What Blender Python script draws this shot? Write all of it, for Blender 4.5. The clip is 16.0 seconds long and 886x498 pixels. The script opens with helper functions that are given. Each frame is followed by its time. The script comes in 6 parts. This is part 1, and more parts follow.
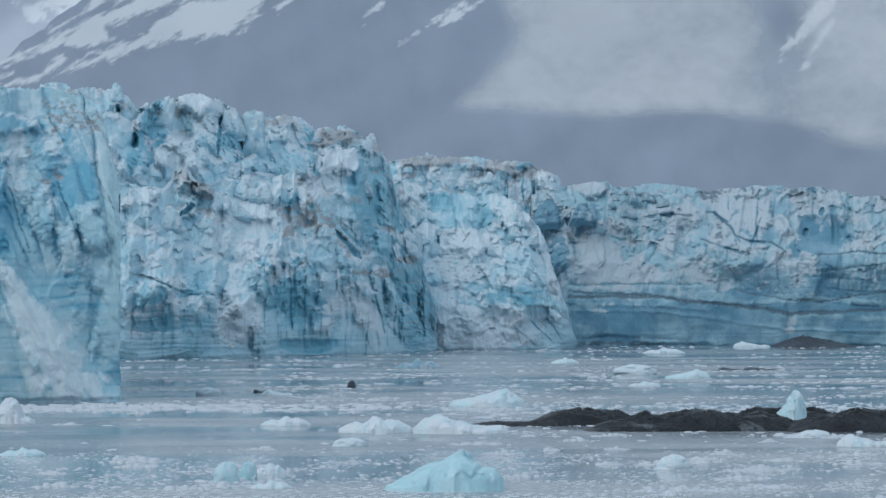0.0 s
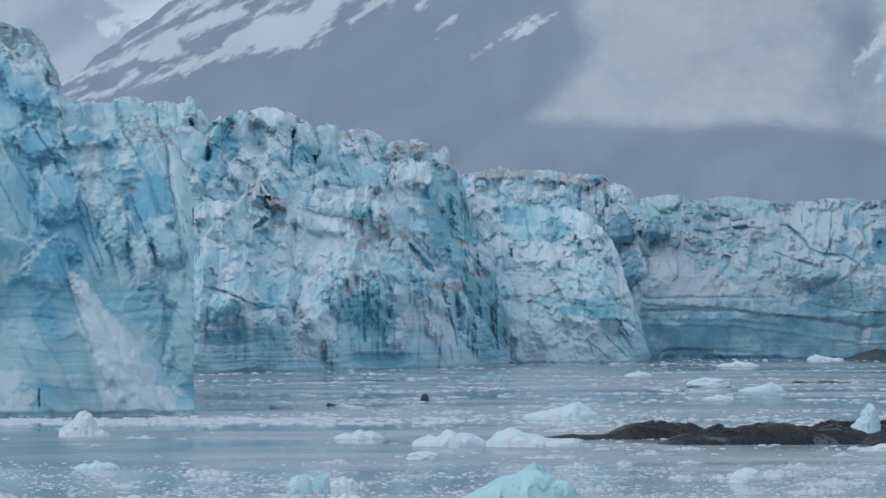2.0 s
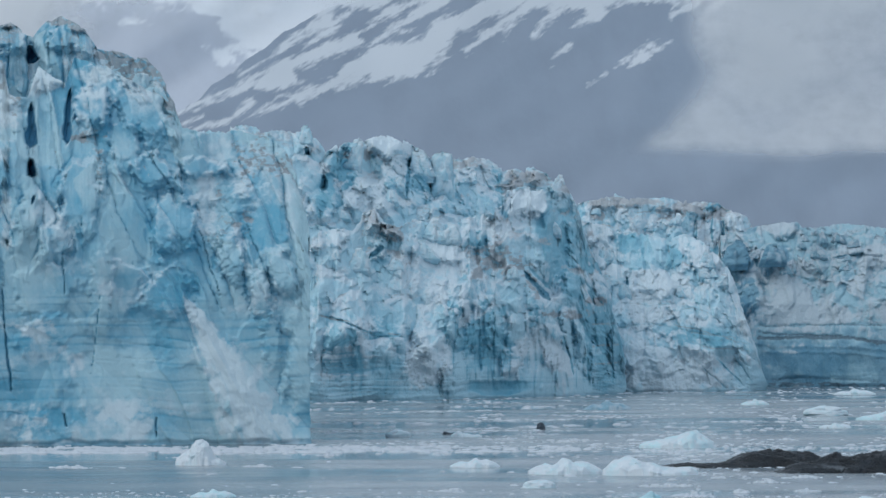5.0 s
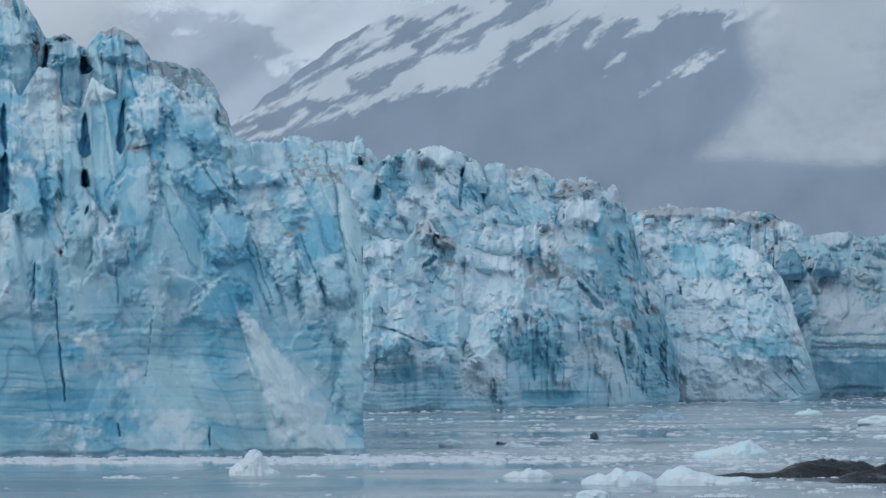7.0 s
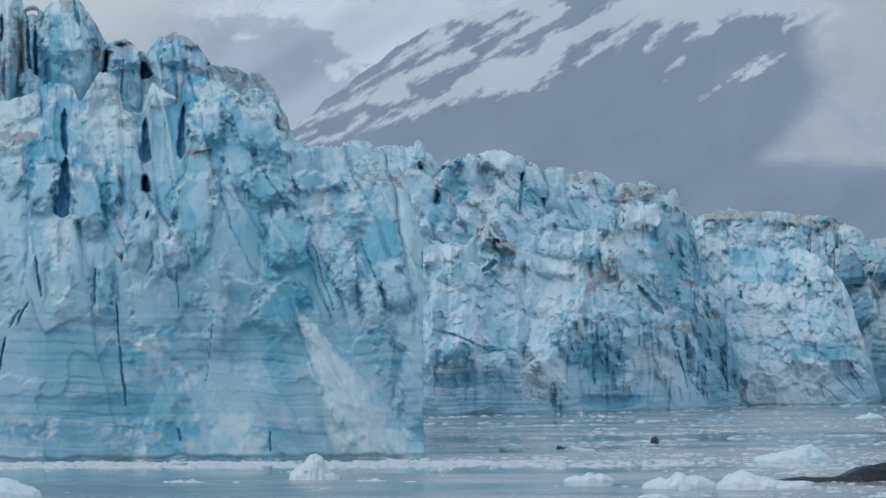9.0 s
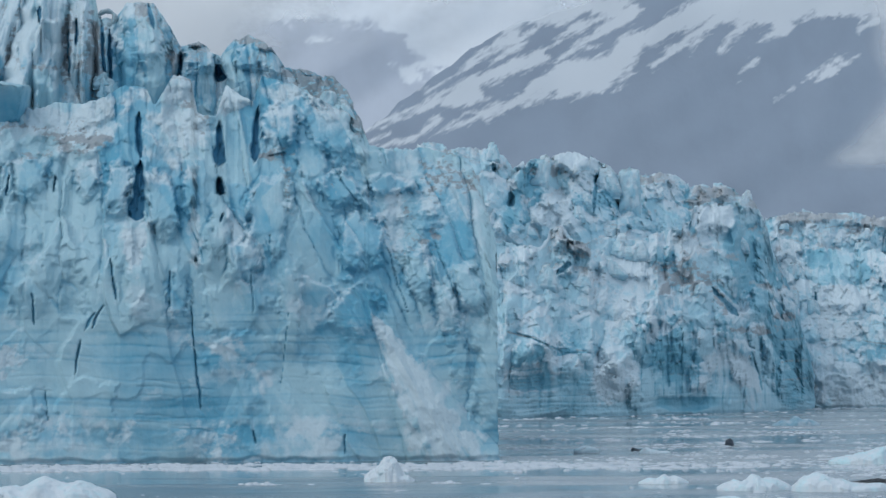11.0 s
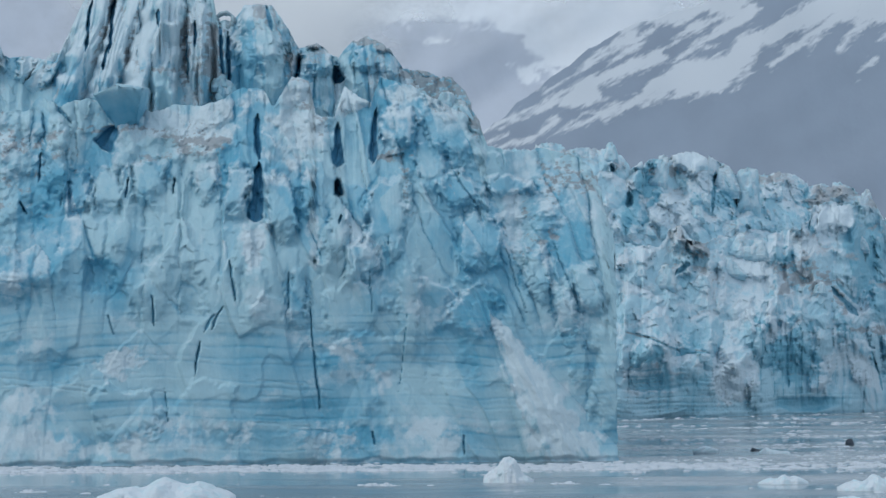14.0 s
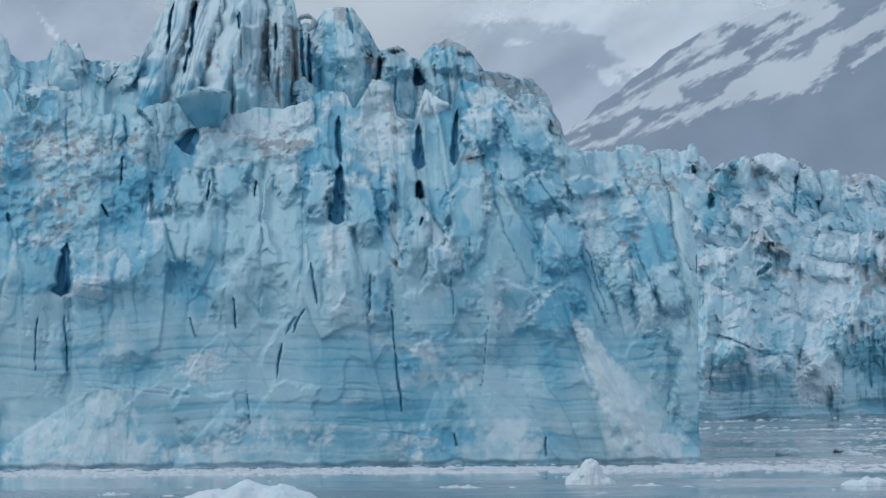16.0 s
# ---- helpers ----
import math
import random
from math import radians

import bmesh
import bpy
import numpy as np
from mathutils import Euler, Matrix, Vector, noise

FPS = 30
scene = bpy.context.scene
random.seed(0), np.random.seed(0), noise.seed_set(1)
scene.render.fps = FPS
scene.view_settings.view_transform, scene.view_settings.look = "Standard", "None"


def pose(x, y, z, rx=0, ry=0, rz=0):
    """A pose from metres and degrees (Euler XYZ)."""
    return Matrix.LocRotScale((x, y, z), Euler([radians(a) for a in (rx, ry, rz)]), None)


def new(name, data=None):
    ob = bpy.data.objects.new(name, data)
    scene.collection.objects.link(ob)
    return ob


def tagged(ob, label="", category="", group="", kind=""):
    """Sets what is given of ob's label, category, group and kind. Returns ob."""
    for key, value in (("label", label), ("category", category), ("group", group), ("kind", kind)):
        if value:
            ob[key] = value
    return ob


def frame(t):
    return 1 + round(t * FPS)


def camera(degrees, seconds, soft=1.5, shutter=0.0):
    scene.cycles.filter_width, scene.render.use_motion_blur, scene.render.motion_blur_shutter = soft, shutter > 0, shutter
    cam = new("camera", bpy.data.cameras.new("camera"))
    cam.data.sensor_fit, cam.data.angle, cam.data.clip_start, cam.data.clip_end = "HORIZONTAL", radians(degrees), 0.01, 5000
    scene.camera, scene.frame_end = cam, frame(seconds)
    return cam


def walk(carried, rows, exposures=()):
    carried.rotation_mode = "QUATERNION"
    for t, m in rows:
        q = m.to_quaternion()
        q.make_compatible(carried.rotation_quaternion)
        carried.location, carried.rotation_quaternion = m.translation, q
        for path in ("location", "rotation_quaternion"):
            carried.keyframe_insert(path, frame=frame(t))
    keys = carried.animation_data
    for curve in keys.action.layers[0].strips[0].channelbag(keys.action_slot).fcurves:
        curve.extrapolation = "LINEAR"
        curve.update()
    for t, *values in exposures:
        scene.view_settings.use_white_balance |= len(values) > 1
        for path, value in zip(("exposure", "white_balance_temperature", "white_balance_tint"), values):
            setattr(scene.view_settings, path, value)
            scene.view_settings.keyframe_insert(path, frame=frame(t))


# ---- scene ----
# The camera stands on a ship's deck and pans left over the terminus of a tidewater glacier.
# Directions are given as (bearing, rise) in steps of 1/F radian, right and up from the world's +y at eye height.
F, EYE = 6500.0, 22.0
cam = camera(2 * math.degrees(math.atan(784 / F)), 16.0)
TURNS = [  # seconds, yaw to the left, pitch up
    (0.0, -4.2091, 0.8727), (0.5, -3.9105, 0.9058), (1.0, -3.6553, 0.9491), (1.5, -3.3404, 1.0124), (2.0, -3.0702, 1.0798),
    (2.5, -2.7916, 1.1475), (3.0, -2.4608, 1.2276), (3.5, -2.1769, 1.2986), (4.0, -1.8394, 1.3821), (6.5, -0.6404, 1.6578),
    (7.0, -0.4379, 1.6840), (7.5, -0.2113, 1.7116), (8.0, 0.0000, 1.7258), (8.5, 0.2539, 1.7397), (9.0, 0.4983, 1.7536),
    (11.5, 1.9510, 1.7995), (12.0, 2.2505, 1.8017), (12.5, 2.5892, 1.7999), (13.0, 2.8817, 1.8071), (13.5, 3.2130, 1.8116),
    (14.0, 3.5031, 1.8164), (14.5, 3.8654, 1.8279), (15.0, 4.1622, 1.8363), (15.5, 4.4513, 1.8460), (16.0, 4.7713, 1.8595),
]


def lean_at(yaw):
    """The slight lean that grows with the pan."""
    s = (yaw + 4.2) / 9.0
    return -0.03 - 0.26 * s - 0.27 * s * s


walk(cam, [(t, pose(0, 0, EYE, 0, 0, yaw) @ pose(0, 0, 0, 90 + pitch) @ pose(0, 0, 0, 0, 0, lean_at(yaw))) for t, yaw, pitch in TURNS],
     exposures=[(0.0, 0.0), (16.0, 0.0)])

# ---- light: an overcast day ----
SUN_EL, SUN_AZ = 46, 52
world = bpy.data.worlds.new("overcast")
scene.world = world
world.use_nodes = True
wt = world.node_tree
bg = wt.nodes["Background"]
sky = wt.nodes.new("ShaderNodeTexSky")
sky.sky_type, sky.sun_disc = "NISHITA", False
sky.sun_elevation, sky.sun_rotation = radians(SUN_EL), radians(180 + SUN_AZ)
sky.dust_density = 3.0
mixw = wt.nodes.new("ShaderNodeMix")
mixw.data_type = "RGBA"
mixw.inputs[0].default_value = 0.72
mixw.inputs[7].default_value = (6.2, 7.45, 8.75, 1)
wt.links.new(sky.outputs[0], mixw.inputs[6])
wt.links.new(mixw.outputs[2], bg.inputs[0])
bg.inputs[1].default_value = 0.103
sun = new("sun", bpy.data.lights.new("sun", "SUN"))
sun.data.energy, sun.data.angle, sun.data.color = 0.6, radians(40), (1.0, 0.97, 0.93)
sun.matrix_world = pose(0, 0, 300, 90 - SUN_EL, 0, -SUN_AZ)


# ---- noise on arrays ----
def hash2(ix, iy, seed):
    n = (ix.astype(np.int64) * 374761393 + iy.astype(np.int64) * 668265263 + seed * 1442695041) & 0x7FFFFFFF
    n = ((n ^ (n >> 13)) * 1274126177) & 0x7FFFFFFF
    n = ((n ^ (n >> 15)) * 2246822519) & 0x7FFFFFFF
    return ((n ^ (n >> 16)) & 0xFFFFF) / 1048575.0


def lattice(ix, iy, margin=1):
    """A rectangle of lattice points that holds all of ix, iy, and their places in it."""
    x0, y0 = int(ix.min()) - margin, int(iy.min()) - margin
    nx, ny = int(ix.max()) - x0 + margin + 1, int(iy.max()) - y0 + margin + 1
    gx, gy = np.meshgrid(np.arange(x0, x0 + nx), np.arange(y0, y0 + ny))
    return gx.ravel(), gy.ravel(), ((iy - y0) * nx + (ix - x0)).astype(np.int64), nx


def vnoise(x, y, seed=0):
    """Smooth noise between -1 and 1."""
    x, y = np.broadcast_arrays(np.asarray(x, float), np.asarray(y, float))
    ix, iy = np.floor(x), np.floor(y)
    fx, fy = x - ix, y - iy
    u, v = fx * fx * fx * (fx * (fx * 6 - 15) + 10), fy * fy * fy * (fy * (fy * 6 - 15) + 10)
    gx, gy, k, nx = lattice(ix, iy)
    a = hash2(gx, gy, seed) * 2 * np.pi
    ca, sa = np.cos(a), np.sin(a)

    def g(ox, oy):
        j = k + oy * nx + ox
        return ca[j] * (fx - ox) + sa[j] * (fy - oy)
    return 1.5 * ((g(0, 0) * (1 - u) + g(1, 0) * u) * (1 - v) + (g(0, 1) * (1 - u) + g(1, 1) * u) * v)


def fbm(x, y, seed=0, octaves=4, gain=0.5):
    total, amp = 0.0, 1.0
    for k in range(octaves):
        total = total + amp * vnoise(x * 2.03 ** k, y * 2.03 ** k, seed + 17 * k)
        amp *= gain
    return total


def cells(x, y, seed=0):
    """The nearest cell of a jittered lattice: distance to its edge, offsets from its middle and three random numbers of it."""
    ix, iy = np.floor(x), np.floor(y)
    best, second = np.full(x.shape, 9.0), np.full(x.shape, 9.0)
    ox, oy, bx, by = (np.zeros(x.shape) for _ in range(4))
    for dx in (-1, 0, 1):
        for dy in (-1, 0, 1):
            cx, cy = ix + dx, iy + dy
            px = cx + 0.1 + 0.8 * hash2(cx, cy, seed)
            py = cy + 0.1 + 0.8 * hash2(cx, cy, seed + 7)
            dd = np.hypot(x - px, y - py)
            near = dd < best
            second = np.where(near, best, np.minimum(second, dd))
            best = np.where(near, dd, best)
            ox, oy = np.where(near, x - px, ox), np.where(near, y - py, oy)
            bx, by = np.where(near, cx, bx), np.where(near, cy, by)
    return second - best, ox, oy, hash2(bx, by, seed + 31), hash2(bx, by, seed + 53), hash2(bx, by, seed + 71)


def smooth(a, b, x):
    t = np.clip((x - a) / (b - a), 0, 1)
    return t * t * (3 - 2 * t)


def pairs(flat):
    a = np.array(flat, float).reshape(-1, 2)
    return a[:, 0], a[:, 1]


def grid_object(name, xyz, masks, mat, parent=None):
    """A sheet of quads from an array of rows x columns x 3, with a colour layer of masks."""
    r, c = xyz.shape[:2]
    me = bpy.data.meshes.new(name)
    k = np.arange(r * c).reshape(r, c)
    quads = np.stack([k[:-1, :-1], k[:-1, 1:], k[1:, 1:], k[1:, :-1]], -1).reshape(-1, 4)
    me.vertices.add(r * c)
    me.vertices.foreach_set("co", xyz.reshape(-1).astype(np.float32))
    me.loops.add(quads.size)
    me.loops.foreach_set("vertex_index", quads.reshape(-1).astype(np.int32))
    me.polygons.add(len(quads))
    me.polygons.foreach_set("loop_start", np.arange(0, quads.size, 4, dtype=np.int32))
    me.update(calc_edges=True)
    me.shade_smooth()
    if masks is not None:
        layer = me.color_attributes.new("masks", "FLOAT_COLOR", "POINT")
        rgba = np.zeros((r * c, 4), np.float32)
        for i, m in enumerate(masks):
            rgba[:, i] = np.clip(m, 0, 1).reshape(-1)
        layer.data.foreach_set("color", rgba.reshape(-1))
    me.materials.append(mat)
    ob = new(name, me)
    ob.parent = parent
    return ob


# ---- materials ----
class Nodes:
    """Short words for building a node material."""

    def __init__(self, name):
        self.mat = bpy.data.materials.new(name)
        self.mat.use_nodes = True
        self.t = self.mat.node_tree
        self.bsdf = self.t.nodes["Principled BSDF"]
        self.pos = self.add("ShaderNodeNewGeometry").outputs["Position"]

    def add(self, kind):
        return self.t.nodes.new(kind)

    def put(self, socket, value):
        if isinstance(value, (int, float, tuple)):
            socket.default_value = value
        else:
            self.t.links.new(value, socket)

    def noise(self, size, detail=4.0, stretch=(1, 1, 1), rough=0.55, vec=None):
        m = self.add("ShaderNodeMapping")
        m.inputs["Scale"].default_value = tuple(1 / (size * s) for s in stretch)
        self.put(m.inputs["Vector"], self.pos if vec is None else vec)
        n = self.add("ShaderNodeTexNoise")
        n.inputs["Scale"].default_value, n.inputs["Detail"].default_value = 1.0, detail
        n.inputs["Roughness"].default_value = rough
        self.put(n.inputs["Vector"], m.outputs[0])
        return n.outputs["Fac"]

    def ramp(self, value, lo, hi, a=0.0, b=1.0):
        n = self.add("ShaderNodeMapRange")
        n.interpolation_type = "SMOOTHSTEP"
        for i, v in enumerate((value, lo, hi, a, b)):
            self.put(n.inputs[i], v)
        return n.outputs[0]

    def calc(self, op, a, b=0.0):
        n = self.add("ShaderNodeMath")
        n.operation = op
        self.put(n.inputs[0], a)
        self.put(n.inputs[1], b)
        return n.outputs[0]

    def mix(self, fac, a, b, how="MIX"):
        n = self.add("ShaderNodeMix")
        n.data_type, n.blend_type = "RGBA", how
        self.put(n.inputs[0], fac)
        self.put(n.inputs[6], a if not isinstance(a, tuple) else (*a, 1))
        self.put(n.inputs[7], b if not isinstance(b, tuple) else (*b, 1))
        return n.outputs[2]

    def masks(self):
        a = self.add("ShaderNodeAttribute")
        a.attribute_name = "masks"
        s = self.add("ShaderNodeSeparateColor")
        self.put(s.inputs[0], a.outputs["Color"])
        return [s.outputs[0], s.outputs[1], s.outputs[2], a.outputs["Alpha"]]

    def bump(self, height, strength, distance, after=None):
        b = self.add("ShaderNodeBump")
        b.inputs["Strength"].default_value, b.inputs["Distance"].default_value = strength, distance
        self.put(b.inputs["Height"], height)
        if after is not None:
            self.put(b.inputs["Normal"], after)
        return b.outputs[0]

    def done(self, colour, rough, normal=None, ior=1.31):
        self.put(self.bsdf.inputs["Base Color"], colour if not isinstance(colour, tuple) else (*colour, 1))
        self.put(self.bsdf.inputs["Roughness"], rough)
        self.bsdf.inputs["IOR"].default_value = ior
        if normal is not None:
            self.put(self.bsdf.inputs["Normal"], normal)
        return self.mat


def ice_material(name, grain, relief=0.55, pale=(0.34, 0.61, 0.71), deep=(0.10, 0.37, 0.53), white=(0.66, 0.76, 0.81), dirty=(0.275, 0.305, 0.33), recess_blue=(0.05, 0.20, 0.33), speck=1.0):
    """Glacier ice: pale blue, with white crumbly parts (red mask), debris (green mask), dense blue ice and some painted
    shade (blue mask) and the dark blue of crevasses, part ice colour, part shade painted in (fourth mask).
    """
    n = Nodes(name)
    m = n.masks()
    big, mid, fine = n.noise(grain * 9, 5), n.noise(grain * 2.2, 5, (1, 1, 1.5)), n.noise(grain * 0.6, 4)
    streak = n.noise(grain * 2.0, 5, (0.8, 0.8, 2.5))
    col = n.mix(n.ramp(n.calc("ADD", m[2], n.calc("MULTIPLY", n.calc("SUBTRACT", streak, 0.5), 0.4)), 0.15, 0.95), pale, deep)
    col = n.mix(n.ramp(big, 0.35, 0.75, 0.0, 0.35), col, (0.46, 0.67, 0.76))
    crumbs = n.noise(grain * 0.9, 6, (1, 1, 1.3), 0.7)
    w = n.calc("ADD", m[0], n.calc("ADD", n.calc("MULTIPLY", n.calc("SUBTRACT", mid, 0.5), 0.8), n.calc("MULTIPLY", n.calc("SUBTRACT", crumbs, 0.5), speck)))
    col = n.mix(n.ramp(w, 0.1, 0.95), col, white)
    d = n.calc("ADD", m[1], n.calc("MULTIPLY", n.calc("SUBTRACT", fine, 0.5), 1.0))
    col = n.mix(n.ramp(d, 0.35, 0.9, 0.0, 0.85), col, dirty)
    col = n.mix(n.ramp(fine, 0.3, 0.7, 0.12, 0.0), col, (0.30, 0.42, 0.48))
    col = n.mix(n.ramp(m[3], 0.1, 0.9), col, recess_blue)
    nor = n.bump(mid, relief, grain * 0.8)
    nor = n.bump(fine, relief * 0.9, grain * 0.3, nor)
    return n.done(col, 0.5, nor)


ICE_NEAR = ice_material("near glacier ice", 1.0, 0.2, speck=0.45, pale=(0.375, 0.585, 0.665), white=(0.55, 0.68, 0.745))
ICE_MID = ice_material("crumbled glacier ice", 1.6, pale=(0.43, 0.665, 0.765), deep=(0.17, 0.45, 0.58), white=(0.62, 0.735, 0.80), dirty=(0.36, 0.385, 0.41), recess_blue=(0.12, 0.32, 0.43))
ICE_FAR = ice_material("far glacier ice", 2.0, pale=(0.275, 0.465, 0.55), deep=(0.10, 0.26, 0.37), white=(0.45, 0.545, 0.605), dirty=(0.085, 0.14, 0.185), recess_blue=(0.10, 0.24, 0.33))
BRASH_N = Nodes("brash ice")
BRASH = BRASH_N.done(BRASH_N.mix(BRASH_N.noise(3, 3), (0.42, 0.50, 0.57), (0.68, 0.73, 0.78)), 0.6, BRASH_N.bump(BRASH_N.noise(0.2, 3), 0.4, 0.05))
ICE_BERG = ice_material("iceberg ice", 0.3, pale=(0.50, 0.74, 0.80), deep=(0.20, 0.50, 0.60), white=(0.64, 0.715, 0.77))


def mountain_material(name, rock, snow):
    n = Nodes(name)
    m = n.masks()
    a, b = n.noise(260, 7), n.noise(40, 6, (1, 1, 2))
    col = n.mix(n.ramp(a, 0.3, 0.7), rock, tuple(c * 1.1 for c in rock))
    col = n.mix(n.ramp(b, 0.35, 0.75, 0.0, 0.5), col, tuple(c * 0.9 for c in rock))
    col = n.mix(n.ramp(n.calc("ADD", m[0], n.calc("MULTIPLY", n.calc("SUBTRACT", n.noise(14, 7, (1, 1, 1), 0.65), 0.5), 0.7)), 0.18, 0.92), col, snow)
    return n.done(col, 0.9, n.bump(b, 0.15, 8))


# the haze of distance is put into both rock colours as pale blue-grey
HAZY_SLOPE = mountain_material("hazy mountain rock and snow", (0.275, 0.335, 0.415), (0.605, 0.66, 0.715))
HAZY_FAR = mountain_material("hazy distant rock and snow", (0.485, 0.535, 0.61), (0.74, 0.79, 0.84))


def water_material():
    n = Nodes("silty sea water")
    a, b = n.noise(30, 4, (4, 1, 1)), n.noise(1.6, 4, (2.2, 1, 1))
    col = n.mix(n.ramp(a, 0.35, 0.65), (0.22, 0.275, 0.308), (0.15, 0.208, 0.248))
    sep = n.add("ShaderNodeSeparateXYZ")
    n.put(sep.inputs[0], n.pos)
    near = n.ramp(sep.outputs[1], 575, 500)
    drift = n.ramp(n.calc("ADD", n.noise(55, 6, (1.6, 1, 1), 0.6), n.calc("MULTIPLY", near, 0.16)), 0.42, 0.66)
    specks = n.ramp(n.noise(0.75, 5, (1.9, 1, 1), 0.62), 0.47, 0.60)
    slush = n.calc("MULTIPLY", drift, specks)
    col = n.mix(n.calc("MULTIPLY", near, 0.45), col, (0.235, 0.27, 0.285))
    col = n.mix(slush, col, (0.57, 0.60, 0.625))
    ripple = n.ramp(n.noise(90, 4, (2.5, 1, 1)), 0.4, 0.6)
    return n.done(col, n.ramp(ripple, 0.0, 1.0, 0.07, 0.25), n.bump(b, 0.12, 0.2), 1.33)


WATER = water_material()


def islet_material(name, dark, light, raised_light):
    n = Nodes(name)
    a, b = n.noise(3.0, 6), n.noise(0.5, 5)
    m = n.masks()
    col = n.mix(n.ramp(a, 0.35, 0.65), dark, light)
    # paler streaks by the red mask; on rock they carry painted ridge highlights
    col = n.mix(n.ramp(n.calc("ADD", m[0], n.calc("MULTIPLY", n.calc("SUBTRACT", b, 0.5), 1.2)), 0.45, 0.95, 0, 0.75), col, raised_light)
    return n.done(col, n.ramp(a, 0.3, 0.7, 0.28, 0.6), n.bump(b, 1.0, 0.6, n.bump(a, 0.9, 2.0)), 1.45)


ISLET = islet_material("wet dark rock", (0.005, 0.009, 0.013), (0.021, 0.030, 0.040), (0.15, 0.18, 0.205))
MORAINE = islet_material("brown moraine gravel", (0.044, 0.066, 0.090), (0.066, 0.092, 0.122), (0.092, 0.122, 0.152))


def cloud_material(name, size, lo, hi, strength):
    """A soft veil of cloud: white droplets whose cover follows noise and the red mask."""
    n = Nodes(name)
    m = n.masks()
    a = n.noise(size, 7, (1.3, 1, 0.9), 0.55)
    a2 = n.noise(size * 0.4, 6, (1.3, 1, 0.9), 0.6)
    cover = n.calc("ADD", m[0], n.calc("ADD", n.calc("MULTIPLY", n.calc("SUBTRACT", a, 0.5), 1.3), n.calc("MULTIPLY", n.calc("SUBTRACT", a2, 0.5), 0.9)))
    alpha = n.ramp(cover, lo, hi, 0.0, strength)
    alpha = n.calc("MULTIPLY", alpha, n.ramp(m[0], 0.0, 0.12))
    n.put(n.bsdf.inputs["Alpha"], alpha)
    return n.done((0.88, 0.90, 0.92), 1.0)


CLOUD = cloud_material("cloud droplets", 110, 0.05, 1.25, 0.72)
MIST = cloud_material("mist droplets", 160, 0.0, 0.8, 0.9)


# ---- water ----
def plane(name, x0, x1, y0, y1, z, mat, nx=2, ny=2):
    x, y = np.meshgrid(np.linspace(x0, x1, nx), np.linspace(y0, y1, ny))
    return grid_object(name, np.stack([x, y, np.full_like(x, z)], -1), None, mat)


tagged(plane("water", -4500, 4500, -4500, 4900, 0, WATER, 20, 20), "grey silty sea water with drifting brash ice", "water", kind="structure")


# ---- ice cliffs ----
def facets(x, y, seed, k=9.0, steep=1.0):
    """Broken ice: flat facets of random set-back and tilt that meet in soft edges. Also a random number that goes with each facet."""
    x, y = np.broadcast_arrays(x, y)
    ix, iy = np.floor(x), np.floor(y)
    gx, gy, at, nx = lattice(ix, iy)
    px, py = gx + 0.1 + 0.8 * hash2(gx, gy, seed), gy + 0.1 + 0.8 * hash2(gx, gy, seed + 7)
    r1, r2, r3 = hash2(gx, gy, seed + 31), hash2(gx, gy, seed + 53), hash2(gx, gy, seed + 71)
    back, tx, ty = (r1 - 0.5) * 1.7, (r2 - 0.5) * 2.4 * steep, (r3 - 0.5) * (1.3 + 0.5 * (steep == 1))
    total, weight, tone = np.zeros(x.shape), np.full(x.shape, 1e-90), np.zeros(x.shape)
    for dx in (-1, 0, 1):
        for dy in (-1, 0, 1):
            j = at + dy * nx + dx
            ox, oy = x - px[j], y - py[j]
            w = np.exp(-k * (ox * ox + oy * oy) * 1.6)
            total += w * (back[j] + ox * tx[j] + oy * ty[j])
            tone += w * r2[j]
            weight += w
    return total / weight, tone / weight


class Marks:
    """What sets one ice front apart, each mark at its bearing and rise:
    gap: from and to, width, depth in metres; patch: middle, half width, half height, lean, which mask, how much;
    block: middle, half width, half height, lean, metres proud; slab: the same with a flat face that turns to the side and tips back, and its whiteness, blueness and dirt;
    fan of flutes: middle, half width, half height, lean, their width, their depth in metres;
    cone of fallen ice: tip, middle of the foot, half width of the foot, whiteness, metres proud;
    plain, an unbroken face: middle, half width, half height, lean; heap of broken ice: middle, half width, half height;
    line along a layer: thickness, whiteness (below 0: dark debris), and (bearing, rise) pairs."""

    def __init__(self):
        self.gaps, self.patches, self.blocks, self.slabs, self.fans, self.cones, self.plains, self.lines, self.heaps = ([] for _ in range(9))

    def gap(self, *a):
        self.gaps.append(a)

    def patch(self, *a):
        self.patches.append(a)

    def block(self, *a):
        self.blocks.append(a)

    def slab(self, u, v, ru, rv, lean=0.0, proud=3.0, turn=0.0, tip=0.0, white=0.0, blue=0.0, dirt=0.0):
        self.slabs.append((u, v, ru, rv, lean, proud, turn, tip, white, blue, dirt))

    def fan(self, *a):
        self.fans.append(a)

    def cone(self, *a):
        self.cones.append(a)

    def plain(self, *a):
        self.plains.append(a)

    def line(self, *a):
        self.lines.append(a)

    def heap(self, *a):
        self.heaps.append(a)


def blur(a, n):
    """Box blur over 2 n + 1 rows and columns."""
    for axis in (0, 1):
        pad = [(0, 0), (0, 0)]
        pad[axis] = (n + 1, n)
        c = np.cumsum(np.pad(a, pad, mode="edge"), axis=axis)
        a = (np.take(c, range(2 * n + 1, c.shape[axis]), axis) - np.take(c, range(0, c.shape[axis] - 2 * n - 1), axis)) / (2 * n + 1)
    return a


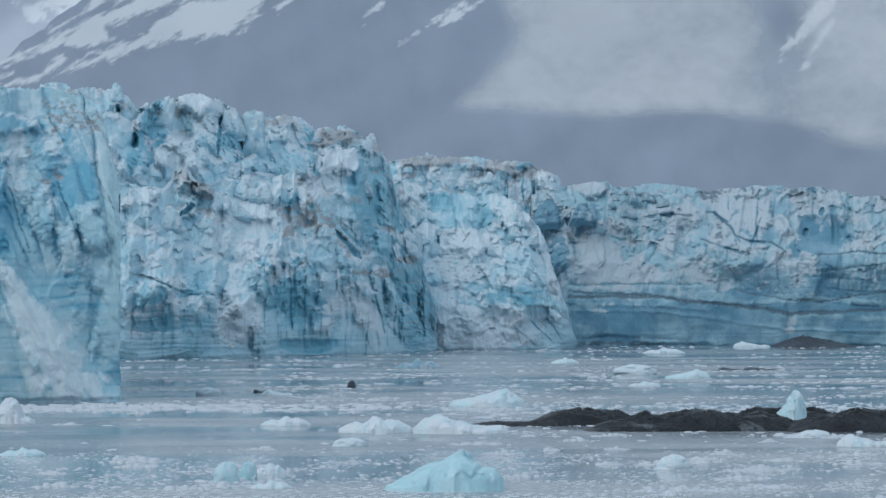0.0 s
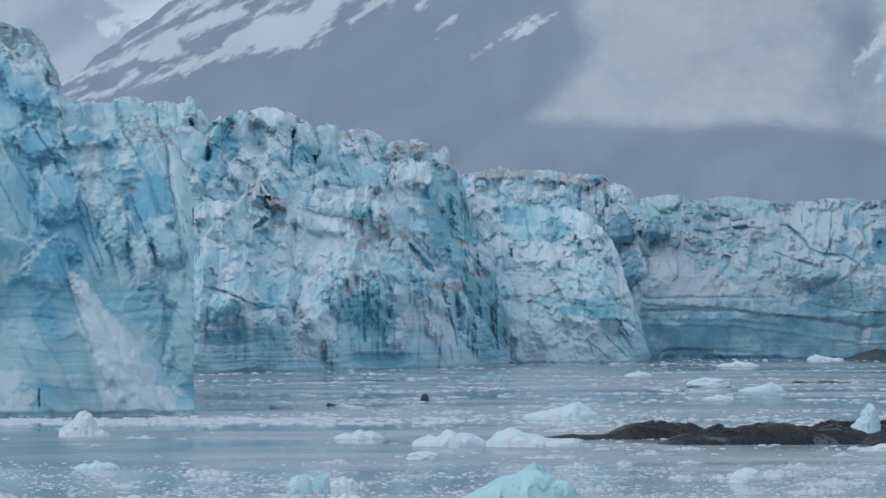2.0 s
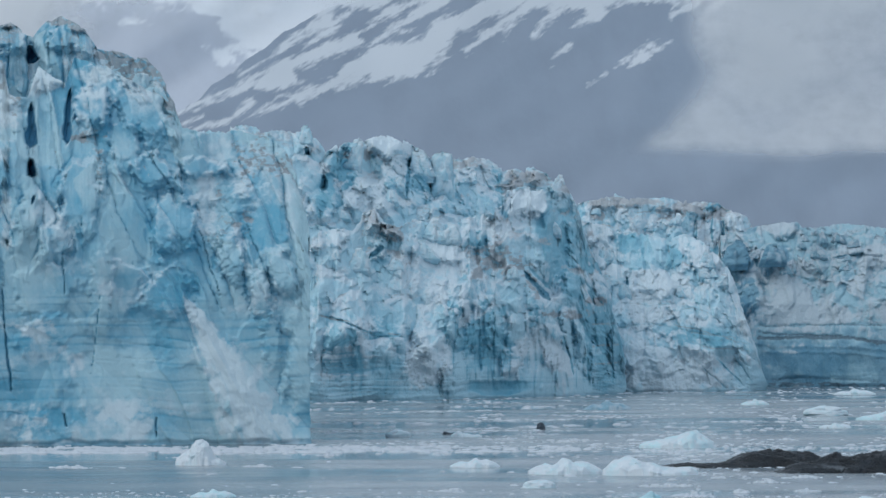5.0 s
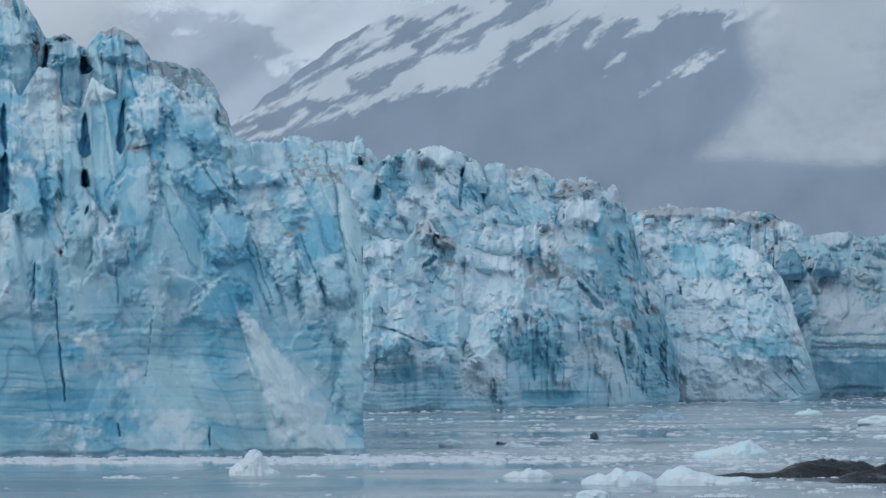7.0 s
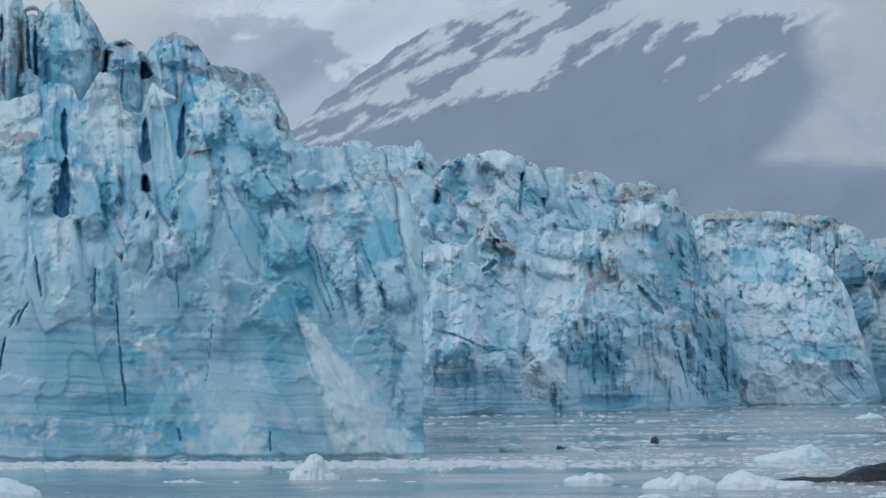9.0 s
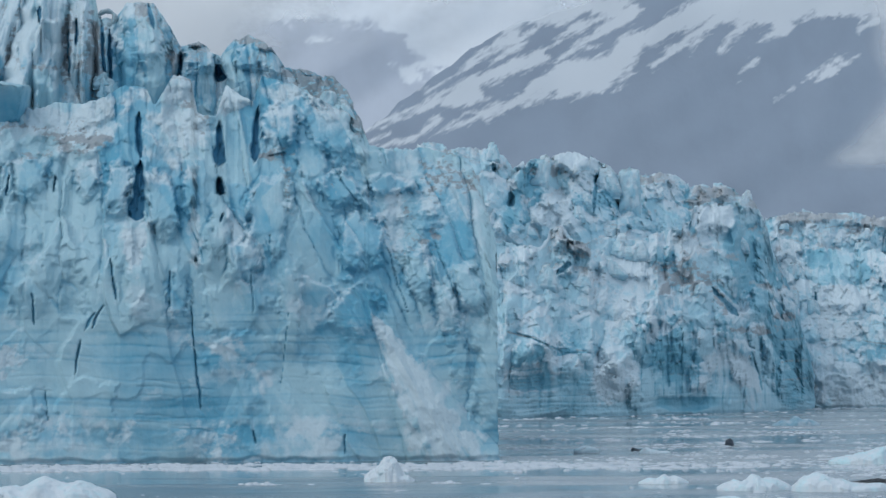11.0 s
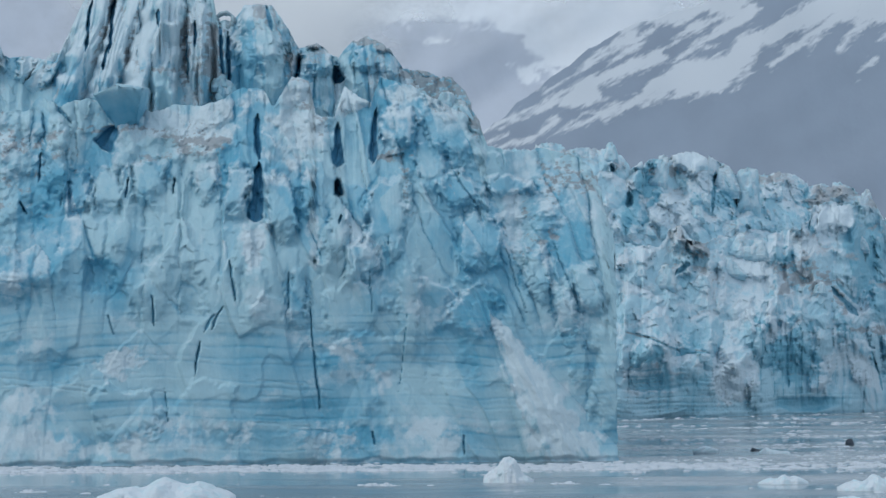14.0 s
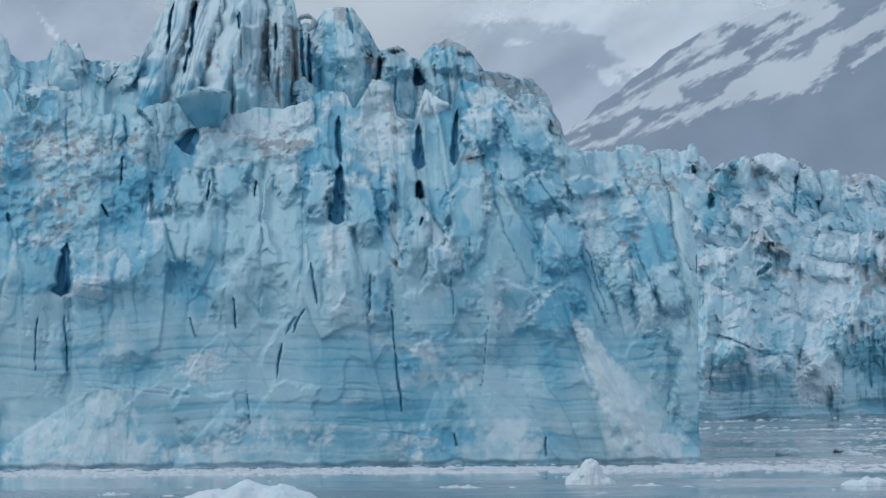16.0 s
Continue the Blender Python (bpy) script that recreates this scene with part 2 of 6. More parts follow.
def ice_cliff(name, label, mat, skyline, shore, step, wrap, style, marks):
    """One front of the glacier: a face that rises from the water to the skyline, with its flats behind.
    skyline: (bearing, rise) pairs; shore: (bearing, distance) pairs; marks: its own forms."""
    s = dict(big=4.0, cell=(9, 16), small=1.3, cell2=(3, 5), crumb=0.6, rib=1.2, ribs=4.0, vein=0.5, lean=20.0, knee=0.5, calm=0.35, band=6.0, bands=0.3,
             jag=8.0, white=0.35, dirt=0.15, blue=0.3, seed=1, sharp=30.0, low_blue=0.8, plumb=7.0, under=0.5, mott=0.42, tint=1.0, even=0.15, groove=0.0, foot=0.28, tilt=(0, 1, 0.0), edge=0.4, rim=0.0, pillar=0.0, pcell=(7, 18), round=False, gauze=0.0, shelf=1.3, bulge=0.6, base=-9999, split=0.0, panel=0.0, raised_light=0.35, wobble=4.0, ledges=0.5, tooth=4.0, slab=1.0, steep=1.0, lump=0.0, lumps=(3.4, 3.2), seam=0.8)
    s.update(style)
    seed = s["seed"]
    su, sv = pairs(skyline)
    bu, bd = pairs(shore)
    u = np.arange(su[0], su[-1] + step, step)
    top = np.interp(u, su, sv)
    d0 = np.interp(u, bu, bd)
    xm = u * d0 / F
    e, ox, oy, r1, r2, r3 = cells(xm / s["tooth"], xm * 0 + 0.5, seed + 3)
    top = top + s["jag"] * ((r1 - 0.5) * 1.2 + (r2 - 0.5) * ox * 1.6 - 1.6 * (ox * ox - 0.06) + 0.4 * fbm(xm / 1.6, xm * 0, seed + 5, 3))
    rows = int((np.max(top) + min(EYE * F / np.min(d0), -s["base"])) / step)
    t = np.linspace(0, 1, rows)[:, None]
    low = np.maximum(-(EYE + 2.5) * F / d0, np.minimum(s["base"], top - 40))
    V = low + t * (top - low)
    U = np.broadcast_to(u, V.shape).copy()
    U += (s["wobble"] * fbm(V / 50, U / 90, seed + 250, 5, 0.62) - 1) * smooth(u[-1] - 90, u[-1] - 25, U)
    D0 = np.broadcast_to(d0, V.shape)
    X, Z = U * D0 / F, EYE + V * D0 / F
    H = np.maximum(EYE + top * d0 / F, 5.0)
    reach = int(46 / step)
    H = np.max([np.pad(H, reach, mode="edge")[i:i + len(H)] for i in range(0, 2 * reach + 1, 3)], axis=0)
    h = np.clip(Z / H, 0, 1)
    wx, wz = 2.5 * fbm(X / 14, Z / 14, seed + 11, 3), 2.5 * fbm(X / 14 + 9, Z / 14, seed + 12, 3)
    up = smooth(s["calm"] * 0.6, s["calm"] * 1.5, h + 0.14 * vnoise(X / 30, Z / 30, seed + 2))
    white = s["white"] + s["mott"] * (0.5 + 0.5 * smooth(0.15, 0.45, h)) * fbm(X / 18, Z / 14, seed + 110, 5, 0.65)
    blue = s["blue"] + 0.35 * fbm(X / 20, Z / 30, seed + 120, 3)
    dirt = s["dirt"] * (0.2 + 1.2 * h) + 0.35 * fbm(X / 10, Z / 5, seed + 130, 4) - 0.25
    for p in marks.patches:
        pu, pv, ru, rv, lean, which, much = p
        cv = V - pv
        cu = U - pu - lean * cv
        k = smooth(-0.15, 0.55, 1 - np.hypot(cu / ru, cv / rv) + 0.45 * fbm(U / 28, V / 28, seed + 220, 5, 0.6)) * much
        if which == 0:
            white, dirt = white + k, dirt - 0.6 * np.abs(k)
        elif which == 1:
            dirt = dirt + k * (0.65 + 0.9 * fbm(U / 14, V / 8, seed + 225, 4, 0.6))
        else:
            blue, white = blue + k, white - 0.9 * k
    crumbly = smooth(0.25, 0.7, white)
    talus, even, recess_dark, fallen = np.zeros(V.shape), np.ones(V.shape), np.zeros(V.shape), np.zeros(V.shape)
    for c in marks.cones:
        ta, tv, fa, fv, half, much, proud = c
        q = np.clip((tv - V) / (tv - fv), 0, 1.3)
        side = (U - ta - (fa - ta) * q) / np.maximum(half * q ** 0.9, 0.5)
        inside = smooth(-0.25, 0.65, 1 - np.abs(side) + 0.5 * fbm(U / 24, V / 40, seed + 240, 4) - 0.1) * (q > 0) * smooth(0, 0.12, q)
        white = white + much * inside * (0.75 + 0.6 * fbm(side * 4 + 0.6 * q, q * 2.5, seed + 241, 4)) * (1 - 0.35 * smooth(0.8, 1.1, q))
        dirt = dirt - 0.5 * inside
        talus = talus + proud * q * np.sqrt(np.clip(1 - np.abs(side), 0, 1)) * (1 + 0.05 * fbm(side * 7, q * 2.0, seed + 242, 5, 0.6))
        crumbly = crumbly * (1 - 1.1 * s["even"] * inside)
        even, fallen = even * (1 - s["even"] * inside), np.maximum(fallen, inside * min(much, 1))
        talus = talus + 0.5 * min(much, 1) * inside * fbm((U + 0.4 * V) / 26, V / 50, seed + 243, 4, 0.5)
    for pu, pv, ru, rv, lean in marks.plains:
        k = smooth(0.0, 0.25, 1 - np.maximum(np.abs(U - pu - lean * (V - pv)) / ru, np.abs(V - pv) / rv) + 0.15 * vnoise(U / 20, V / 20, seed + 260))
        even, crumbly = even * (1 - 0.88 * k), crumbly * (1 - 0.85 * k)
    heaps = np.zeros(V.shape)
    for pu, pv, ru, rv in marks.heaps:
        k = smooth(-0.1, 0.45, 1 - np.hypot((U - pu) / ru, (V - pv) / rv) + 0.4 * fbm(U / 50, V / 50, seed + 280, 4))
        even, heaps = even * (1 - 0.9 * k), np.maximum(heaps, k)
        crumbly = np.maximum(crumbly, k * (0.25 + 0.6 * smooth(-0.2, 0.4, fbm(X / 5, Z / 4, seed + 281, 4))))
        white += 0.3 * k * fbm(X / 6, Z / 5, seed + 282, 4)
        dirt += k * (0.15 + 0.7 * fbm(X / 4, Z / 2.5, seed + 283, 5, 0.65))
    T = X + s["tilt"][2] * smooth(s["tilt"][0], s["tilt"][1], U) * (Z - 40)
    jx, jz = 0.25 * fbm(X / 1.3, Z / 1.3, seed + 13, 3), 0.25 * fbm(X / 1.3 + 7, Z / 1.3, seed + 14, 3)
    big, tone = facets((T + 0.35 * wx + jx) / s["cell"][0], (Z + 1.5 * wz + jz) / s["cell"][1], seed + 20, s["sharp"] * 2.0, s["steep"])
    small, tone2 = facets((T + 0.3 * wx + jx) / s["cell2"][0], (Z + 0.6 * wz + jz) / s["cell2"][1], seed + 40, s["sharp"] * 1.2, s["steep"])
    tiny, tone3 = facets((X + 0.4 * wx) / 1.1, (Z + 0.4 * wz) / 1.1, seed + 50, s["sharp"])
    tiny = 0.45 * tiny + 0.8 * fbm(X / 1.3, Z / 1.1, seed + 51, 5, 0.7)
    out = s["big"] * (0.25 + 0.75 * up) * big * even
    # what overhangs far has fallen: each point stands nearly as far out as the ice above it
    rise = np.maximum(np.diff(Z, axis=0), 0.01)
    for i in range(rows - 2, -1, -1):
        a = np.pad(out[i + 1], 3, mode="edge")
        out[i] = np.maximum(out[i], 0.5 * a[3:-3] + 0.25 * (a[:-6] + a[6:]) - s["under"] * rise[i])
    for b in marks.blocks:
        ub, vb, ru, rv, lean, proud = b
        cv = V - vb + 0.12 * rv * vnoise(U / 25 + 5, V / 25, seed + 211) * 2
        cu = U - ub - lean * cv + 0.15 * ru * vnoise(U / 25, V / 25, seed + 210) * 2
        k = np.minimum(1 - np.abs(cu) / ru, (1 - np.abs(cv) / rv) * rv / ru)
        k = smooth(0.0, s["edge"], k) if not s["round"] else np.clip(1 - np.abs(cu / ru) ** 4 - np.abs(cv / rv) ** 6, 0, 1) ** 0.4
        out += proud * k * (0.9 - 0.15 * cv / rv + 0.3 * math.sin(ub * 1.7 + vb) * cu / ru + 0.12 * vnoise(U / 18, V / 40, seed + 212))
        white, blue = white + s["rim"] * k * smooth(0.6, 0.95, cv / rv), blue + s["rim"] * k * 0.2 * vnoise(U * 0 + ub, V * 0 + vb, seed)
    e, px, pz, p1, p2, p3 = cells((T + 0.5 * wx + jx) / s["pcell"][0], (Z + 1.6 * wz + jz) / s["pcell"][1] + 0.12 * vnoise(X / 6, Z / 20, seed + 29), seed + 25)
    e = 1 - np.clip(e / s["bulge"], 0, 1)
    if s["pillar"]:
        out += s["pillar"] * up * even * (0.45 + 0.55 * smooth(-0.3, 0.4, vnoise(X / 26, Z / 26, seed + 28))) * (1 - e ** 3 + 0.9 * (p1 - 0.5) + 1.3 * (p2 - 0.5) * px)
        out += 0.85 * s["pillar"] * (1 - up)
        white += up * (0.42 * smooth(0.12, 0.45, pz + 0.15 * fbm(X / 3, Z / 3, seed + 26, 3)) - 0.12)
        dirt += up * (0.35 * smooth(0.25, 0.5, pz) * p3 + 0.3 * smooth(0.8, 0.97, e) * smooth(-0.2, 0.4, fbm(X / 9, Z / 12, seed + 27, 3)))
        split = smooth(0.82, 0.98, e) * up * smooth(0.0, 0.5, vnoise(X / 8, Z / 14, seed + 33)) * s["split"]
        out -= 0.8 * split
        blue += 0.5 * (p2 - 0.5) * up + 0.6 * split
        white -= 0.5 * split
    for i in range(rows - 2, -1, -1):
        out[i] = np.maximum(out[i], out[i + 1] - s["shelf"] * rise[i])
    if s["panel"]:
        flat, tone4 = facets((T + 0.2 * wx) / 11, (Z + 2 * wz) / 42, seed + 34, 70.0)
        out += s["panel"] * flat * even
        blue += 0.3 * (tone4 - 0.5)
    for ub, vb, ru, rv, lean, proud, turn, tip, w1, b1, d1 in marks.slabs:
        i0, i1 = np.searchsorted(u, (ub - ru - rv * abs(lean) - 12, ub + ru + rv * abs(lean) + 12))
        if i1 - i0 < 2:
            continue
        w = np.s_[:, i0:i1]
        j = 0.28 * min(ru, rv) + 2
        cv = V[w] - vb + j * fbm(U[w] / (ru * 0.9) + ub, V[w] / (ru * 0.9), seed + 290, 4, 0.6)
        cu = U[w] - ub - lean * cv + j * fbm(U[w] / (ru * 0.9), V[w] / (ru * 1.3) + vb, seed + 292, 4, 0.6)
        r = (np.abs(cu / ru) ** 3 + np.abs(cv / rv) ** 3) ** (1 / 3)
        k = smooth(0.0, min(12 / ru, 0.5), 1 - r)
        tone_k = smooth(-0.1, 0.45, 1 - r)
        m = D0[w] / F
        stand = proud * (0.4 + 0.6 * np.sqrt(np.clip(1 - 0.9 * (cu / ru) ** 2, 0, 1))) if rv > 1.3 * ru and proud > 0 else proud
        # a block's foot merges with the ice below it, a hollow fades all round
        foot = smooth(-1.0, -0.1, cv / rv) if proud > 0 else smooth(0.0, 0.7, 1 - r)
        out[w] = out[w] * (1 - 0.35 * k * foot) + k * foot * (0.35 * blur(out[w], 8) + s["slab"] * (stand + turn * cu * m + tip * cv * m))
        seam = np.exp(-((r - 1.04) * ru / 3.0) ** 2) * smooth(0.55, 0.9, np.abs(cu) / ru) * smooth(-0.9, -0.2, cv / rv) * (0.35 + 0.65 * smooth(-0.2, 0.4, vnoise(U[w] / 30, V[w] / 40, seed + 294))) * (proud > 1.8)
        out[w] -= s["seam"] * seam
        cap = k * smooth(0.45, 0.9, cv / rv) * (proud > 0)
        white[w] += 1.2 * tone_k * w1 + 0.2 * cap
        # the side shadow in the seam is also coloured in, as blue
        blue[w] += 0.75 * tone_k * b1 + 0.5 * seam
        dirt[w] += tone_k * d1 + 0.2 * cap * s["dirt"]
        crumbly[w] = crumbly[w] * (1 - 0.5 * k)
    out += talus + heaps * (2.4 * fbm((X + 0.3 * Z) / 8, (Z - 0.3 * X) / 7, seed + 284, 5, 0.55) + 1.0)
    out += s["small"] * (0.08 + 0.62 * up + 0.4 * crumbly) * small * even
    if s["lump"]:
        lump, tone5 = facets((X + 0.5 * wx + 0.35 * Z + jx) / s["lumps"][0], (Z + 0.5 * wz - 0.25 * X + jz) / s["lumps"][1], seed + 36, 45.0)
        often = (0.3 + 0.7 * smooth(-0.4, 0.3, fbm(X / 16, Z / 14, seed + 37, 3))) * (0.12 + 0.88 * up) * even * (1 - 0.5 * fallen)
        out += s["lump"] * often * lump
        white += 0.35 * often * (tone5 - 0.5) * min(s["lump"], 1)
        dirt += 0.18 * often * smooth(0.75, 0.95, tone5)
    ribs = np.abs(fbm((T + 0.2 * wx + 0.05 * Z) / s["ribs"], Z / (s["ribs"] * s["plumb"]), seed + 60, 4))
    out += s["rib"] * even * (1.0 - 2.2 * ribs) * (1 - 0.6 * crumbly) * (0.35 + 0.65 * up)
    out += 2.0 * fbm(X / 28, Z / 40, seed + 90, 3) * (s["big"] / 4)
    # layers of old ice near the waterline
    sag = Z + 2.2 * vnoise(X / 45, X * 0, seed + 100) + 0.5 * vnoise(X / 9, Z / 9, seed + 101)
    layer = vnoise(sag / s["band"], X * 0 + 0.3, seed + 102) + 0.7 * vnoise(sag / (s["band"] * 0.33), X / 220, seed + 103)
    frost = smooth(-0.1, 0.7, fbm((X + 0.4 * Z) / 14, (Z - 0.3 * X) / 9, seed + 106, 6, 0.66))
    white += s["gauze"] * (frost - 0.3) * (1 - up)
    low_part = (1 - s["gauze"] * frost) * (1 - smooth(s["foot"] * 0.9, s["foot"] * 1.6, h + 0.1 * vnoise(X / 18, Z / 18, seed + 104))) * (1 - 0.7 * crumbly) * (1 - fallen)
    thin = 1 - smooth(0.02, 0.16, np.abs(vnoise(sag / (s["band"] * 0.6), X / 420 + 3, seed + 105)))
    out += s["bands"] * (layer - 0.8 * thin) * low_part
    white += s["tint"] * (0.3 + 0.7 * up) * (0.5 * (tone - 0.5) + 0.4 * (tone2 - 0.5)) + 0.3 * crumbly * (tone3 - 0.5)
    blue += 0.75 * (tone - 0.5) * up + low_part * (np.clip(-layer, -0.4, 1) * s["low_blue"] + s["vein"] * thin)
    dirt += 0.55 * thin * low_part * s["vein"]
    white -= low_part * (0.15 + 0.4 * np.clip(-layer, 0, 1))
    out += s["crumb"] * (0.15 + 0.85 * crumbly) * (1 - 0.7 * fallen) * (1 - s["gauze"] * 0.85 * (1 - up)) * tiny
    for wide, much, path in marks.lines:
        lu, lv = pairs(path)
        off = V - np.interp(U, lu, lv) - 2.5 * vnoise(U / 40, U * 0, seed + 270) - 1.2 * vnoise(U / 9, V / 20, seed + 271)
        k = np.exp(-(off / (1.35 * wide * (0.6 + 0.8 * np.abs(vnoise(U / 30, U * 0 + lv[0], seed + 272))))) ** 2) * smooth(lu[0], lu[0] + 10, U) * (1 - smooth(lu[-1] - 10, lu[-1], U))
        out -= s["ledges"] * k * np.sign(-much)
        white += much * k
        dirt = np.maximum(dirt, max(-much, 0) * k)
    for f in marks.fans:
        uf, vf, ru, rv, lean, wide, deep = f
        cv = V - vf
        cu = U - uf - lean * cv
        k = smooth(0.0, 0.5, 1 - np.maximum(np.abs(cu) / ru, np.abs(cv) / rv))
        w = np.abs(vnoise((cu + 5 * vnoise(U / 30, V / 60, seed + 230)) / wide, V / (wide * 9), seed + 231))
        out += k * deep * (smooth(0.0, 0.35, w) - 1)
        blue += k * 0.3 * (1 - smooth(0.0, 0.2, w)) * (1 - s["groove"])
        dirt += k * s["groove"] * (1.1 * (1 - smooth(0.05, 0.4, w)) + 0.2)
        white += k * s["groove"] * 0.35
    for g in marks.gaps:
        ua, va, ub, vb, wide, deep = g
        px, pz = (U - ua), (V - va)
        lx, lz = ub - ua, vb - va
        q = np.clip((px * lx + pz * lz) / (lx * lx + lz * lz + 1e-6), 0, 1)
        bend = 3.5 * vnoise(V / 55, U / 90, seed + 201) + 1.2 * vnoise(V / 13, U / 30, seed + 202)
        off = px - q * lx + bend if abs(lz) > abs(lx) else pz - q * lz + bend * 0.6
        along = np.hypot(px - np.clip(q, 0, 1) * lx, pz - q * lz)
        wob = wide * (0.5 + 0.6 * np.abs(vnoise(V / 34 + U / 90, U / 60, seed + 200))) * np.clip(np.minimum(q * 6, (1 - q) * (12 if wide > 12 else 5)) + 0.02, 0, 1) * (0.45 + 0.75 * q if wide > 12 else 1)
        dist = np.where((q > 0) & (q < 1), np.abs(off), along + 99)
        cut = 1 - smooth(wob * 0.45, wob + 0.3, dist)
        # one side of a crack stands a little prouder than the other
        near_it = np.clip(1 - dist / 26, 0, 1) * np.clip(np.minimum(q, 1 - q) * 4, 0, 1)
        out += 0.22 * deep * near_it * np.sign(off) * (1 if seed % 2 else -1)
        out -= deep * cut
        # the gap's shade is put into the colour, over the ice's own blue
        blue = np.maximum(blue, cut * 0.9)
        recess_dark = np.maximum(recess_dark, smooth(0.25, 0.95, cut) * smooth(1.5, 2.4, deep))
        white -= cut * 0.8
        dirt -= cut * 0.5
    # the sea has eaten a wet notch at the waterline, darkened like the crevasses
    notch = 1 - smooth(0.2, 1.3, Z + 0.9 * vnoise(X / 7, X * 0, seed + 296))
    out -= 0.7 * notch
    recess_dark = np.maximum(recess_dark, 0.4 * notch)
    # edges that stand out get white rims: frost, plus light put into the colour
    white += s["raised_light"] * np.clip((out - blur(out, 4)) * 1.3, 0, 1) * (0.4 + 0.6 * up)
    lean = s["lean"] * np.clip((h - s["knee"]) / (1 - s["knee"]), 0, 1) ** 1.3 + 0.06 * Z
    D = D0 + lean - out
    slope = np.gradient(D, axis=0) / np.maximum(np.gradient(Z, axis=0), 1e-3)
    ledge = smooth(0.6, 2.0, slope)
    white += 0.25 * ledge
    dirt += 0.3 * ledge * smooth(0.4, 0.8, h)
    # flats behind the brow, and the turned-back end
    back = np.array([3, 8, 16, 28, 45, 70, 100, 140, 190, 250.0])[:, None]
    Db = D[-1] + back
    zt = EYE + V[-1] * D[-1] / F
    xb = U[-1] * Db / F
    zb = np.maximum(zt - 0.10 * back - 5 * np.abs(fbm(xb / 14, Db / 14, seed + 140, 3)), 2)
    D2 = np.vstack([D, Db])
    Uall = np.vstack([U, np.broadcast_to(U[-1], Db.shape)])
    xyz = np.stack([Uall * D2 / F, D2, np.vstack([EYE + V * D / F, zb])], -1)
    turned = []
    for extra in (4, 12, 25, 45, 80, 140):
        c = xyz[:, -1].copy()
        c[:, 1] += extra
        c[:, 0] = c[:, 0] * (1 + extra / d0[-1]) - wrap * extra
        c[:, 2] -= 0.02 * extra
        turned.append(c)
    xyz = np.concatenate([xyz] + [c[:, None] for c in turned], 1)

    def grown(m, fill):
        m = np.vstack([m, np.broadcast_to(m[-1] * 0.5 + fill * 0.5, Db.shape)])
        return np.concatenate([m] + [m[:, -1:]] * len(turned), 1)
    def depth(at_u, at_v):
        j = int(np.clip((at_u - u[0]) / step, 0, len(u) - 1))
        i = int(np.clip((at_v - low[j]) / (top[j] - low[j]), 0, 1) * (rows - 1))
        return float(D[i, j])
    thing = new(name)
    thing.location = (float(xyz[0, len(u) // 2, 0]), float(d0.mean()), 0)
    grid_object("ice_face", xyz - np.array(thing.location), [grown(white, 0.6), grown(dirt, 0.3), grown(blue, 0.2), grown(recess_dark, 0.0)], mat, thing)
    tagged(thing, label, "ice cliff", "fronts of the glacier")
    return thing, depth


def serac(cliff, mat, u, v, wide, high, dist, seed, lean=0.0, taper=0.5, white=0.35, dirt=0.1, blue=0.35):
    """A tower or block of ice on a cliff: bearing and rise of its foot, its size in the same steps, its distance."""
    k = dist / F
    n, m = 40, 36
    a = np.linspace(0, 2 * np.pi, n)[None, :]
    q = np.linspace(0, 1, m)[:, None]
    a = a + 0 * q
    q = q + 0 * a
    sq = (np.abs(np.cos(a)) ** 4 + np.abs(np.sin(a)) ** 4) ** -0.25
    r = sq * (1 - taper * q ** 1.6) * np.sqrt(np.clip(1 - np.clip((q - 0.93) / 0.07, 0, 1) ** 2.0, 0, 1))
    ca, sa = np.cos(a) * 1.0, np.sin(a)
    f1, tone = facets(ca * 2.3 + seed, q * high / wide * 2 + sa * 2.3, seed, 40)
    f2, tone2 = facets(ca * 5 + seed, q * high / wide * 4 + sa * 5, seed + 3, 40)
    r = r * (1 + 0.20 * f1 + 0.09 * f2 + 0.05 * fbm(ca * 5, q * 6 + sa * 5, seed, 3))
    cant = random.Random(seed)
    hz = q * high * (1 + 0.5 * (ca * (cant.random() - 0.5) + sa * (cant.random() - 0.5)) * wide / high)
    x = (ca * r * wide / 2 + lean * hz) * k
    y = (sa * r * wide * 0.42 + wide * 0.4 * (1 - smooth(0, 0.35, q))) * k
    z = (hz + 0.05 * high * f2 * q) * k
    w = white + 0.6 * (tone - 0.5) + 0.4 * (tone2 - 0.5) + 0.25 * q
    ob = grid_object("serac", np.stack([x, y, z], -1), [w, dirt + 0.3 * fbm(ca * 3, q * 5, seed + 9, 3) + 0.35 * smooth(0.85, 0.95, q), blue + 0.5 * (tone2 - 0.5)], mat, cliff)
    ob.location = Vector((u * k, dist, EYE + v * k)) - cliff.location
    return ob


near_cliff_marks = Marks()
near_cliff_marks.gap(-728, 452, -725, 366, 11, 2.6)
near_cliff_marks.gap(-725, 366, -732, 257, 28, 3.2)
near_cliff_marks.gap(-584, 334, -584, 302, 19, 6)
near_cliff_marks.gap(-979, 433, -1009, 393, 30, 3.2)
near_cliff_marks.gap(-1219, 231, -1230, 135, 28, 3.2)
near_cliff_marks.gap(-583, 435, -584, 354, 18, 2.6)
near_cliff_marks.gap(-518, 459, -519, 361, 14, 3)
near_cliff_marks.gap(-781, 194, -768, 115, 3.5, 1.7)
near_cliff_marks.gap(-673, 169, -673, 104, 2.9, 1.7)
near_cliff_marks.gap(-636, 108, -631, 33, 2.3, 1.4)
near_cliff_marks.gap(-631, 33, -616, -83, 3.5, 1.4)
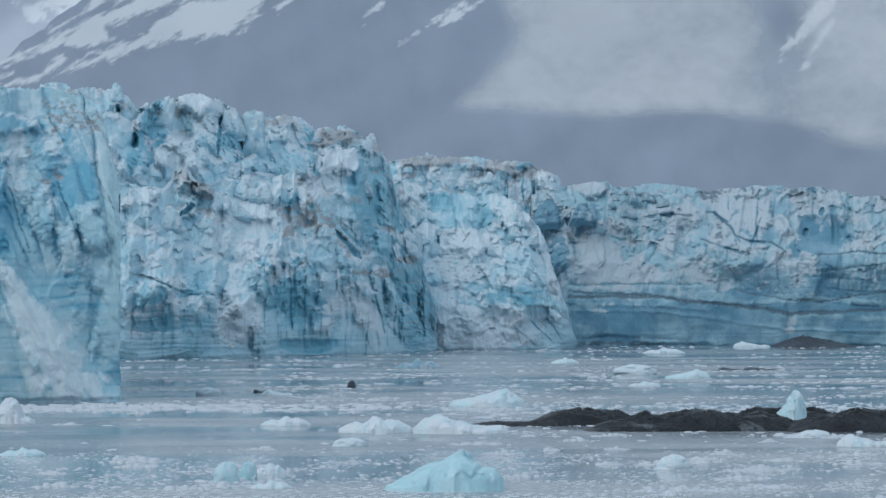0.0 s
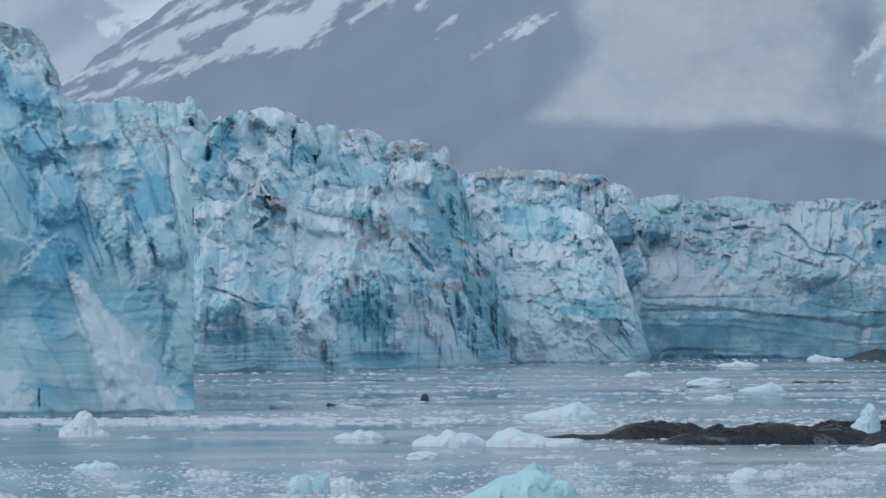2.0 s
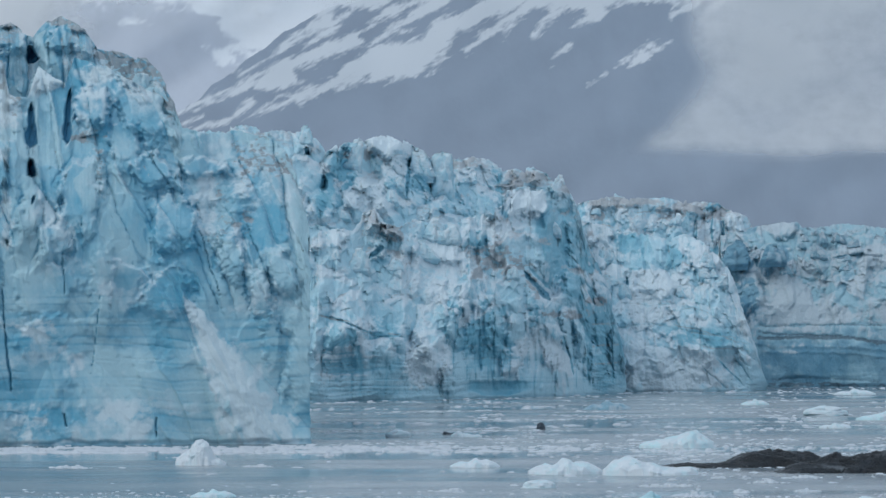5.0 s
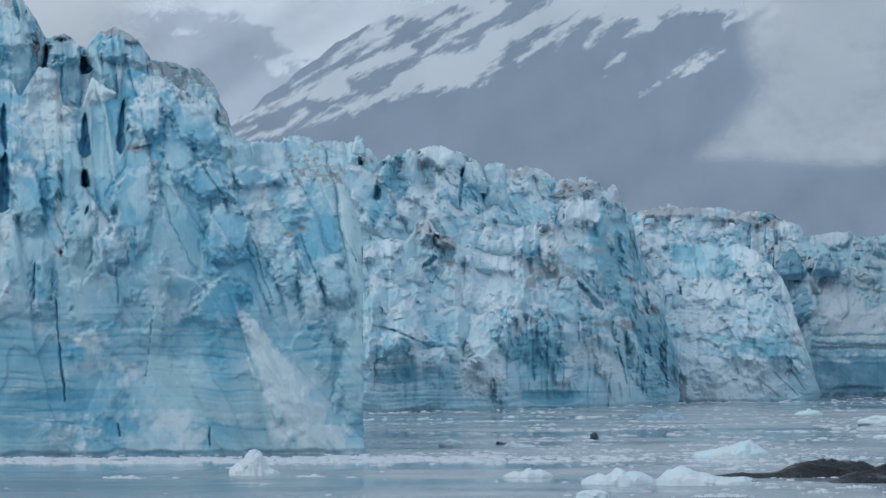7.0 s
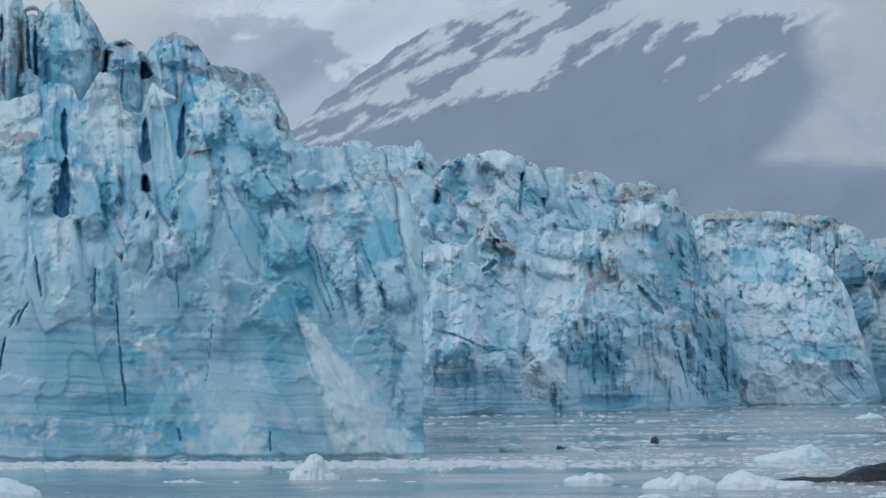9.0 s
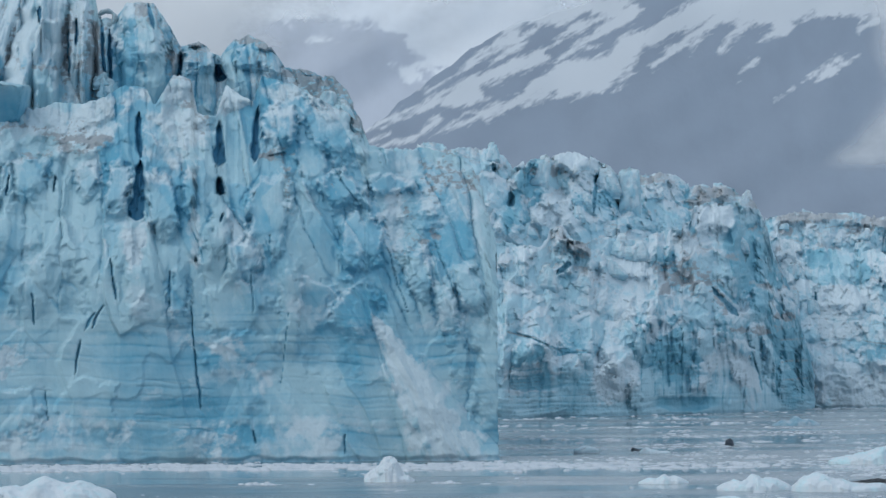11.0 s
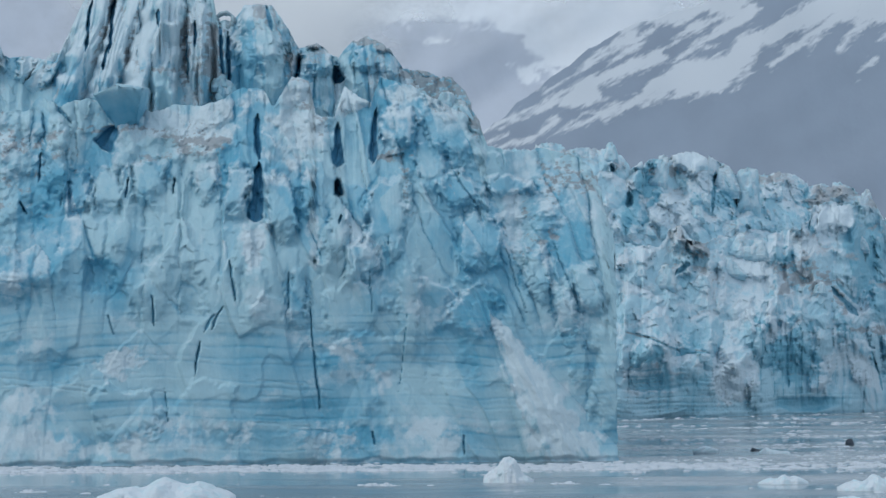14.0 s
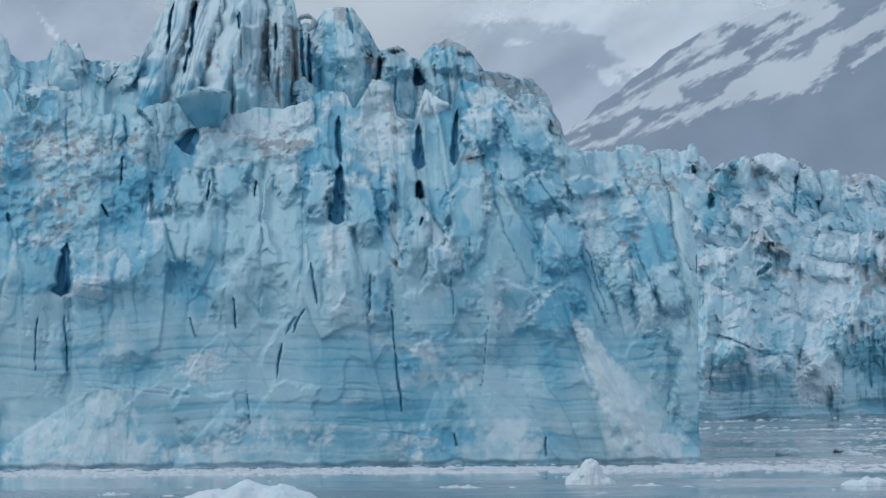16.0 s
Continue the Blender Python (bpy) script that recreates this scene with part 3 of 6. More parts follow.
near_cliff_marks.gap(-831, 50, -842, -17, 3.5, 1.7)
near_cliff_marks.gap(-920, 132, -914, 71, 4.0, 1.4)
near_cliff_marks.gap(-581, 269, -584, 254, 4.6, 2.0)
near_cliff_marks.gap(-624, 189, -628, 182, 4.6, 2.0)
near_cliff_marks.gap(-1119, 390, -1120, 331, 3.6, 2.2)
near_cliff_marks.gap(-960, 341, -965, 304, 2.9, 2.2)
near_cliff_marks.gap(-877, 340, -878, 308, 2.9, 2.2)
near_cliff_marks.gap(-1328, 285, -1324, 269, 5.0, 2.0)
near_cliff_marks.gap(-1274, 105, -1278, 4, 2.2, 1.5)
near_cliff_marks.gap(-1224, 105, -1219, -2, 2.9, 1.5)
near_cliff_marks.gap(-1155, 301, -1143, 275, 2.9, 2.2)
near_cliff_marks.gap(-790, 110, -811, 65, 2.9, 1.5)
near_cliff_marks.gap(-364, -120, -362, -162, 2.9, 1.5)
near_cliff_marks.gap(-527, -113, -524, -143, 2.2, 1.5)
near_cliff_marks.patch(-172, 320, 60, 60, 0, 1, 0.55)
near_cliff_marks.patch(-1196, 363, 260, 170, 0, 2, 0.22)
near_cliff_marks.patch(-627, 234, 120, 120, 0, 2, 0.12)
near_cliff_marks.patch(-172, 315, 60, 70, 0, 0, 0.3)
near_cliff_marks.patch(-994, 6, 40, 34, 0.3, 0, 0.7)
near_cliff_marks.patch(-738, 215, 22, 45, 0, 0, 0.9)
near_cliff_marks.patch(-627, 234, 16, 60, 0, 0, 0.8)
near_cliff_marks.patch(-636, 405, 30, 40, 0, 0, 0.5)
near_cliff_marks.patch(-828, 418, 60, 22, -0.3, 0, 0.6)
near_cliff_marks.patch(-605, 465, 40, 22, 0, 0, 0.6)
near_cliff_marks.patch(-627, 244, 12, 50, 0, 1, 0.4)
near_cliff_marks.patch(-738, 215, 16, 34, 0, 1, 0.5)
near_cliff_marks.patch(-1001, 426, 60, 10, 0.3, 1, 0.7)
near_cliff_marks.patch(-848, 403, 40, 7, -0.3, 1, 0.9)
near_cliff_marks.patch(-280, 250, 26, 60, 0, 0, 0.7)
near_cliff_marks.patch(-1226, 394, 120, 90, 0, 0, 0.55)
near_cliff_marks.patch(-899, 434, 90, 40, 0, 0, 0.4)
near_cliff_marks.patch(-635, 484, 80, 20, 0, 0, 0.5)
near_cliff_marks.patch(-736, 477, 50, 16, 0, 0, 0.5)
near_cliff_marks.patch(-463, 483, 60, 18, 0, 0, 0.4)
near_cliff_marks.patch(-1251, -172, 190, 7, 0, 1, 1.3)
near_cliff_marks.patch(-566, 243, 30, 40, 0.2, 0, 0.4)
near_cliff_marks.patch(-1226, 394, 130, 60, 0, 1, 0.35)
near_cliff_marks.patch(-1032, 411, 300, 60, 0, 1, 0.15)
near_cliff_marks.patch(-899, 419, 60, 14, -0.3, 1, 0.5)
near_cliff_marks.patch(-474, 373, 40, 20, 0, 1, 0.5)
near_cliff_marks.patch(-676, 441, 60, 20, 0, 1, 0.35)
near_cliff_marks.patch(-1003, 138, 160, 60, 0, 2, 0.2)
near_cliff_marks.patch(-676, 406, 60, 60, 0, 0, 0.4)
near_cliff_marks.patch(-732, -147, 700, 60, 0, 0, 0.32)
near_cliff_marks.heap(-1237, 353, 175, 150)
near_cliff_marks.heap(-859, 403, 120, 36)
near_cliff_marks.heap(-625, 455, 70, 46)
near_cliff_marks.heap(-235, 249, 60, 80)
near_cliff_marks.cone(-322, 106, -160, -173, 92, 1.5, 6)
near_cliff_marks.cone(-1152, -22, -1189, -175, 210, 0.75, 5)
near_cliff_marks.cone(-528, 12, -450, -175, 160, 0.45, 4)
near_cliff_marks.cone(-913, -45, -894, -174, 140, 0.35, 3)
near_cliff_marks.slab(-766, 310, 27, 60, 0.02, 4.5, 0.15, -0.1, white=0.12)
near_cliff_marks.slab(-685, 279, 32, 75, -0.15, 5, 0.15, -0.1, white=0.12)
near_cliff_marks.slab(-752, 204, 20, 50, 0, 1.5, 0, 0, white=0.05)
near_cliff_marks.slab(-638, 303, 14, 58, 0.05, 3, -0.1, 0, white=0.1)
near_cliff_marks.slab(-553, 475, 36, 24, -0.1, 2.2, 0.1, -0.3, white=0.5)
near_cliff_marks.slab(-476, 417, 36, 48, 0.05, 5, 0.2, -0.1, white=0.2, dirt=0.1)
near_cliff_marks.slab(-503, 251, 40, 105, 0.22, 4, -0.15, -0.05, white=0.05)
near_cliff_marks.slab(-590, 232, 24, 60, 0.2, 2.5, 0.1, 0, white=0.1)
near_cliff_marks.slab(-546, 181, 30, 50, 0.1, 2.5, -0.1, 0, white=0.05, blue=0.1)
near_cliff_marks.slab(-382, 405, 46, 62, -0.5, 3.5, 0.1, -0.25, white=0.05, blue=0.2)
near_cliff_marks.slab(-368, 305, 46, 40, -0.4, 4, 0.1, -0.15, blue=0.4)
near_cliff_marks.slab(-276, 317, 40, 22, -1, 3.5, 0.1, -0.2, blue=0.45)
near_cliff_marks.slab(-418, 351, 34, 60, -0.1, 2.5, 0, -0.1, white=0.1, blue=0.1)
near_cliff_marks.slab(-412, 486, 24, 38, 0, 3, 0.2, 0, white=0.1, blue=0.2, dirt=0.1)
near_cliff_marks.slab(-362, 475, 14, 34, -0.3, 2, -0.2, 0, blue=0.1, dirt=0.5)
near_cliff_marks.slab(-339, 425, 12, 34, -0.3, 1.5, -0.2, 0, blue=0.1, dirt=0.7)
near_cliff_marks.slab(-334, 214, 44, 62, -0.05, 4.5, 0.1, -0.15, white=0.1, blue=0.15)
near_cliff_marks.slab(-345, 89, 48, 60, 0, 2, 0, 0, blue=0.2)
near_cliff_marks.slab(-232, 158, 26, 62, -0.1, 3.5, 0.1, -0.05, white=0.05, blue=0.25)
near_cliff_marks.slab(-178, 87, 24, 66, -0.15, 3, 0.15, 0, white=0.1, blue=0.1)
near_cliff_marks.slab(-140, 127, 26, 60, -0.2, 3, 0.1, 0, white=0.1, blue=0.25)
near_cliff_marks.slab(-98, -33, 42, 120, -0.03, 2, 0.1, 0, blue=0.12)
near_cliff_marks.slab(-161, 7, 20, 70, -0.1, 1.5, 0.2, 0, white=0.1, blue=0.05)
near_cliff_marks.slab(-997, 313, 28, 56, 0, 3, 0.1, -0.05, white=0.05, blue=0.2)
near_cliff_marks.slab(-922, 335, 36, 50, 0, 3.5, -0.1, 0.05, blue=0.45)
near_cliff_marks.slab(-1048, 314, 22, 48, 0, 4, 0.15, -0.1, white=0.12)
near_cliff_marks.slab(-1089, 370, 24, 92, 0, 4, 0.1, -0.1, white=0.15, blue=0.05)
near_cliff_marks.slab(-1081, 415, 20, 42, 0, 3, 0.1, 0, white=0.1)
near_cliff_marks.slab(-820, 324, 24, 42, 0, 3, 0, 0, white=0.1, blue=0.15)
near_cliff_marks.slab(-878, 357, 22, 46, 0, 2, -0.1, 0.1, blue=0.25)
near_cliff_marks.slab(-1017, 167, 36, 44, 0.1, -2.2, 0.1, 0.1, white=-0.1, blue=0.3)
near_cliff_marks.slab(-844, 129, 38, 64, 0, -2.5, 0.15, 0.1, white=-0.1, blue=0.3)
near_cliff_marks.slab(-925, 135, 40, 70, 0, 1.5, -0.1, 0, white=0.1)
near_cliff_marks.slab(-950, 226, 50, 36, 0, 1.5, 0, -0.1, white=0.1)
near_cliff_marks.slab(-733, 133, 24, 60, 0, 1.5, 0.1, 0, white=0.1)
near_cliff_marks.slab(-708, 93, 50, 40, 0, 1, 0, 0, white=0.1)
near_cliff_marks.slab(-657, 112, 22, 70, 0, 2, 0.1, 0, white=0.05, blue=0.05)
near_cliff_marks.slab(-561, 91, 60, 60, 0.1, 1.2, 0, -0.05, white=0.12)
near_cliff_marks.slab(-461, 90, 24, 120, 0, 1.5, 0.15, 0, white=0.1)
near_cliff_marks.slab(-386, 21, 58, 62, 0, -1.4, 0.05, 0, white=-0.1, blue=0.25)
near_cliff_marks.slab(-552, 11, 70, 50, 0, 1, 0, 0, white=0.15)
near_cliff_marks.slab(-644, -89, 100, 44, 0, -0.8, 0, 0, white=-0.1, blue=0.15, dirt=0.1)
near_cliff_marks.slab(-963, -86, 62, 60, 0, 1.8, -0.05, 0, blue=0.1)
near_cliff_marks.slab(-821, -87, 60, 64, 0, 0.8, 0, 0, white=0.05)
near_cliff_marks.slab(-1094, 1, 66, 36, 0, -1.5, 0.05, 0.05, white=-0.2, blue=0.25, dirt=0.12)
near_cliff_marks.slab(-1242, 17, 24, 80, 0, 1.5, 0.1, 0, white=0.1)
near_cliff_marks.slab(-1180, 98, 36, 80, 0, 1.2, 0, 0, white=0.12)
near_cliff_marks.slab(-1119, 178, 60, 60, 0, 1, 0, -0.1, white=0.12, blue=0.05)
near_cliff_marks.slab(-1273, 99, 26, 70, 0, 0.8, 0, 0, blue=0.1)
near_cliff_marks.slab(-523, -110, 44, 60, 0.2, -0.8, 0, 0, white=-0.1, blue=0.1, dirt=0.2)
near_cliff_marks.line(1.5, -0.6, [-1202, -15, -1114, -22, -1026, -35])
near_cliff_marks.line(1.5, -0.6, [-1191, -28, -1109, -32, -1026, -43])
near_cliff_marks.line(1.5, -0.6, [-1150, 17, -1093, 11, -1036, 0])
near_cliff_marks.line(1.5, -0.6, [-967, -38, -922, -39, -876, -46])
near_cliff_marks.line(1.3, -0.55, [-738, -23, -682, -29, -625, -33])
near_cliff_marks.line(1.3, -0.55, [-738, -36, -665, -40, -593, -43])
near_cliff_marks.line(1.3, -0.55, [-738, -51, -671, -55, -603, -57])
near_cliff_marks.line(1.3, -0.55, [-739, -86, -671, -91, -603, -95])
near_cliff_marks.line(1.3, -0.55, [-739, -98, -684, -103, -630, -107])
near_cliff_marks.line(1.3, -0.55, [-694, -105, -644, -112, -594, -117])
near_cliff_marks.line(1.6, -0.4, [-713, 69, -612, 64, -532, 55, -431, 50])
near_cliff_marks.line(1.4, -0.4, [-443, 44, -391, 45, -331, 53])
near_cliff_marks.line(1.4, -0.4, [-442, 10, -331, -1])
near_cliff_marks.line(1.3, -0.35, [-442, -18, -337, -23])
near_cliff_marks.line(1.3, -0.4, [-1201, 159, -1119, 146, -1037, 121])
near_cliff_marks.line(1.3, -0.35, [-1211, 138, -1099, 112])
near_cliff_marks.patch(-967, 15, 36, 30, 0.2, 0, 0.8)
near_cliff_marks.patch(-251, 8, 30, 60, -0.5, 0, 0.3)
near_cliff_marks.patch(-592, 41, 60, 24, 0, 0, 0.3)
near_cliff_marks.patch(-649, 429, 46, 40, 0, 0, 0.45)
near_cliff_marks.patch(-732, 214, 26, 40, 0, 0, 0.5)
near_cliff_marks.patch(-811, 442, 80, 46, 0, 0, 0.45)
near_cliff_marks.patch(-812, 416, 60, 30, -0.2, 1, 0.6)
near_cliff_marks.patch(-639, 414, 40, 14, 0, 1, 0.6)
near_cliff_marks.patch(-498, 372, 26, 8, 0.3, 1, 1)
# shade strip right of the big column, painted through the debris mask
near_cliff_marks.patch(-463, 321, 10, 40, 0, 1, 0.8)
near_cliff_marks.patch(-1199, 407, 60, 20, 0, 1, 0.6)
near_cliff_marks.patch(-1220, 331, 40, 40, 0, 1, 0.45)
near_cliff_marks.patch(-604, -144, 26, 12, 0, 1, 0.5)
near_cliff_marks.patch(-493, -145, 50, 24, 0, 1, 0.35)
near_cliff_marks.patch(-178, 347, 60, 44, 0, 1, 0.4)
near_cliff_marks.patch(-192, -67, 20, 12, 0, 1, 0.6)
near_cliff_marks.patch(-1099, 56, 90, 40, 0, 0, 0.3)
near_cliff_marks.patch(-816, -107, 70, 40, 0, 0, 0.22)
near_cliff_marks.patch(-968, -136, 40, 20, 0, 0, 0.25)
near_cliff_marks.gap(-896, -36, -891, -97, 1.8, 0.9)
near_cliff_marks.gap(-997, 96, -985, 55, 1.4, 0.9)
near_cliff_marks.gap(-804, 94, -824, 62, 3.6, 1.1)
near_cliff_marks.gap(-461, 100, -480, -50, 1.4, 0.6)
near_cliff_marks.gap(-529, 171, -525, 91, 1.4, 0.9)
near_cliff_marks.gap(-495, 231, -490, 191, 1.4, 0.8)
near_cliff_marks.gap(-498, 370, -466, 377, 2.2, 1.1)
near_cliff_marks.gap(-383, 350, -334, 277, 2.2, 0.9)
near_cliff_marks.gap(-289, 209, -250, 88, 1.7, 0.9)
near_cliff_marks.gap(-203, 218, -160, 107, 1.7, 0.9)
near_cliff_marks.gap(-1091, 471, -1060, 438, 4.3, 1.7)
near_cliff_marks.gap(-1115, 456, -1107, 398, 5.0, 1.5)
near_cliff_marks.gap(-1072, 359, -1082, 279, 1.7, 0.9)
near_cliff_marks.gap(-1028, 359, -1016, 278, 1.4, 0.8)
near_cliff_marks.plain(-383, 360, 60, 90, -0.4)
near_cliff_marks.plain(-503, 246, 38, 100, 0.2)
near_cliff_marks.plain(-922, 335, 36, 48, 0)
near_cliff_marks.plain(-997, 313, 28, 52, 0)
near_cliff_marks.plain(-766, 305, 26, 60, 0)
near_cliff_marks.plain(-685, 274, 30, 76, -0.15)
near_cliff_marks.plain(-844, 129, 44, 60, 0)
near_cliff_marks.plain(-334, 209, 42, 56, 0)
near_cliff_marks.plain(-276, 317, 44, 30, -0.8)
near_cliff_marks.plain(-1048, 314, 22, 48, 0)
near_cliff_marks.patch(-588, 474, 60, 26, 0, 0, 0.4)
near_cliff_marks.patch(-468, 442, 40, 50, 0, 0, 0.25)
near_cliff_marks.patch(-306, 9, 26, 70, -0.5, 0, 0.2)
near_cliff, near_cliff_depth = ice_cliff(
    "ice_cliff", "near blue fluted ice cliff with dark crevasses", ICE_NEAR,
    [-1463, 509, -1339, 517, -1316, 470, -1277, 461, -1262, 506, -1205, 500, -1185, 458, -1139, 463, -1118, 491, -1082, 467, -1057, 476, -1031, 482, -985, 465, -934, 460, -919, 455, -878, 469, -828, 463,
     -787, 476, -751, 498, -716, 491, -701, 461, -665, 517, -635, 506, -623, 449, -590, 441, -572, 495, -524, 468, -508, 514, -453, 503, -433, 483, -408, 472, -363, 455, -333, 425, -319, 392,
     -274, 378, -223, 383, -174, 376, -134, 354, -114, 311, -101, 240, -92, 196],
    [-1507, 821, -1343, 820, -732, 827, -90, 843], 2.0, 0.10,
    dict(seam=0.8, raised_light=0.25, mott=0.26, lumps=(2.6, 3.6), lump=0.35, slab=0.95, tooth=6.0, split=1.0, round=True, ledges=0.2, panel=0.8, shelf=0.9, under=0.55, pillar=1.6, pcell=(8.5, 46), bulge=0.3, gauze=0.5, rim=0.25, tilt=(-900, -350, 0.38), foot=0.36, even=0.8, tint=0.4, big=2.6, cell=(12, 22), small=0.35, cell2=(3.6, 8), crumb=0.25, rib=0.2, ribs=5.5, lean=22, knee=0.5, calm=0.46, white=0.10, blue=0.37, dirt=0.18, seed=5, jag=5, band=5, bands=0.12, low_blue=0.3, vein=0.22),
    near_cliff_marks,
)
near_crest_marks = Marks()
near_crest_marks.patch(-928, 592, 170, 130, 0.25, 0, 0.65)
near_crest_marks.patch(-715, 578, 50, 70, 0, 0, 0.25)
near_crest_marks.patch(-805, 549, 16, 95, 0.0, 1, 1.5)
near_crest_marks.patch(-855, 580, 11, 95, 0.05, 1, 1.3)
near_crest_marks.patch(-1005, 593, 8, 95, 0.36, 1, 1.1)
near_crest_marks.patch(-955, 582, 7, 90, 0.3, 1, 1.0)
near_crest_marks.patch(-908, 531, 60, 8, -0.2, 1, 0.7)
near_crest_marks.patch(-713, 629, 12, 20, -0.3, 1, 0.8)
near_crest_marks.patch(-670, 537, 16, 40, 0, 1, 0.5)
near_crest_marks.patch(-393, 492, 80, 22, -0.7, 1, 1.3)
near_crest_marks.patch(-338, 436, 18, 50, -0.3, 1, 1.1)
near_crest_marks.patch(-523, 579, 50, 10, 0, 1, 1.2)
near_crest_marks.patch(-433, 513, 40, 12, -0.3, 1, 1.2)
near_crest_marks.patch(-705, 568, 50, 60, 0, 2, 0.3)
near_crest_marks.patch(-523, 545, 50, 40, 0, 2, 0.25)
near_crest_marks.patch(-619, 546, 30, 30, 0, 2, 0.3)
near_crest_marks.gap(-589, 536, -576, 505, 18, 5)
near_crest_marks.gap(-778, 599, -779, 498, 7, 3)
near_crest_marks.gap(-652, 557, -657, 506, 8, 3)
near_crest_marks.block(-713, 570, 48, 76, 0, 6)
near_crest_marks.block(-619, 536, 34, 40, 0, 4)
near_crest_marks.block(-523, 536, 52, 48, 0, 5)
near_crest_marks.block(-443, 493, 30, 36, 0, 3)
near_crest_marks.block(-1035, 578, 23, 120, 0.36, 6)
near_crest_marks.block(-979, 585, 22, 110, 0.34, 7)
near_crest_marks.block(-931, 572, 24, 110, 0.24, 9)
near_crest_marks.block(-890, 551, 24, 70, 0.1, 8)
near_crest_marks.block(-879, 652, 26, 50, 0, 7)
near_crest_marks.block(-837, 600, 15, 84, 0.02, 8)
near_crest_marks.block(-819, 549, 12, 60, 0, 7)
near_crest_marks.block(-792, 539, 10, 70, 0, 5)
near_crest_marks.block(-1064, 513, 16, 60, 0.4, 4)
near_crest_marks.slab(-515, 545, 46, 42, 0, 4.5, 0.1, -0.15, white=0.05, blue=0.1, dirt=0.15)
near_crest_marks.slab(-620, 543, 34, 32, 0, 4, 0.1, -0.2, white=0.05, blue=0.1)
near_crest_marks.slab(-719, 582, 46, 66, 0, 4, 0.1, -0.1, white=0.05, blue=0.15)
near_crest_marks.slab(-660, 545, 12, 44, 0, 2, 0, 0, white=0.1, dirt=0.4)
near_crest_marks.slab(-487, 563, 30, 10, -0.4, 2, 0, -0.5, dirt=0.8)
near_crest_marks.slab(-628, 572, 24, 8, -0.2, 2, 0, -0.5, dirt=0.8)
near_crest_marks.slab(-1203, 554, 26, 36, 0, 4, 0.2, 0, white=0.3, blue=0.15)
near_crest_marks.slab(-1142, 533, 24, 26, 0.4, 4, 0.1, 0, white=0.3, blue=0.1)
near_crest_marks.slab(-1260, 499, 34, 22, 0, 4, 0, -0.2, white=0.3)
near_crest_marks.slab(-1106, 522, 16, 24, 0.7, 4, 0.1, 0, white=0.2, blue=0.1)
near_crest_marks.plain(-973, 571, 110, 120, 0.25)
near_crest_marks.patch(-387, 481, 60, 30, -0.6, 1, 0.4)
near_crest_marks.gap(-981, 662, -994, 561, 7, 4)
near_crest_marks.gap(-994, 581, -1006, 531, 5, 3)
near_crest_marks.gap(-1022, 663, -1037, 562, 5, 3)
near_crest_marks.gap(-903, 640, -904, 608, 5, 3)
near_crest_marks.gap(-838, 619, -839, 568, 6, 3)
near_crest_marks.gap(-713, 645, -701, 597, 6, 2)
near_crest_marks.gap(-793, 618, -788, 497, 7, 2.5)
near_crest_marks.gap(-854, 609, -851, 508, 4, 2)
near_crest_marks.fan(-994, 581, 85, 120, 0.3, 13, 0.9)
near_crest_marks.fan(-851, 569, 70, 110, 0.05, 12, 0.9)
near_crest_marks.patch(-821, 558, 30, 70, 0, 1, 0.6)
near_crest_marks.patch(-790, 547, 12, 60, 0, 1, 0.7)
near_crest, near_crest_depth = ice_cliff(
    "ice_cliff", "tall pale blue spires and seracs behind the near ice cliff", ICE_NEAR,
    [-1503, 602, -1338, 609, -1324, 578, -1297, 555, -1252, 565, -1241, 589, -1194, 588, -1182, 560, -1133, 559, -1090, 548, -1067, 594, -1040, 655,
     -1017, 697, -897, 703, -806, 671, -798, 620, -769, 619, -750, 645, -702, 647, -672, 604, -652, 567, -624, 576, -582, 550, -557, 579,
     -531, 587, -491, 568, -467, 529, -423, 523, -381, 510, -357, 485, -333, 439, -320, 399, -316, 330],
    [-1507, 866, -320, 868], 1.8, 0.10,
    dict(seam=0.8, raised_light=0.25, mott=0.3, lumps=(2.6, 3.6), lump=0.4, slab=1.2, tooth=6.0, split=1.0, round=True, shelf=1.0, pillar=1.2, pcell=(7, 40), bulge=0.35, tilt=(-640, -420, 0.5), groove=0.2, under=0.3, big=2.6, cell=(9, 17), small=0.4, cell2=(2.8, 6), crumb=0.25, rib=0.5, ribs=5, lean=16, knee=0.75, calm=0.1, foot=0.05, bands=0, white=0.18, blue=0.40, dirt=0.28, seed=25, base=320, jag=5),
    near_crest_marks,
)

mid_cliff_marks = Marks()
mid_cliff_marks.gap(-50, 52, 24, 20, 2.6, 1.4)
mid_cliff_marks.gap(24, 20, 74, 18, 2.2, 1.2)
mid_cliff_marks.gap(294, 140, 334, 100, 4, 1.2)
mid_cliff_marks.gap(39, 180, 12, 156, 7, 2.5)
mid_cliff_marks.patch(295, 118, 12, 36, -0.5, 1, 1.0)
mid_cliff_marks.patch(245, 143, 40, 24, 0, 1, 0.5)
mid_cliff_marks.patch(57, 200, 16, 12, 0, 1, 1.2)
mid_cliff_marks.patch(85, 148, 30, 20, 0, 1, 0.5)
mid_cliff_marks.patch(144, 165, 34, 48, -0.4, 0, 0.9)
mid_cliff_marks.patch(289, 250, 36, 36, 0, 0, 0.8)
mid_cliff_marks.patch(349, -15, 20, 34, -0.5, 0, 0.9)
mid_cliff_marks.patch(334, 210, 40, 60, 0, 2, 0.35)
# the right flank's shade is put into the colour as deeper blue
mid_cliff_marks.patch(399, 120, 46, 130, -0.35, 2, 0.35)
mid_cliff_marks.patch(384, 120, 60, 110, -0.35, 1, 0.2)
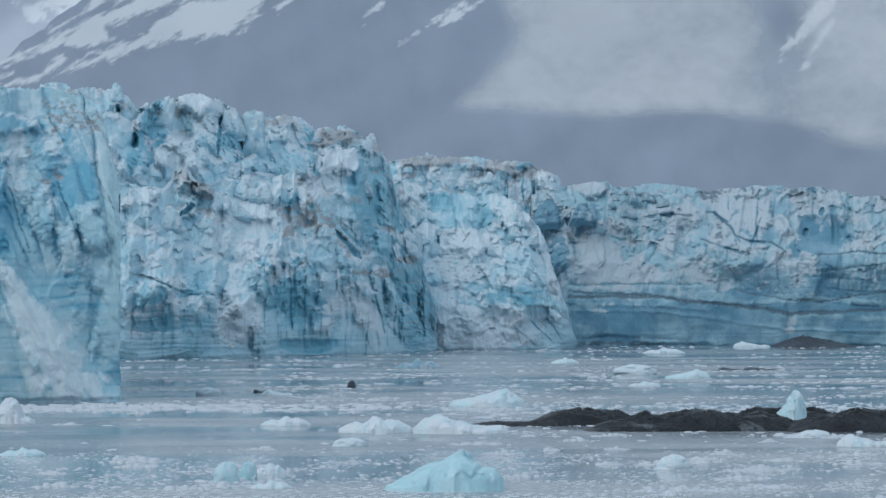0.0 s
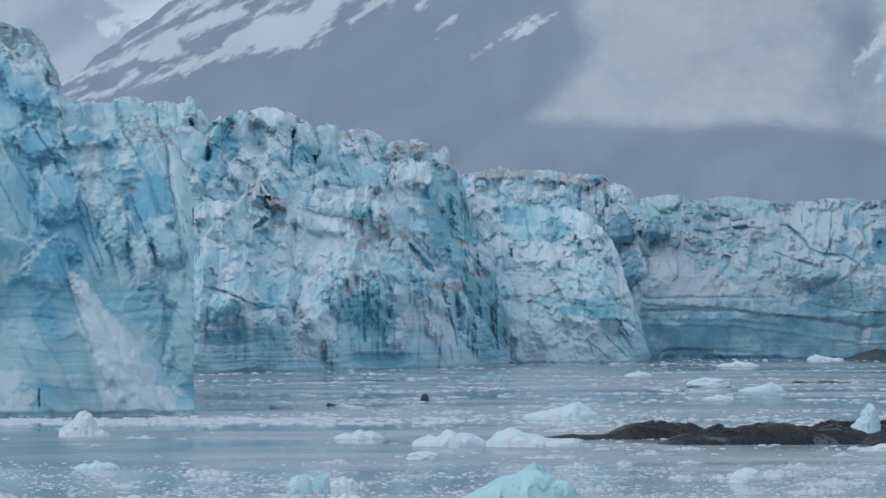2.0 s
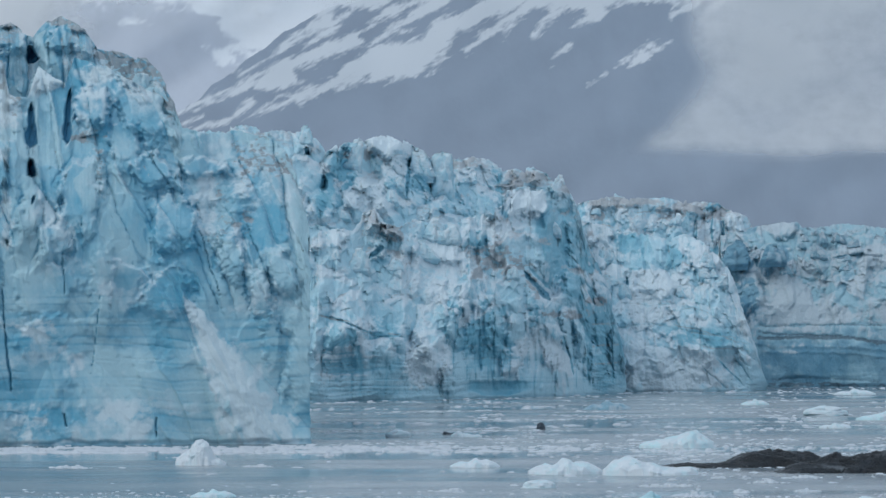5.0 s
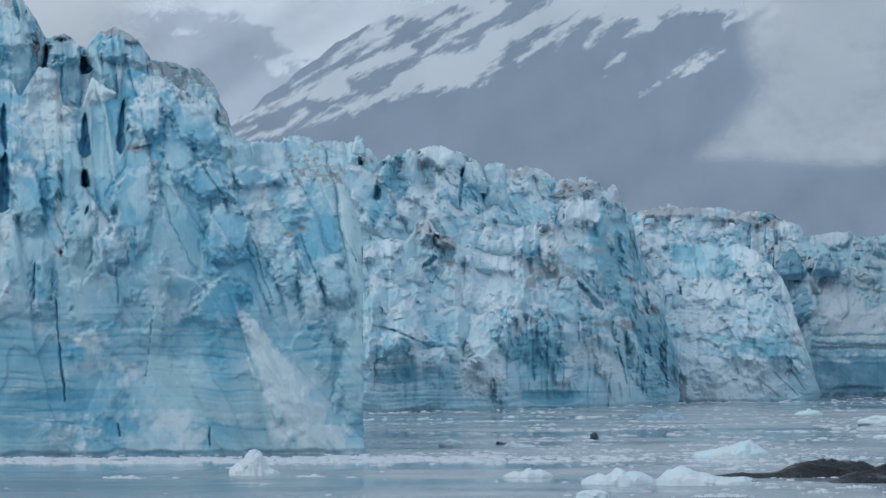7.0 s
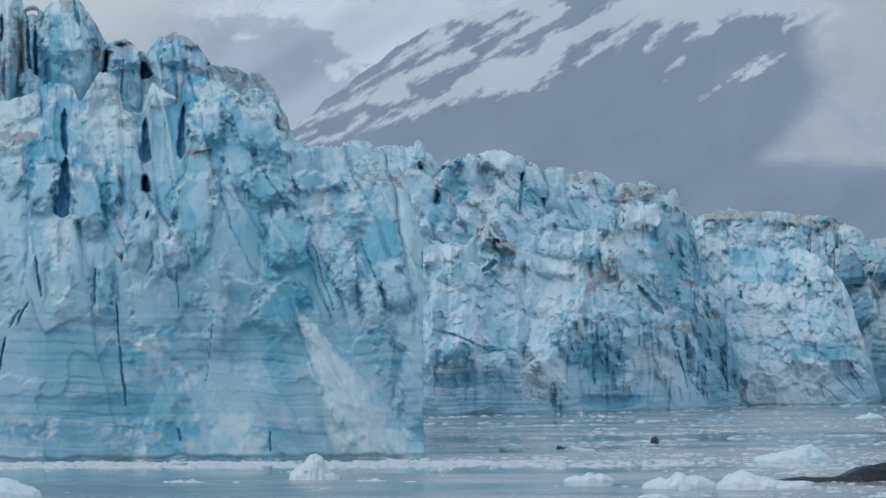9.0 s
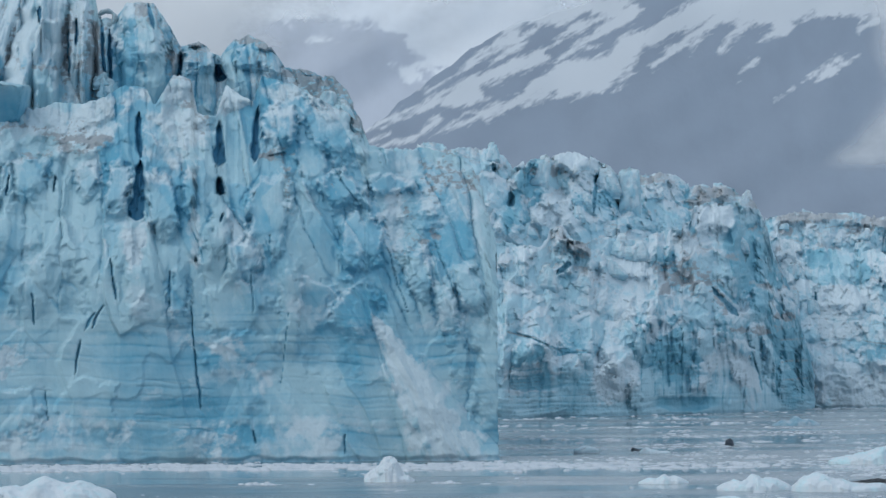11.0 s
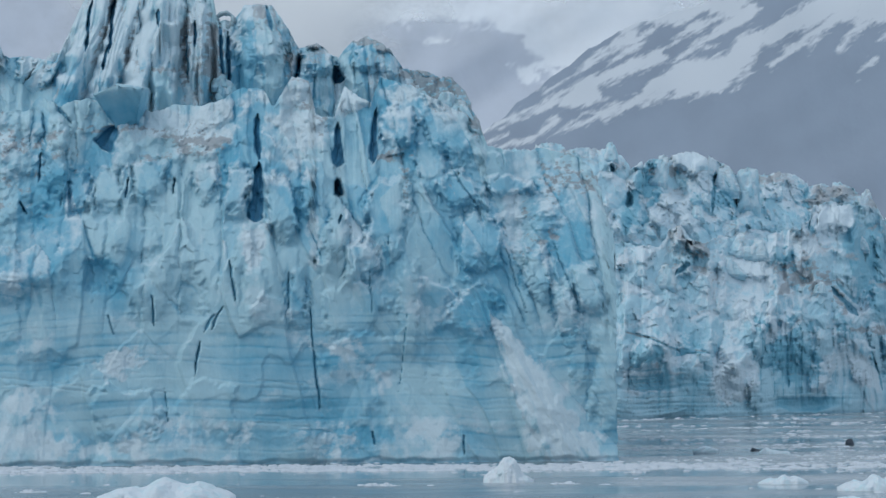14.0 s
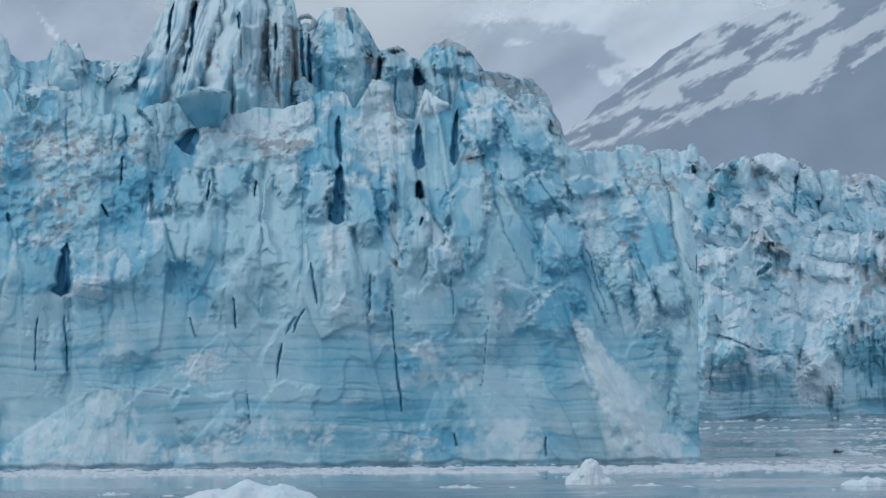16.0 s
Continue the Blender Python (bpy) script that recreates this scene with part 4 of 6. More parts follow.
mid_cliff_marks.patch(254, 150, 60, 40, -0.4, 1, 0.55)
mid_cliff_marks.patch(59, 198, 20, 16, 0, 1, 0.8)
mid_cliff_marks.patch(384, 60, 60, 12, 0, 1, 0.5)
mid_cliff_marks.patch(114, -20, 50, 60, 0, 0, 0.3)
mid_cliff_marks.fan(314, -5, 165, 100, 0, 20, 2.5)
mid_cliff_marks.fan(-5, -40, 70, 60, 0, 30, 1.2)
mid_cliff_marks.plain(139, 156, 36, 46, -0.45)
mid_cliff_marks.plain(294, 240, 30, 30, 0)
mid_cliff_marks.cone(334, 20, 359, -40, 24, 0.6, 3)
mid_cliff_marks.slab(20, 219, 14, 30, -0.1, 6, -0.1, 0.1, blue=0.05, dirt=0.4)
mid_cliff_marks.slab(-80, 181, 20, 20, 0.2, 5, 0.1, -0.3, white=0.3)
mid_cliff_marks.slab(-45, 191, 18, 24, 0.1, 4, 0.1, -0.2, white=0.2)
mid_cliff_marks.slab(53, 203, 18, 14, -0.3, 5, 0, -0.1, dirt=0.6)
mid_cliff_marks.slab(40, 218, 26, 3, -0.2, 6, 0, -0.4, white=0.8)
mid_cliff_marks.slab(143, 173, 30, 40, -0.45, 3, 0.1, -0.5, white=0.75)
mid_cliff_marks.slab(30, 171, 18, 24, 0.1, 4, 0.1, 0, white=0.1, blue=0.15)
mid_cliff_marks.slab(85, 181, 22, 24, 0, 4, 0.1, -0.2, white=0.25, blue=0.1)
mid_cliff_marks.slab(195, 191, 24, 26, 0, 4, 0, 0, white=0.05, blue=0.2)
mid_cliff_marks.slab(291, 251, 38, 28, 0.15, 6, 0.1, -0.4, white=0.65)
mid_cliff_marks.slab(235, 241, 16, 40, -0.1, 5, -0.1, 0, white=0.05, blue=0.15)
mid_cliff_marks.slab(346, 281, 20, 28, 0, 5, 0.1, -0.1, white=0.15, dirt=0.2)
# slabs of the flank, bluer for the shade painted on them
mid_cliff_marks.slab(346, 180, 34, 52, -0.15, -2, -0.4, 0.1, white=-0.4, blue=0.4)
mid_cliff_marks.slab(376, 190, 16, 50, -0.1, 3, -0.2, 0, white=-0.1, blue=0.25)
mid_cliff_marks.slab(330, 140, 28, 36, -0.3, 3, -0.2, 0, white=-0.2, blue=0.35)
mid_cliff_marks.slab(376, 110, 26, 40, -0.2, 3, -0.2, 0, white=-0.1, blue=0.3)
mid_cliff_marks.slab(426, 110, 20, 40, -0.2, 3, -0.2, 0, blue=0.2)
mid_cliff_marks.slab(185, 65, 9, 24, -0.1, 3, 0.1, -0.1, white=0.5)
mid_cliff_marks.slab(165, 30, 16, 50, 0, 2, 0.1, 0, white=-0.1, blue=0.3)
mid_cliff_marks.slab(210, 20, 24, 56, 0, 1.5, 0.1, 0, white=-0.25, blue=0.45)
mid_cliff_marks.slab(240, 20, 14, 60, 0, 2.5, 0.1, 0, white=-0.15, blue=0.35)
mid_cliff_marks.slab(270, 20, 14, 50, 0, 2, -0.1, 0, white=-0.15, blue=0.35)
mid_cliff_marks.slab(335, -17, 17, 30, -0.4, 3, 0.1, -0.3, white=0.8)
mid_cliff_marks.slab(313, 70, 26, 30, -0.3, 2, -0.2, 0, white=-0.15, blue=0.3)
mid_cliff_marks.slab(365, 20, 12, 60, -0.15, 2.5, -0.1, 0, white=-0.1, blue=0.25)
mid_cliff_marks.slab(390, -10, 16, 60, -0.1, 3, 0.1, 0, blue=0.2)
mid_cliff_marks.slab(420, -20, 18, 70, 0, 3, 0.1, 0, white=-0.2, blue=0.3)
mid_cliff_marks.slab(453, -20, 18, 70, 0, 3.5, -0.1, 0, white=-0.25, blue=0.3)
mid_cliff_marks.slab(265, -30, 24, 36, 0, 3, 0.1, -0.2, white=0.25)
mid_cliff_marks.slab(-35, -34, 36, 22, 0, -1, 0, 0, white=-0.3, blue=0.4)
mid_cliff_marks.slab(65, -39, 22, 24, 0, 1, 0, 0, white=-0.15, blue=0.3)
mid_cliff_marks.slab(130, -19, 30, 60, -0.2, 3, 0.1, -0.1, white=0.2)
mid_cliff_marks.slab(150, -59, 14, 40, 0, 4, 0.1, 0, white=0.2, blue=0.1)
mid_cliff_marks.slab(15, 1, 40, 50, 0, 2, 0.1, 0, white=0.05, blue=0.1)
mid_cliff_marks.patch(235, 150, 56, 34, -0.2, 1, 0.6)
mid_cliff_marks.patch(421, 80, 30, 9, 0, 1, 1.2)
mid_cliff_marks.patch(355, 55, 40, 9, 0.1, 1, 0.9)
mid_cliff_marks.patch(305, 100, 16, 22, -0.5, 1, 1.1)
mid_cliff_marks.slab(241, -72, 62, 14, 0, -3, 0, 0.3, white=-0.7, blue=1.1, dirt=0.35)
mid_cliff_marks.patch(366, 281, 16, 30, 0, 1, 0.3)
mid_cliff_marks.patch(95, -9, 40, 50, -0.3, 0, 0.3)
mid_cliff_marks.patch(125, 111, 60, 60, -0.3, 0, 0.25)
mid_cliff_marks.patch(-65, 131, 40, 14, 0, 0, 0.4)
mid_cliff_marks.patch(95, 151, 40, 14, 0, 0, 0.4)
mid_cliff_marks.patch(265, -30, 30, 30, 0, 1, 0.25)
mid_cliff_marks.patch(-35, 81, 60, 50, 0, 1, 0.2)
mid_cliff_marks.patch(185, 110, 50, 30, 0, 1, 0.4)
mid_cliff_marks.line(4, -0.55, [185, 40, 220, 38, 255, 40])
mid_cliff_marks.line(4, -0.55, [175, 3, 225, 1, 275, 3])
mid_cliff_marks.line(4, -0.55, [195, -20, 240, -22, 285, -20])
mid_cliff_marks.line(3, -0.8, [400, 37, 431, 40, 461, 42])
mid_cliff_marks.line(3, -0.8, [400, -1, 432, 2, 464, 4])
mid_cliff_marks.line(3, -0.8, [405, -33, 435, -30, 466, -28])
mid_cliff_marks.line(1.8, -0.6, [-80, -22, -40, -23, 0, -22])
mid_cliff_marks.line(1.8, -0.6, [-75, -33, -40, -34, -5, -33])
mid_cliff_marks.line(1.8, -0.6, [-75, -45, -40, -46, -5, -45])
mid_cliff_marks.line(1.8, -0.6, [-85, -59, -35, -60, 15, -59])
mid_cliff_marks.line(1.8, -0.6, [45, -24, 66, -25, 87, -24])
mid_cliff_marks.line(1.8, -0.6, [47, -39, 67, -40, 87, -39])
mid_cliff_marks.line(1.8, -0.6, [47, -55, 66, -56, 85, -55])
mid_cliff_marks.line(1.6, -1.2, [-81, 58, -55, 51, -27, 45, 0, 28, 25, 23])
mid_cliff_marks.line(1.3, -1, [40, 25, 73, 20])
mid_cliff_marks.gap(285, 132, 333, 80, 7, 2.5)
mid_cliff_marks.gap(357, 20, 375, -52, 4, 2)
mid_cliff_marks.gap(401, 100, 414, 75, 4, 2)
mid_cliff_marks.gap(235, 60, 233, -60, 3, 1.6)
mid_cliff_marks.gap(207, 50, 210, -50, 3, 1.6)
mid_cliff_marks.gap(441, 20, 445, -70, 3, 1.6)
mid_cliff_marks.patch(215, 8, 48, 80, 0, 2, 0.5)
mid_cliff_marks.patch(425, -10, 44, 70, 0, 2, 0.4)
# more of the flank's shade, again as a blue patch
mid_cliff_marks.patch(348, 180, 38, 80, -0.2, 2, 0.4)
mid_cliff_marks.patch(95, -39, 40, 50, 0, 0, 0.4)
mid_cliff_marks.patch(295, -20, 34, 46, 0, 0, 0.35)
mid_cliff_marks.patch(155, 171, 30, 40, -0.4, 0, 0.5)
mid_cliff_marks.patch(-35, 21, 70, 40, 0, 1, 0.25)
mid_cliff_marks.patch(210, -20, 40, 50, 0, 1, 0.3)
mid_cliff_marks.patch(435, -20, 36, 50, 0, 1, 0.3)
mid_cliff_marks.gap(163, 75, 162, -50, 1.6, 0.6)
mid_cliff_marks.gap(199, 40, 200, -60, 1.6, 0.6)
mid_cliff_marks.gap(223, 60, 223, -65, 1.6, 0.6)
mid_cliff_marks.gap(248, 60, 249, -60, 1.6, 0.6)
mid_cliff_marks.gap(262, 20, 261, -60, 1.6, 0.6)
mid_cliff_marks.gap(185, 20, 185, -70, 1.6, 0.6)
mid_cliff_marks.gap(400, 35, 402, -60, 1.6, 0.6)
mid_cliff_marks.gap(416, 20, 417, -75, 1.6, 0.6)
mid_cliff_marks.gap(432, 35, 432, -75, 1.6, 0.6)
mid_cliff_marks.gap(456, 20, 456, -75, 1.6, 0.6)
mid_cliff_marks.gap(379, -20, 381, -75, 1.6, 0.6)
mid_cliff_marks.line(1.6, -0.55, [-77, -11, -41, -12, -5, -10])
mid_cliff_marks.line(1.6, -0.55, [-75, -28, -37, -29, 0, -27])
mid_cliff_marks.line(1.6, -0.55, [-77, -39, -41, -40, -5, -38])
mid_cliff_marks.line(1.6, -0.55, [-85, -69, -30, -70, 25, -68])
mid_cliff_marks.line(1.6, -0.55, [-85, -80, -25, -81, 35, -79])
mid_cliff_marks.line(1.6, -0.55, [47, -31, 68, -32, 89, -30])
mid_cliff_marks.line(1.6, -0.55, [47, -48, 67, -49, 87, -47])
mid_cliff_marks.line(1.6, -0.55, [185, 20, 225, 19, 265, 21])
mid_cliff_marks.line(1.6, -0.55, [185, -10, 230, -11, 275, -9])
mid_cliff_marks.line(1.6, -0.55, [403, 24, 433, 23, 462, 25])
mid_cliff_marks.line(1.6, -0.55, [403, -14, 434, -15, 466, -13])
mid_cliff_marks.line(1.6, -0.55, [400, -46, 434, -47, 468, -45])
mid_cliff_marks.line(1.6, -0.55, [400, -62, 434, -63, 468, -61])
mid_cliff_marks.line(2.0, 0.5, [-80, -50, -32, -50, 15, -50])
mid_cliff_marks.line(2.0, 0.5, [-5, -17, 15, -17, 35, -17])
mid_cliff, mid_cliff_depth = ice_cliff(
    "ice_cliff", "crumbling pale ice cliff with white rubble and brown debris", ICE_MID,
    [-362, 209, -115, 205, -80, 217, -41, 213, -16, 207, 2, 235, 24, 242, 39, 218, 69, 214, 94, 228, 134, 218, 174, 222, 214, 240, 249, 244,
     257, 272, 284, 282, 326, 282, 339, 294, 354, 297, 364, 283, 380, 257, 396, 195, 434, 110, 454, 40, 466, -20],
    [-362, 1441, -85, 1480, 164, 1545, 314, 1610, 400, 1665, 470, 1740], 1.7, 0.16,
    dict(foot=0.16, raised_light=0.25, lump=1.15, vein=0.25, steep=1.6, slab=1.5, tooth=11.0, round=True, pillar=4.5, pcell=(17, 19), bulge=0.5, shelf=1.1, tilt=(100, 350, 0.06), under=0.9, mott=0.45, big=7.0, cell=(17, 22), small=1.4, cell2=(6, 10), crumb=0.6, rib=1.8, ribs=10, plumb=2.0, lean=60, knee=0.35, low_blue=0.2, calm=0.17, band=7, bands=0.5, white=0.2, blue=0.22, dirt=0.20, seed=31, jag=7),
    mid_cliff_marks,
)
mid_crest_marks = Marks()
mid_crest_marks.gap(86, 340, 79, 280, 5, 2.2)
mid_crest_marks.gap(-63, 299, -69, 277, 8, 5)
mid_crest_marks.gap(-102, 353, -95, 339, 8, 6)
mid_crest_marks.patch(13, 271, 70, 40, 0, 0, 0.4)
mid_crest_marks.patch(-17, 298, 30, 50, 0.6, 2, 0.3)
mid_crest_marks.patch(305, 298, 44, 14, 0, 1, 0.6)
mid_crest_marks.patch(173, 330, 36, 8, 0, 1, 0.5)
mid_crest_marks.patch(-5, 346, 30, 6, 0, 1, 0.6)
mid_crest_marks.patch(-55, 298, 20, 70, 0.4, 2, 0.4)
mid_crest_marks.patch(145, 298, 14, 40, 0, 2, 0.4)
mid_crest_marks.patch(-26, 339, 40, 40, 0.5, 2, 0.35)
mid_crest_marks.patch(39, 361, 50, 18, 0, 0, 0.5)
mid_crest_marks.patch(-1, 339, 40, 8, 0, 1, 0.7)
mid_crest_marks.patch(-195, 366, 60, 14, 0, 1, 0.5)
mid_crest_marks.patch(-36, 279, 50, 60, 0.3, 2, 0.3)
mid_crest_marks.patch(214, 260, 60, 50, 0, 2, 0.25)
mid_crest_marks.patch(104, 300, 26, 44, 0, 2, 0.4)
mid_crest_marks.slab(-50, 333, 16, 38, 0.5, 6, 0.2, -0.1, white=0.25, blue=0.2)
mid_crest_marks.slab(-13, 353, 13, 22, 0.8, 5, 0.2, -0.1, white=0.3, blue=0.1)
mid_crest_marks.slab(40, 355, 36, 24, 0.1, 6, 0.1, -0.4, white=0.4, dirt=0.1)
mid_crest_marks.slab(67, 341, 27, 24, 0, 6, -0.2, 0, blue=0.3)
mid_crest_marks.slab(58, 296, 32, 34, 0, 4, 0.1, -0.1, white=0.05, blue=0.35)
mid_crest_marks.slab(105, 323, 16, 36, 0.1, 5, 0.1, 0, white=0.15, blue=0.1)
mid_crest_marks.slab(-73, 246, 30, 32, 0.3, 4, 0.2, -0.3, white=0.2)
mid_crest_marks.slab(-19, 259, 18, 22, 0.2, 5, 0.1, -0.3, white=0.45)
mid_crest_marks.slab(-35, 309, 20, 30, 0.3, -3, 0.1, 0.1, white=-0.1, blue=0.35)
mid_crest_marks.slab(0, 286, 20, 14, 0.4, 4, 0.1, -0.3, white=0.4)
mid_crest_marks.slab(95, 263, 20, 26, 0.2, 4, 0.1, -0.2, white=0.2, blue=0.1)
mid_crest_marks.slab(163, 243, 26, 16, -0.5, 4, 0.1, -0.2, blue=0.4)
mid_crest_marks.slab(185, 301, 24, 16, -0.2, 4, 0.1, -0.3, white=0.2, blue=0.15)
mid_crest_marks.slab(200, 323, 24, 14, -0.3, 5, 0.1, -0.4, white=0.1, dirt=0.3)
mid_crest_marks.slab(225, 236, 26, 26, -0.1, 4, 0, 0, white=0.05, blue=0.1)
mid_crest_marks.slab(286, 296, 40, 20, 0.1, 6, 0.1, -0.4, white=0.2, dirt=0.5)
mid_crest_marks.slab(311, 301, 14, 16, 0, 5, -0.1, 0, white=0.05, blue=0.3)
mid_crest_marks.slab(135, 251, 20, 20, 0.2, 4, 0.1, -0.2, white=0.25, blue=0.1)
mid_crest_marks.slab(40, 251, 24, 16, 0.3, 3, 0.1, -0.3, white=0.4)
mid_crest_marks.slab(-89, 356, 18, 20, 0.2, 4, 0.2, -0.2, white=0.2, dirt=0.3)
mid_crest_marks.patch(-15, 341, 34, 7, 0, 1, 0.8)
mid_crest_marks.patch(-5, 323, 20, 10, 0, 1, 0.5)
mid_crest_marks.patch(170, 323, 20, 10, 0, 1, 0.7)
mid_crest_marks.patch(256, 281, 24, 10, 0.5, 1, 0.5)
mid_crest_marks.patch(-99, 196, 16, 20, 0, 1, 0.5)
mid_crest_marks.gap(93, 341, 83, 313, 6, 3)
mid_crest_marks.gap(81, 311, 79, 266, 7, 3)
mid_crest_marks.gap(-68, 306, -71, 276, 8, 4)
mid_crest, mid_crest_depth = ice_cliff(
    "ice_cliff", "pale blue broken serac crest above the crumbling ice cliff", ICE_MID,
    [-363, 378, -205, 388, -175, 386, -100, 382, -74, 361, -64, 341, -44, 357, -31, 366, -6, 363, 14, 373, 39, 379, 69, 370,
     94, 350, 119, 336, 156, 328, 174, 334, 199, 339, 224, 329, 249, 312, 274, 318, 299, 314, 334, 300, 358, 289, 374, 240],
    [-362, 1549, -85, 1613, 164, 1705, 374, 1786], 1.7, 0.16,
    dict(raised_light=0.25, lump=1.15, steep=1.6, slab=1.4, tooth=11.0, round=True, pillar=5.5, pcell=(18, 17), bulge=0.55, shelf=1.1, tilt=(-400, -300, 0.45), under=0.9, mott=0.45, big=8.0, cell=(18, 19), small=1.7, cell2=(6, 10), crumb=0.6, rib=2.2, ribs=11, plumb=1.5, lean=50, knee=0.6, calm=0.1, foot=0.05, bands=0, white=0.32, blue=0.25, dirt=0.2, seed=131, base=160, jag=7),
    mid_crest_marks,
)
mid_cliff_b_marks = Marks()
mid_cliff_b_marks.line(2.2, -0.7, [575, 25, 625, 20, 681, 10])
mid_cliff_b_marks.line(2.2, -0.7, [595, 0, 646, -5, 696, -10])
mid_cliff_b_marks.line(2.0, -0.6, [454, 35, 515, 40, 555, 32])
mid_cliff_b_marks.cone(484, 20, 555, -76, 130, 0.7, 3.5)
mid_cliff_b_marks.patch(540, -48, 100, 34, 0, 0, 0.7)
mid_cliff_b_marks.patch(454, -50, 26, 30, 0, 0, 0.5)
mid_cliff_b_marks.patch(525, 90, 70, 60, 0, 0, 0.4)
mid_cliff_b_marks.patch(545, 156, 30, 36, 0, 2, 0.6)
mid_cliff_b_marks.patch(494, 181, 40, 30, 0, 2, 0.3)
mid_cliff_b_marks.patch(615, 15, 70, 16, -0.6, 2, 0.5)
mid_cliff_b_marks.patch(414, 140, 30, 60, 0, 2, 0.3)
mid_cliff_b_marks.slab(561, 150, 22, 30, 0.1, 4, 0.1, 0, blue=0.6)
mid_cliff_b_marks.slab(607, 155, 30, 30, -0.3, 5, 0.1, -0.4, white=0.45)
mid_cliff_b_marks.slab(511, 110, 46, 30, 0, 3, 0.1, -0.4, white=0.4)
mid_cliff_b_marks.slab(426, 195, 28, 36, 0, 5, 0.1, -0.3, white=0.35)
mid_cliff_b_marks.slab(416, 130, 20, 50, 0, 4, 0.2, -0.1, white=0.4)
mid_cliff_b_marks.slab(501, -30, 58, 30, -0.2, 1.4, 0.1, -0.1, white=0.7)
mid_cliff_b_marks.slab(606, -40, 44, 34, -0.6, 1.4, 0.1, -0.1, white=0.4)
mid_cliff_b_marks.slab(647, 80, 30, 60, -0.3, 3, -0.2, 0, white=-0.05, blue=0.2)
mid_cliff_b_marks.slab(682, -10, 22, 46, -0.3, 3, -0.2, 0, white=-0.1, blue=0.2)
mid_cliff_b_marks.slab(606, 20, 60, 24, 0, -1.5, 0, 0, white=-0.3, blue=0.35)
mid_cliff_b_marks.slab(546, 10, 40, 14, 0, -1, 0, 0, white=-0.2, blue=0.35)
mid_cliff_b_marks.line(2, -0.8, [546, 38, 586, 32, 632, 20])
mid_cliff_b_marks.line(2, -0.7, [558, 65, 586, 68, 622, 58])
mid_cliff_b_marks.line(2, -0.8, [637, 18, 662, 6, 692, 4])
mid_cliff_b_marks.line(2, -0.6, [576, 10, 626, -6])
mid_cliff_b_marks.line(1.8, -0.6, [456, 80, 506, 72, 556, 75])
mid_cliff_b_marks.patch(496, 60, 60, 40, 0, 0, 0.3)
mid_cliff_b_marks.patch(576, 40, 26, 16, 0, 0, 0.3)
mid_cliff_b_marks.patch(466, 200, 30, 30, 0, 2, 0.25)
mid_cliff_b_marks.gap(471, 125, 468, 88, 5, 2.5)
mid_cliff_b_marks.gap(596, -30, 646, -75, 1.8, 0.6)
mid_cliff_b_marks.gap(626, -20, 677, -71, 1.8, 0.6)
mid_cliff_b_marks.gap(662, -20, 697, -71, 1.8, 0.6)
mid_cliff_b_marks.line(1.6, -0.55, [576, 25, 606, 22, 637, 19])
mid_cliff_b_marks.line(1.6, -0.55, [581, 15, 614, 12, 647, 9])
mid_cliff_b_marks.line(1.6, -0.55, [637, -2, 667, -5, 697, -8])
mid_cliff_b_marks.line(1.6, -0.55, [617, 52, 642, 49, 667, 46])
mid_cliff_b, mid_cliff_b_depth = ice_cliff(
    "ice_cliff", "receding ice cliff with white avalanche cone", ICE_MID,
    [294, 210, 384, 222, 424, 215, 464, 203, 510, 199, 545, 191, 575, 196, 600, 185, 627, 169, 646, 143, 662, 109, 681, 50, 700, 0, 712, -40, 716, -60],
    [294, 1800, 440, 1782, 480, 1772, 600, 1778, 690, 1795, 716, 1840], 1.7, 0.2,
    dict(foot=0.18, raised_light=0.25, lump=1.15, vein=0.2, steep=1.6, slab=1.3, tooth=10.0, round=True, pillar=4.0, pcell=(15, 16), bulge=0.5, shelf=1.1, tilt=(400, 640, 0.2), under=0.9, mott=0.45, big=6.0, cell=(14, 20), small=1.7, cell2=(6, 10), crumb=0.7, rib=1.6, ribs=11, plumb=1.6, lean=70, knee=0.3, low_blue=0.3, calm=0.15, band=7, bands=0.4, white=0.27, blue=0.18, dirt=0.10, seed=47, jag=7),
    mid_cliff_b_marks,
)
mid_ridge_marks = Marks()
mid_ridge_marks.patch(595, 241, 70, 20, 0, 1, 0.6)
mid_ridge_marks.patch(454, 256, 60, 14, 0, 1, 0.7)
mid_ridge_marks.patch(620, 249, 18, 12, 0, 2, 0.8)
mid_ridge_marks.patch(414, 221, 40, 24, 0, 2, 0.3)
mid_ridge_marks.fan(625, 196, 70, 44, 0, 18, 5)
mid_ridge_marks.slab(506, 251, 50, 12, -0.2, 3, 0, -0.6, white=0.1, dirt=0.4)
mid_ridge_marks.slab(622, 253, 24, 16, -0.3, 5, 0, -0.3, white=0.2, blue=0.2)
mid_ridge_marks.slab(662, 221, 18, 40, -0.1, 5, 0.1, 0, white=0.35)
mid_ridge_marks.slab(607, 195, 20, 36, 0, 4, 0.1, 0, white=0.3)
mid_ridge_marks.slab(516, 205, 18, 22, 0, 2, -0.1, 0.1, white=-0.1, blue=0.45)
mid_ridge_marks.slab(567, 210, 20, 20, 0, 2, -0.1, 0, white=-0.1, blue=0.4)
mid_ridge_marks.slab(431, 253, 30, 16, 0.3, 5, 0.1, -0.4, white=0.3, dirt=0.4)
mid_ridge_marks.slab(582, 241, 40, 12, -0.3, 3, 0, -0.5, white=0.1, dirt=0.4)
mid_ridge_marks.line(2, -0.8, [481, 236, 526, 241, 572, 236])
mid_ridge_marks.patch(642, 200, 10, 30, 0, 1, 0.9)
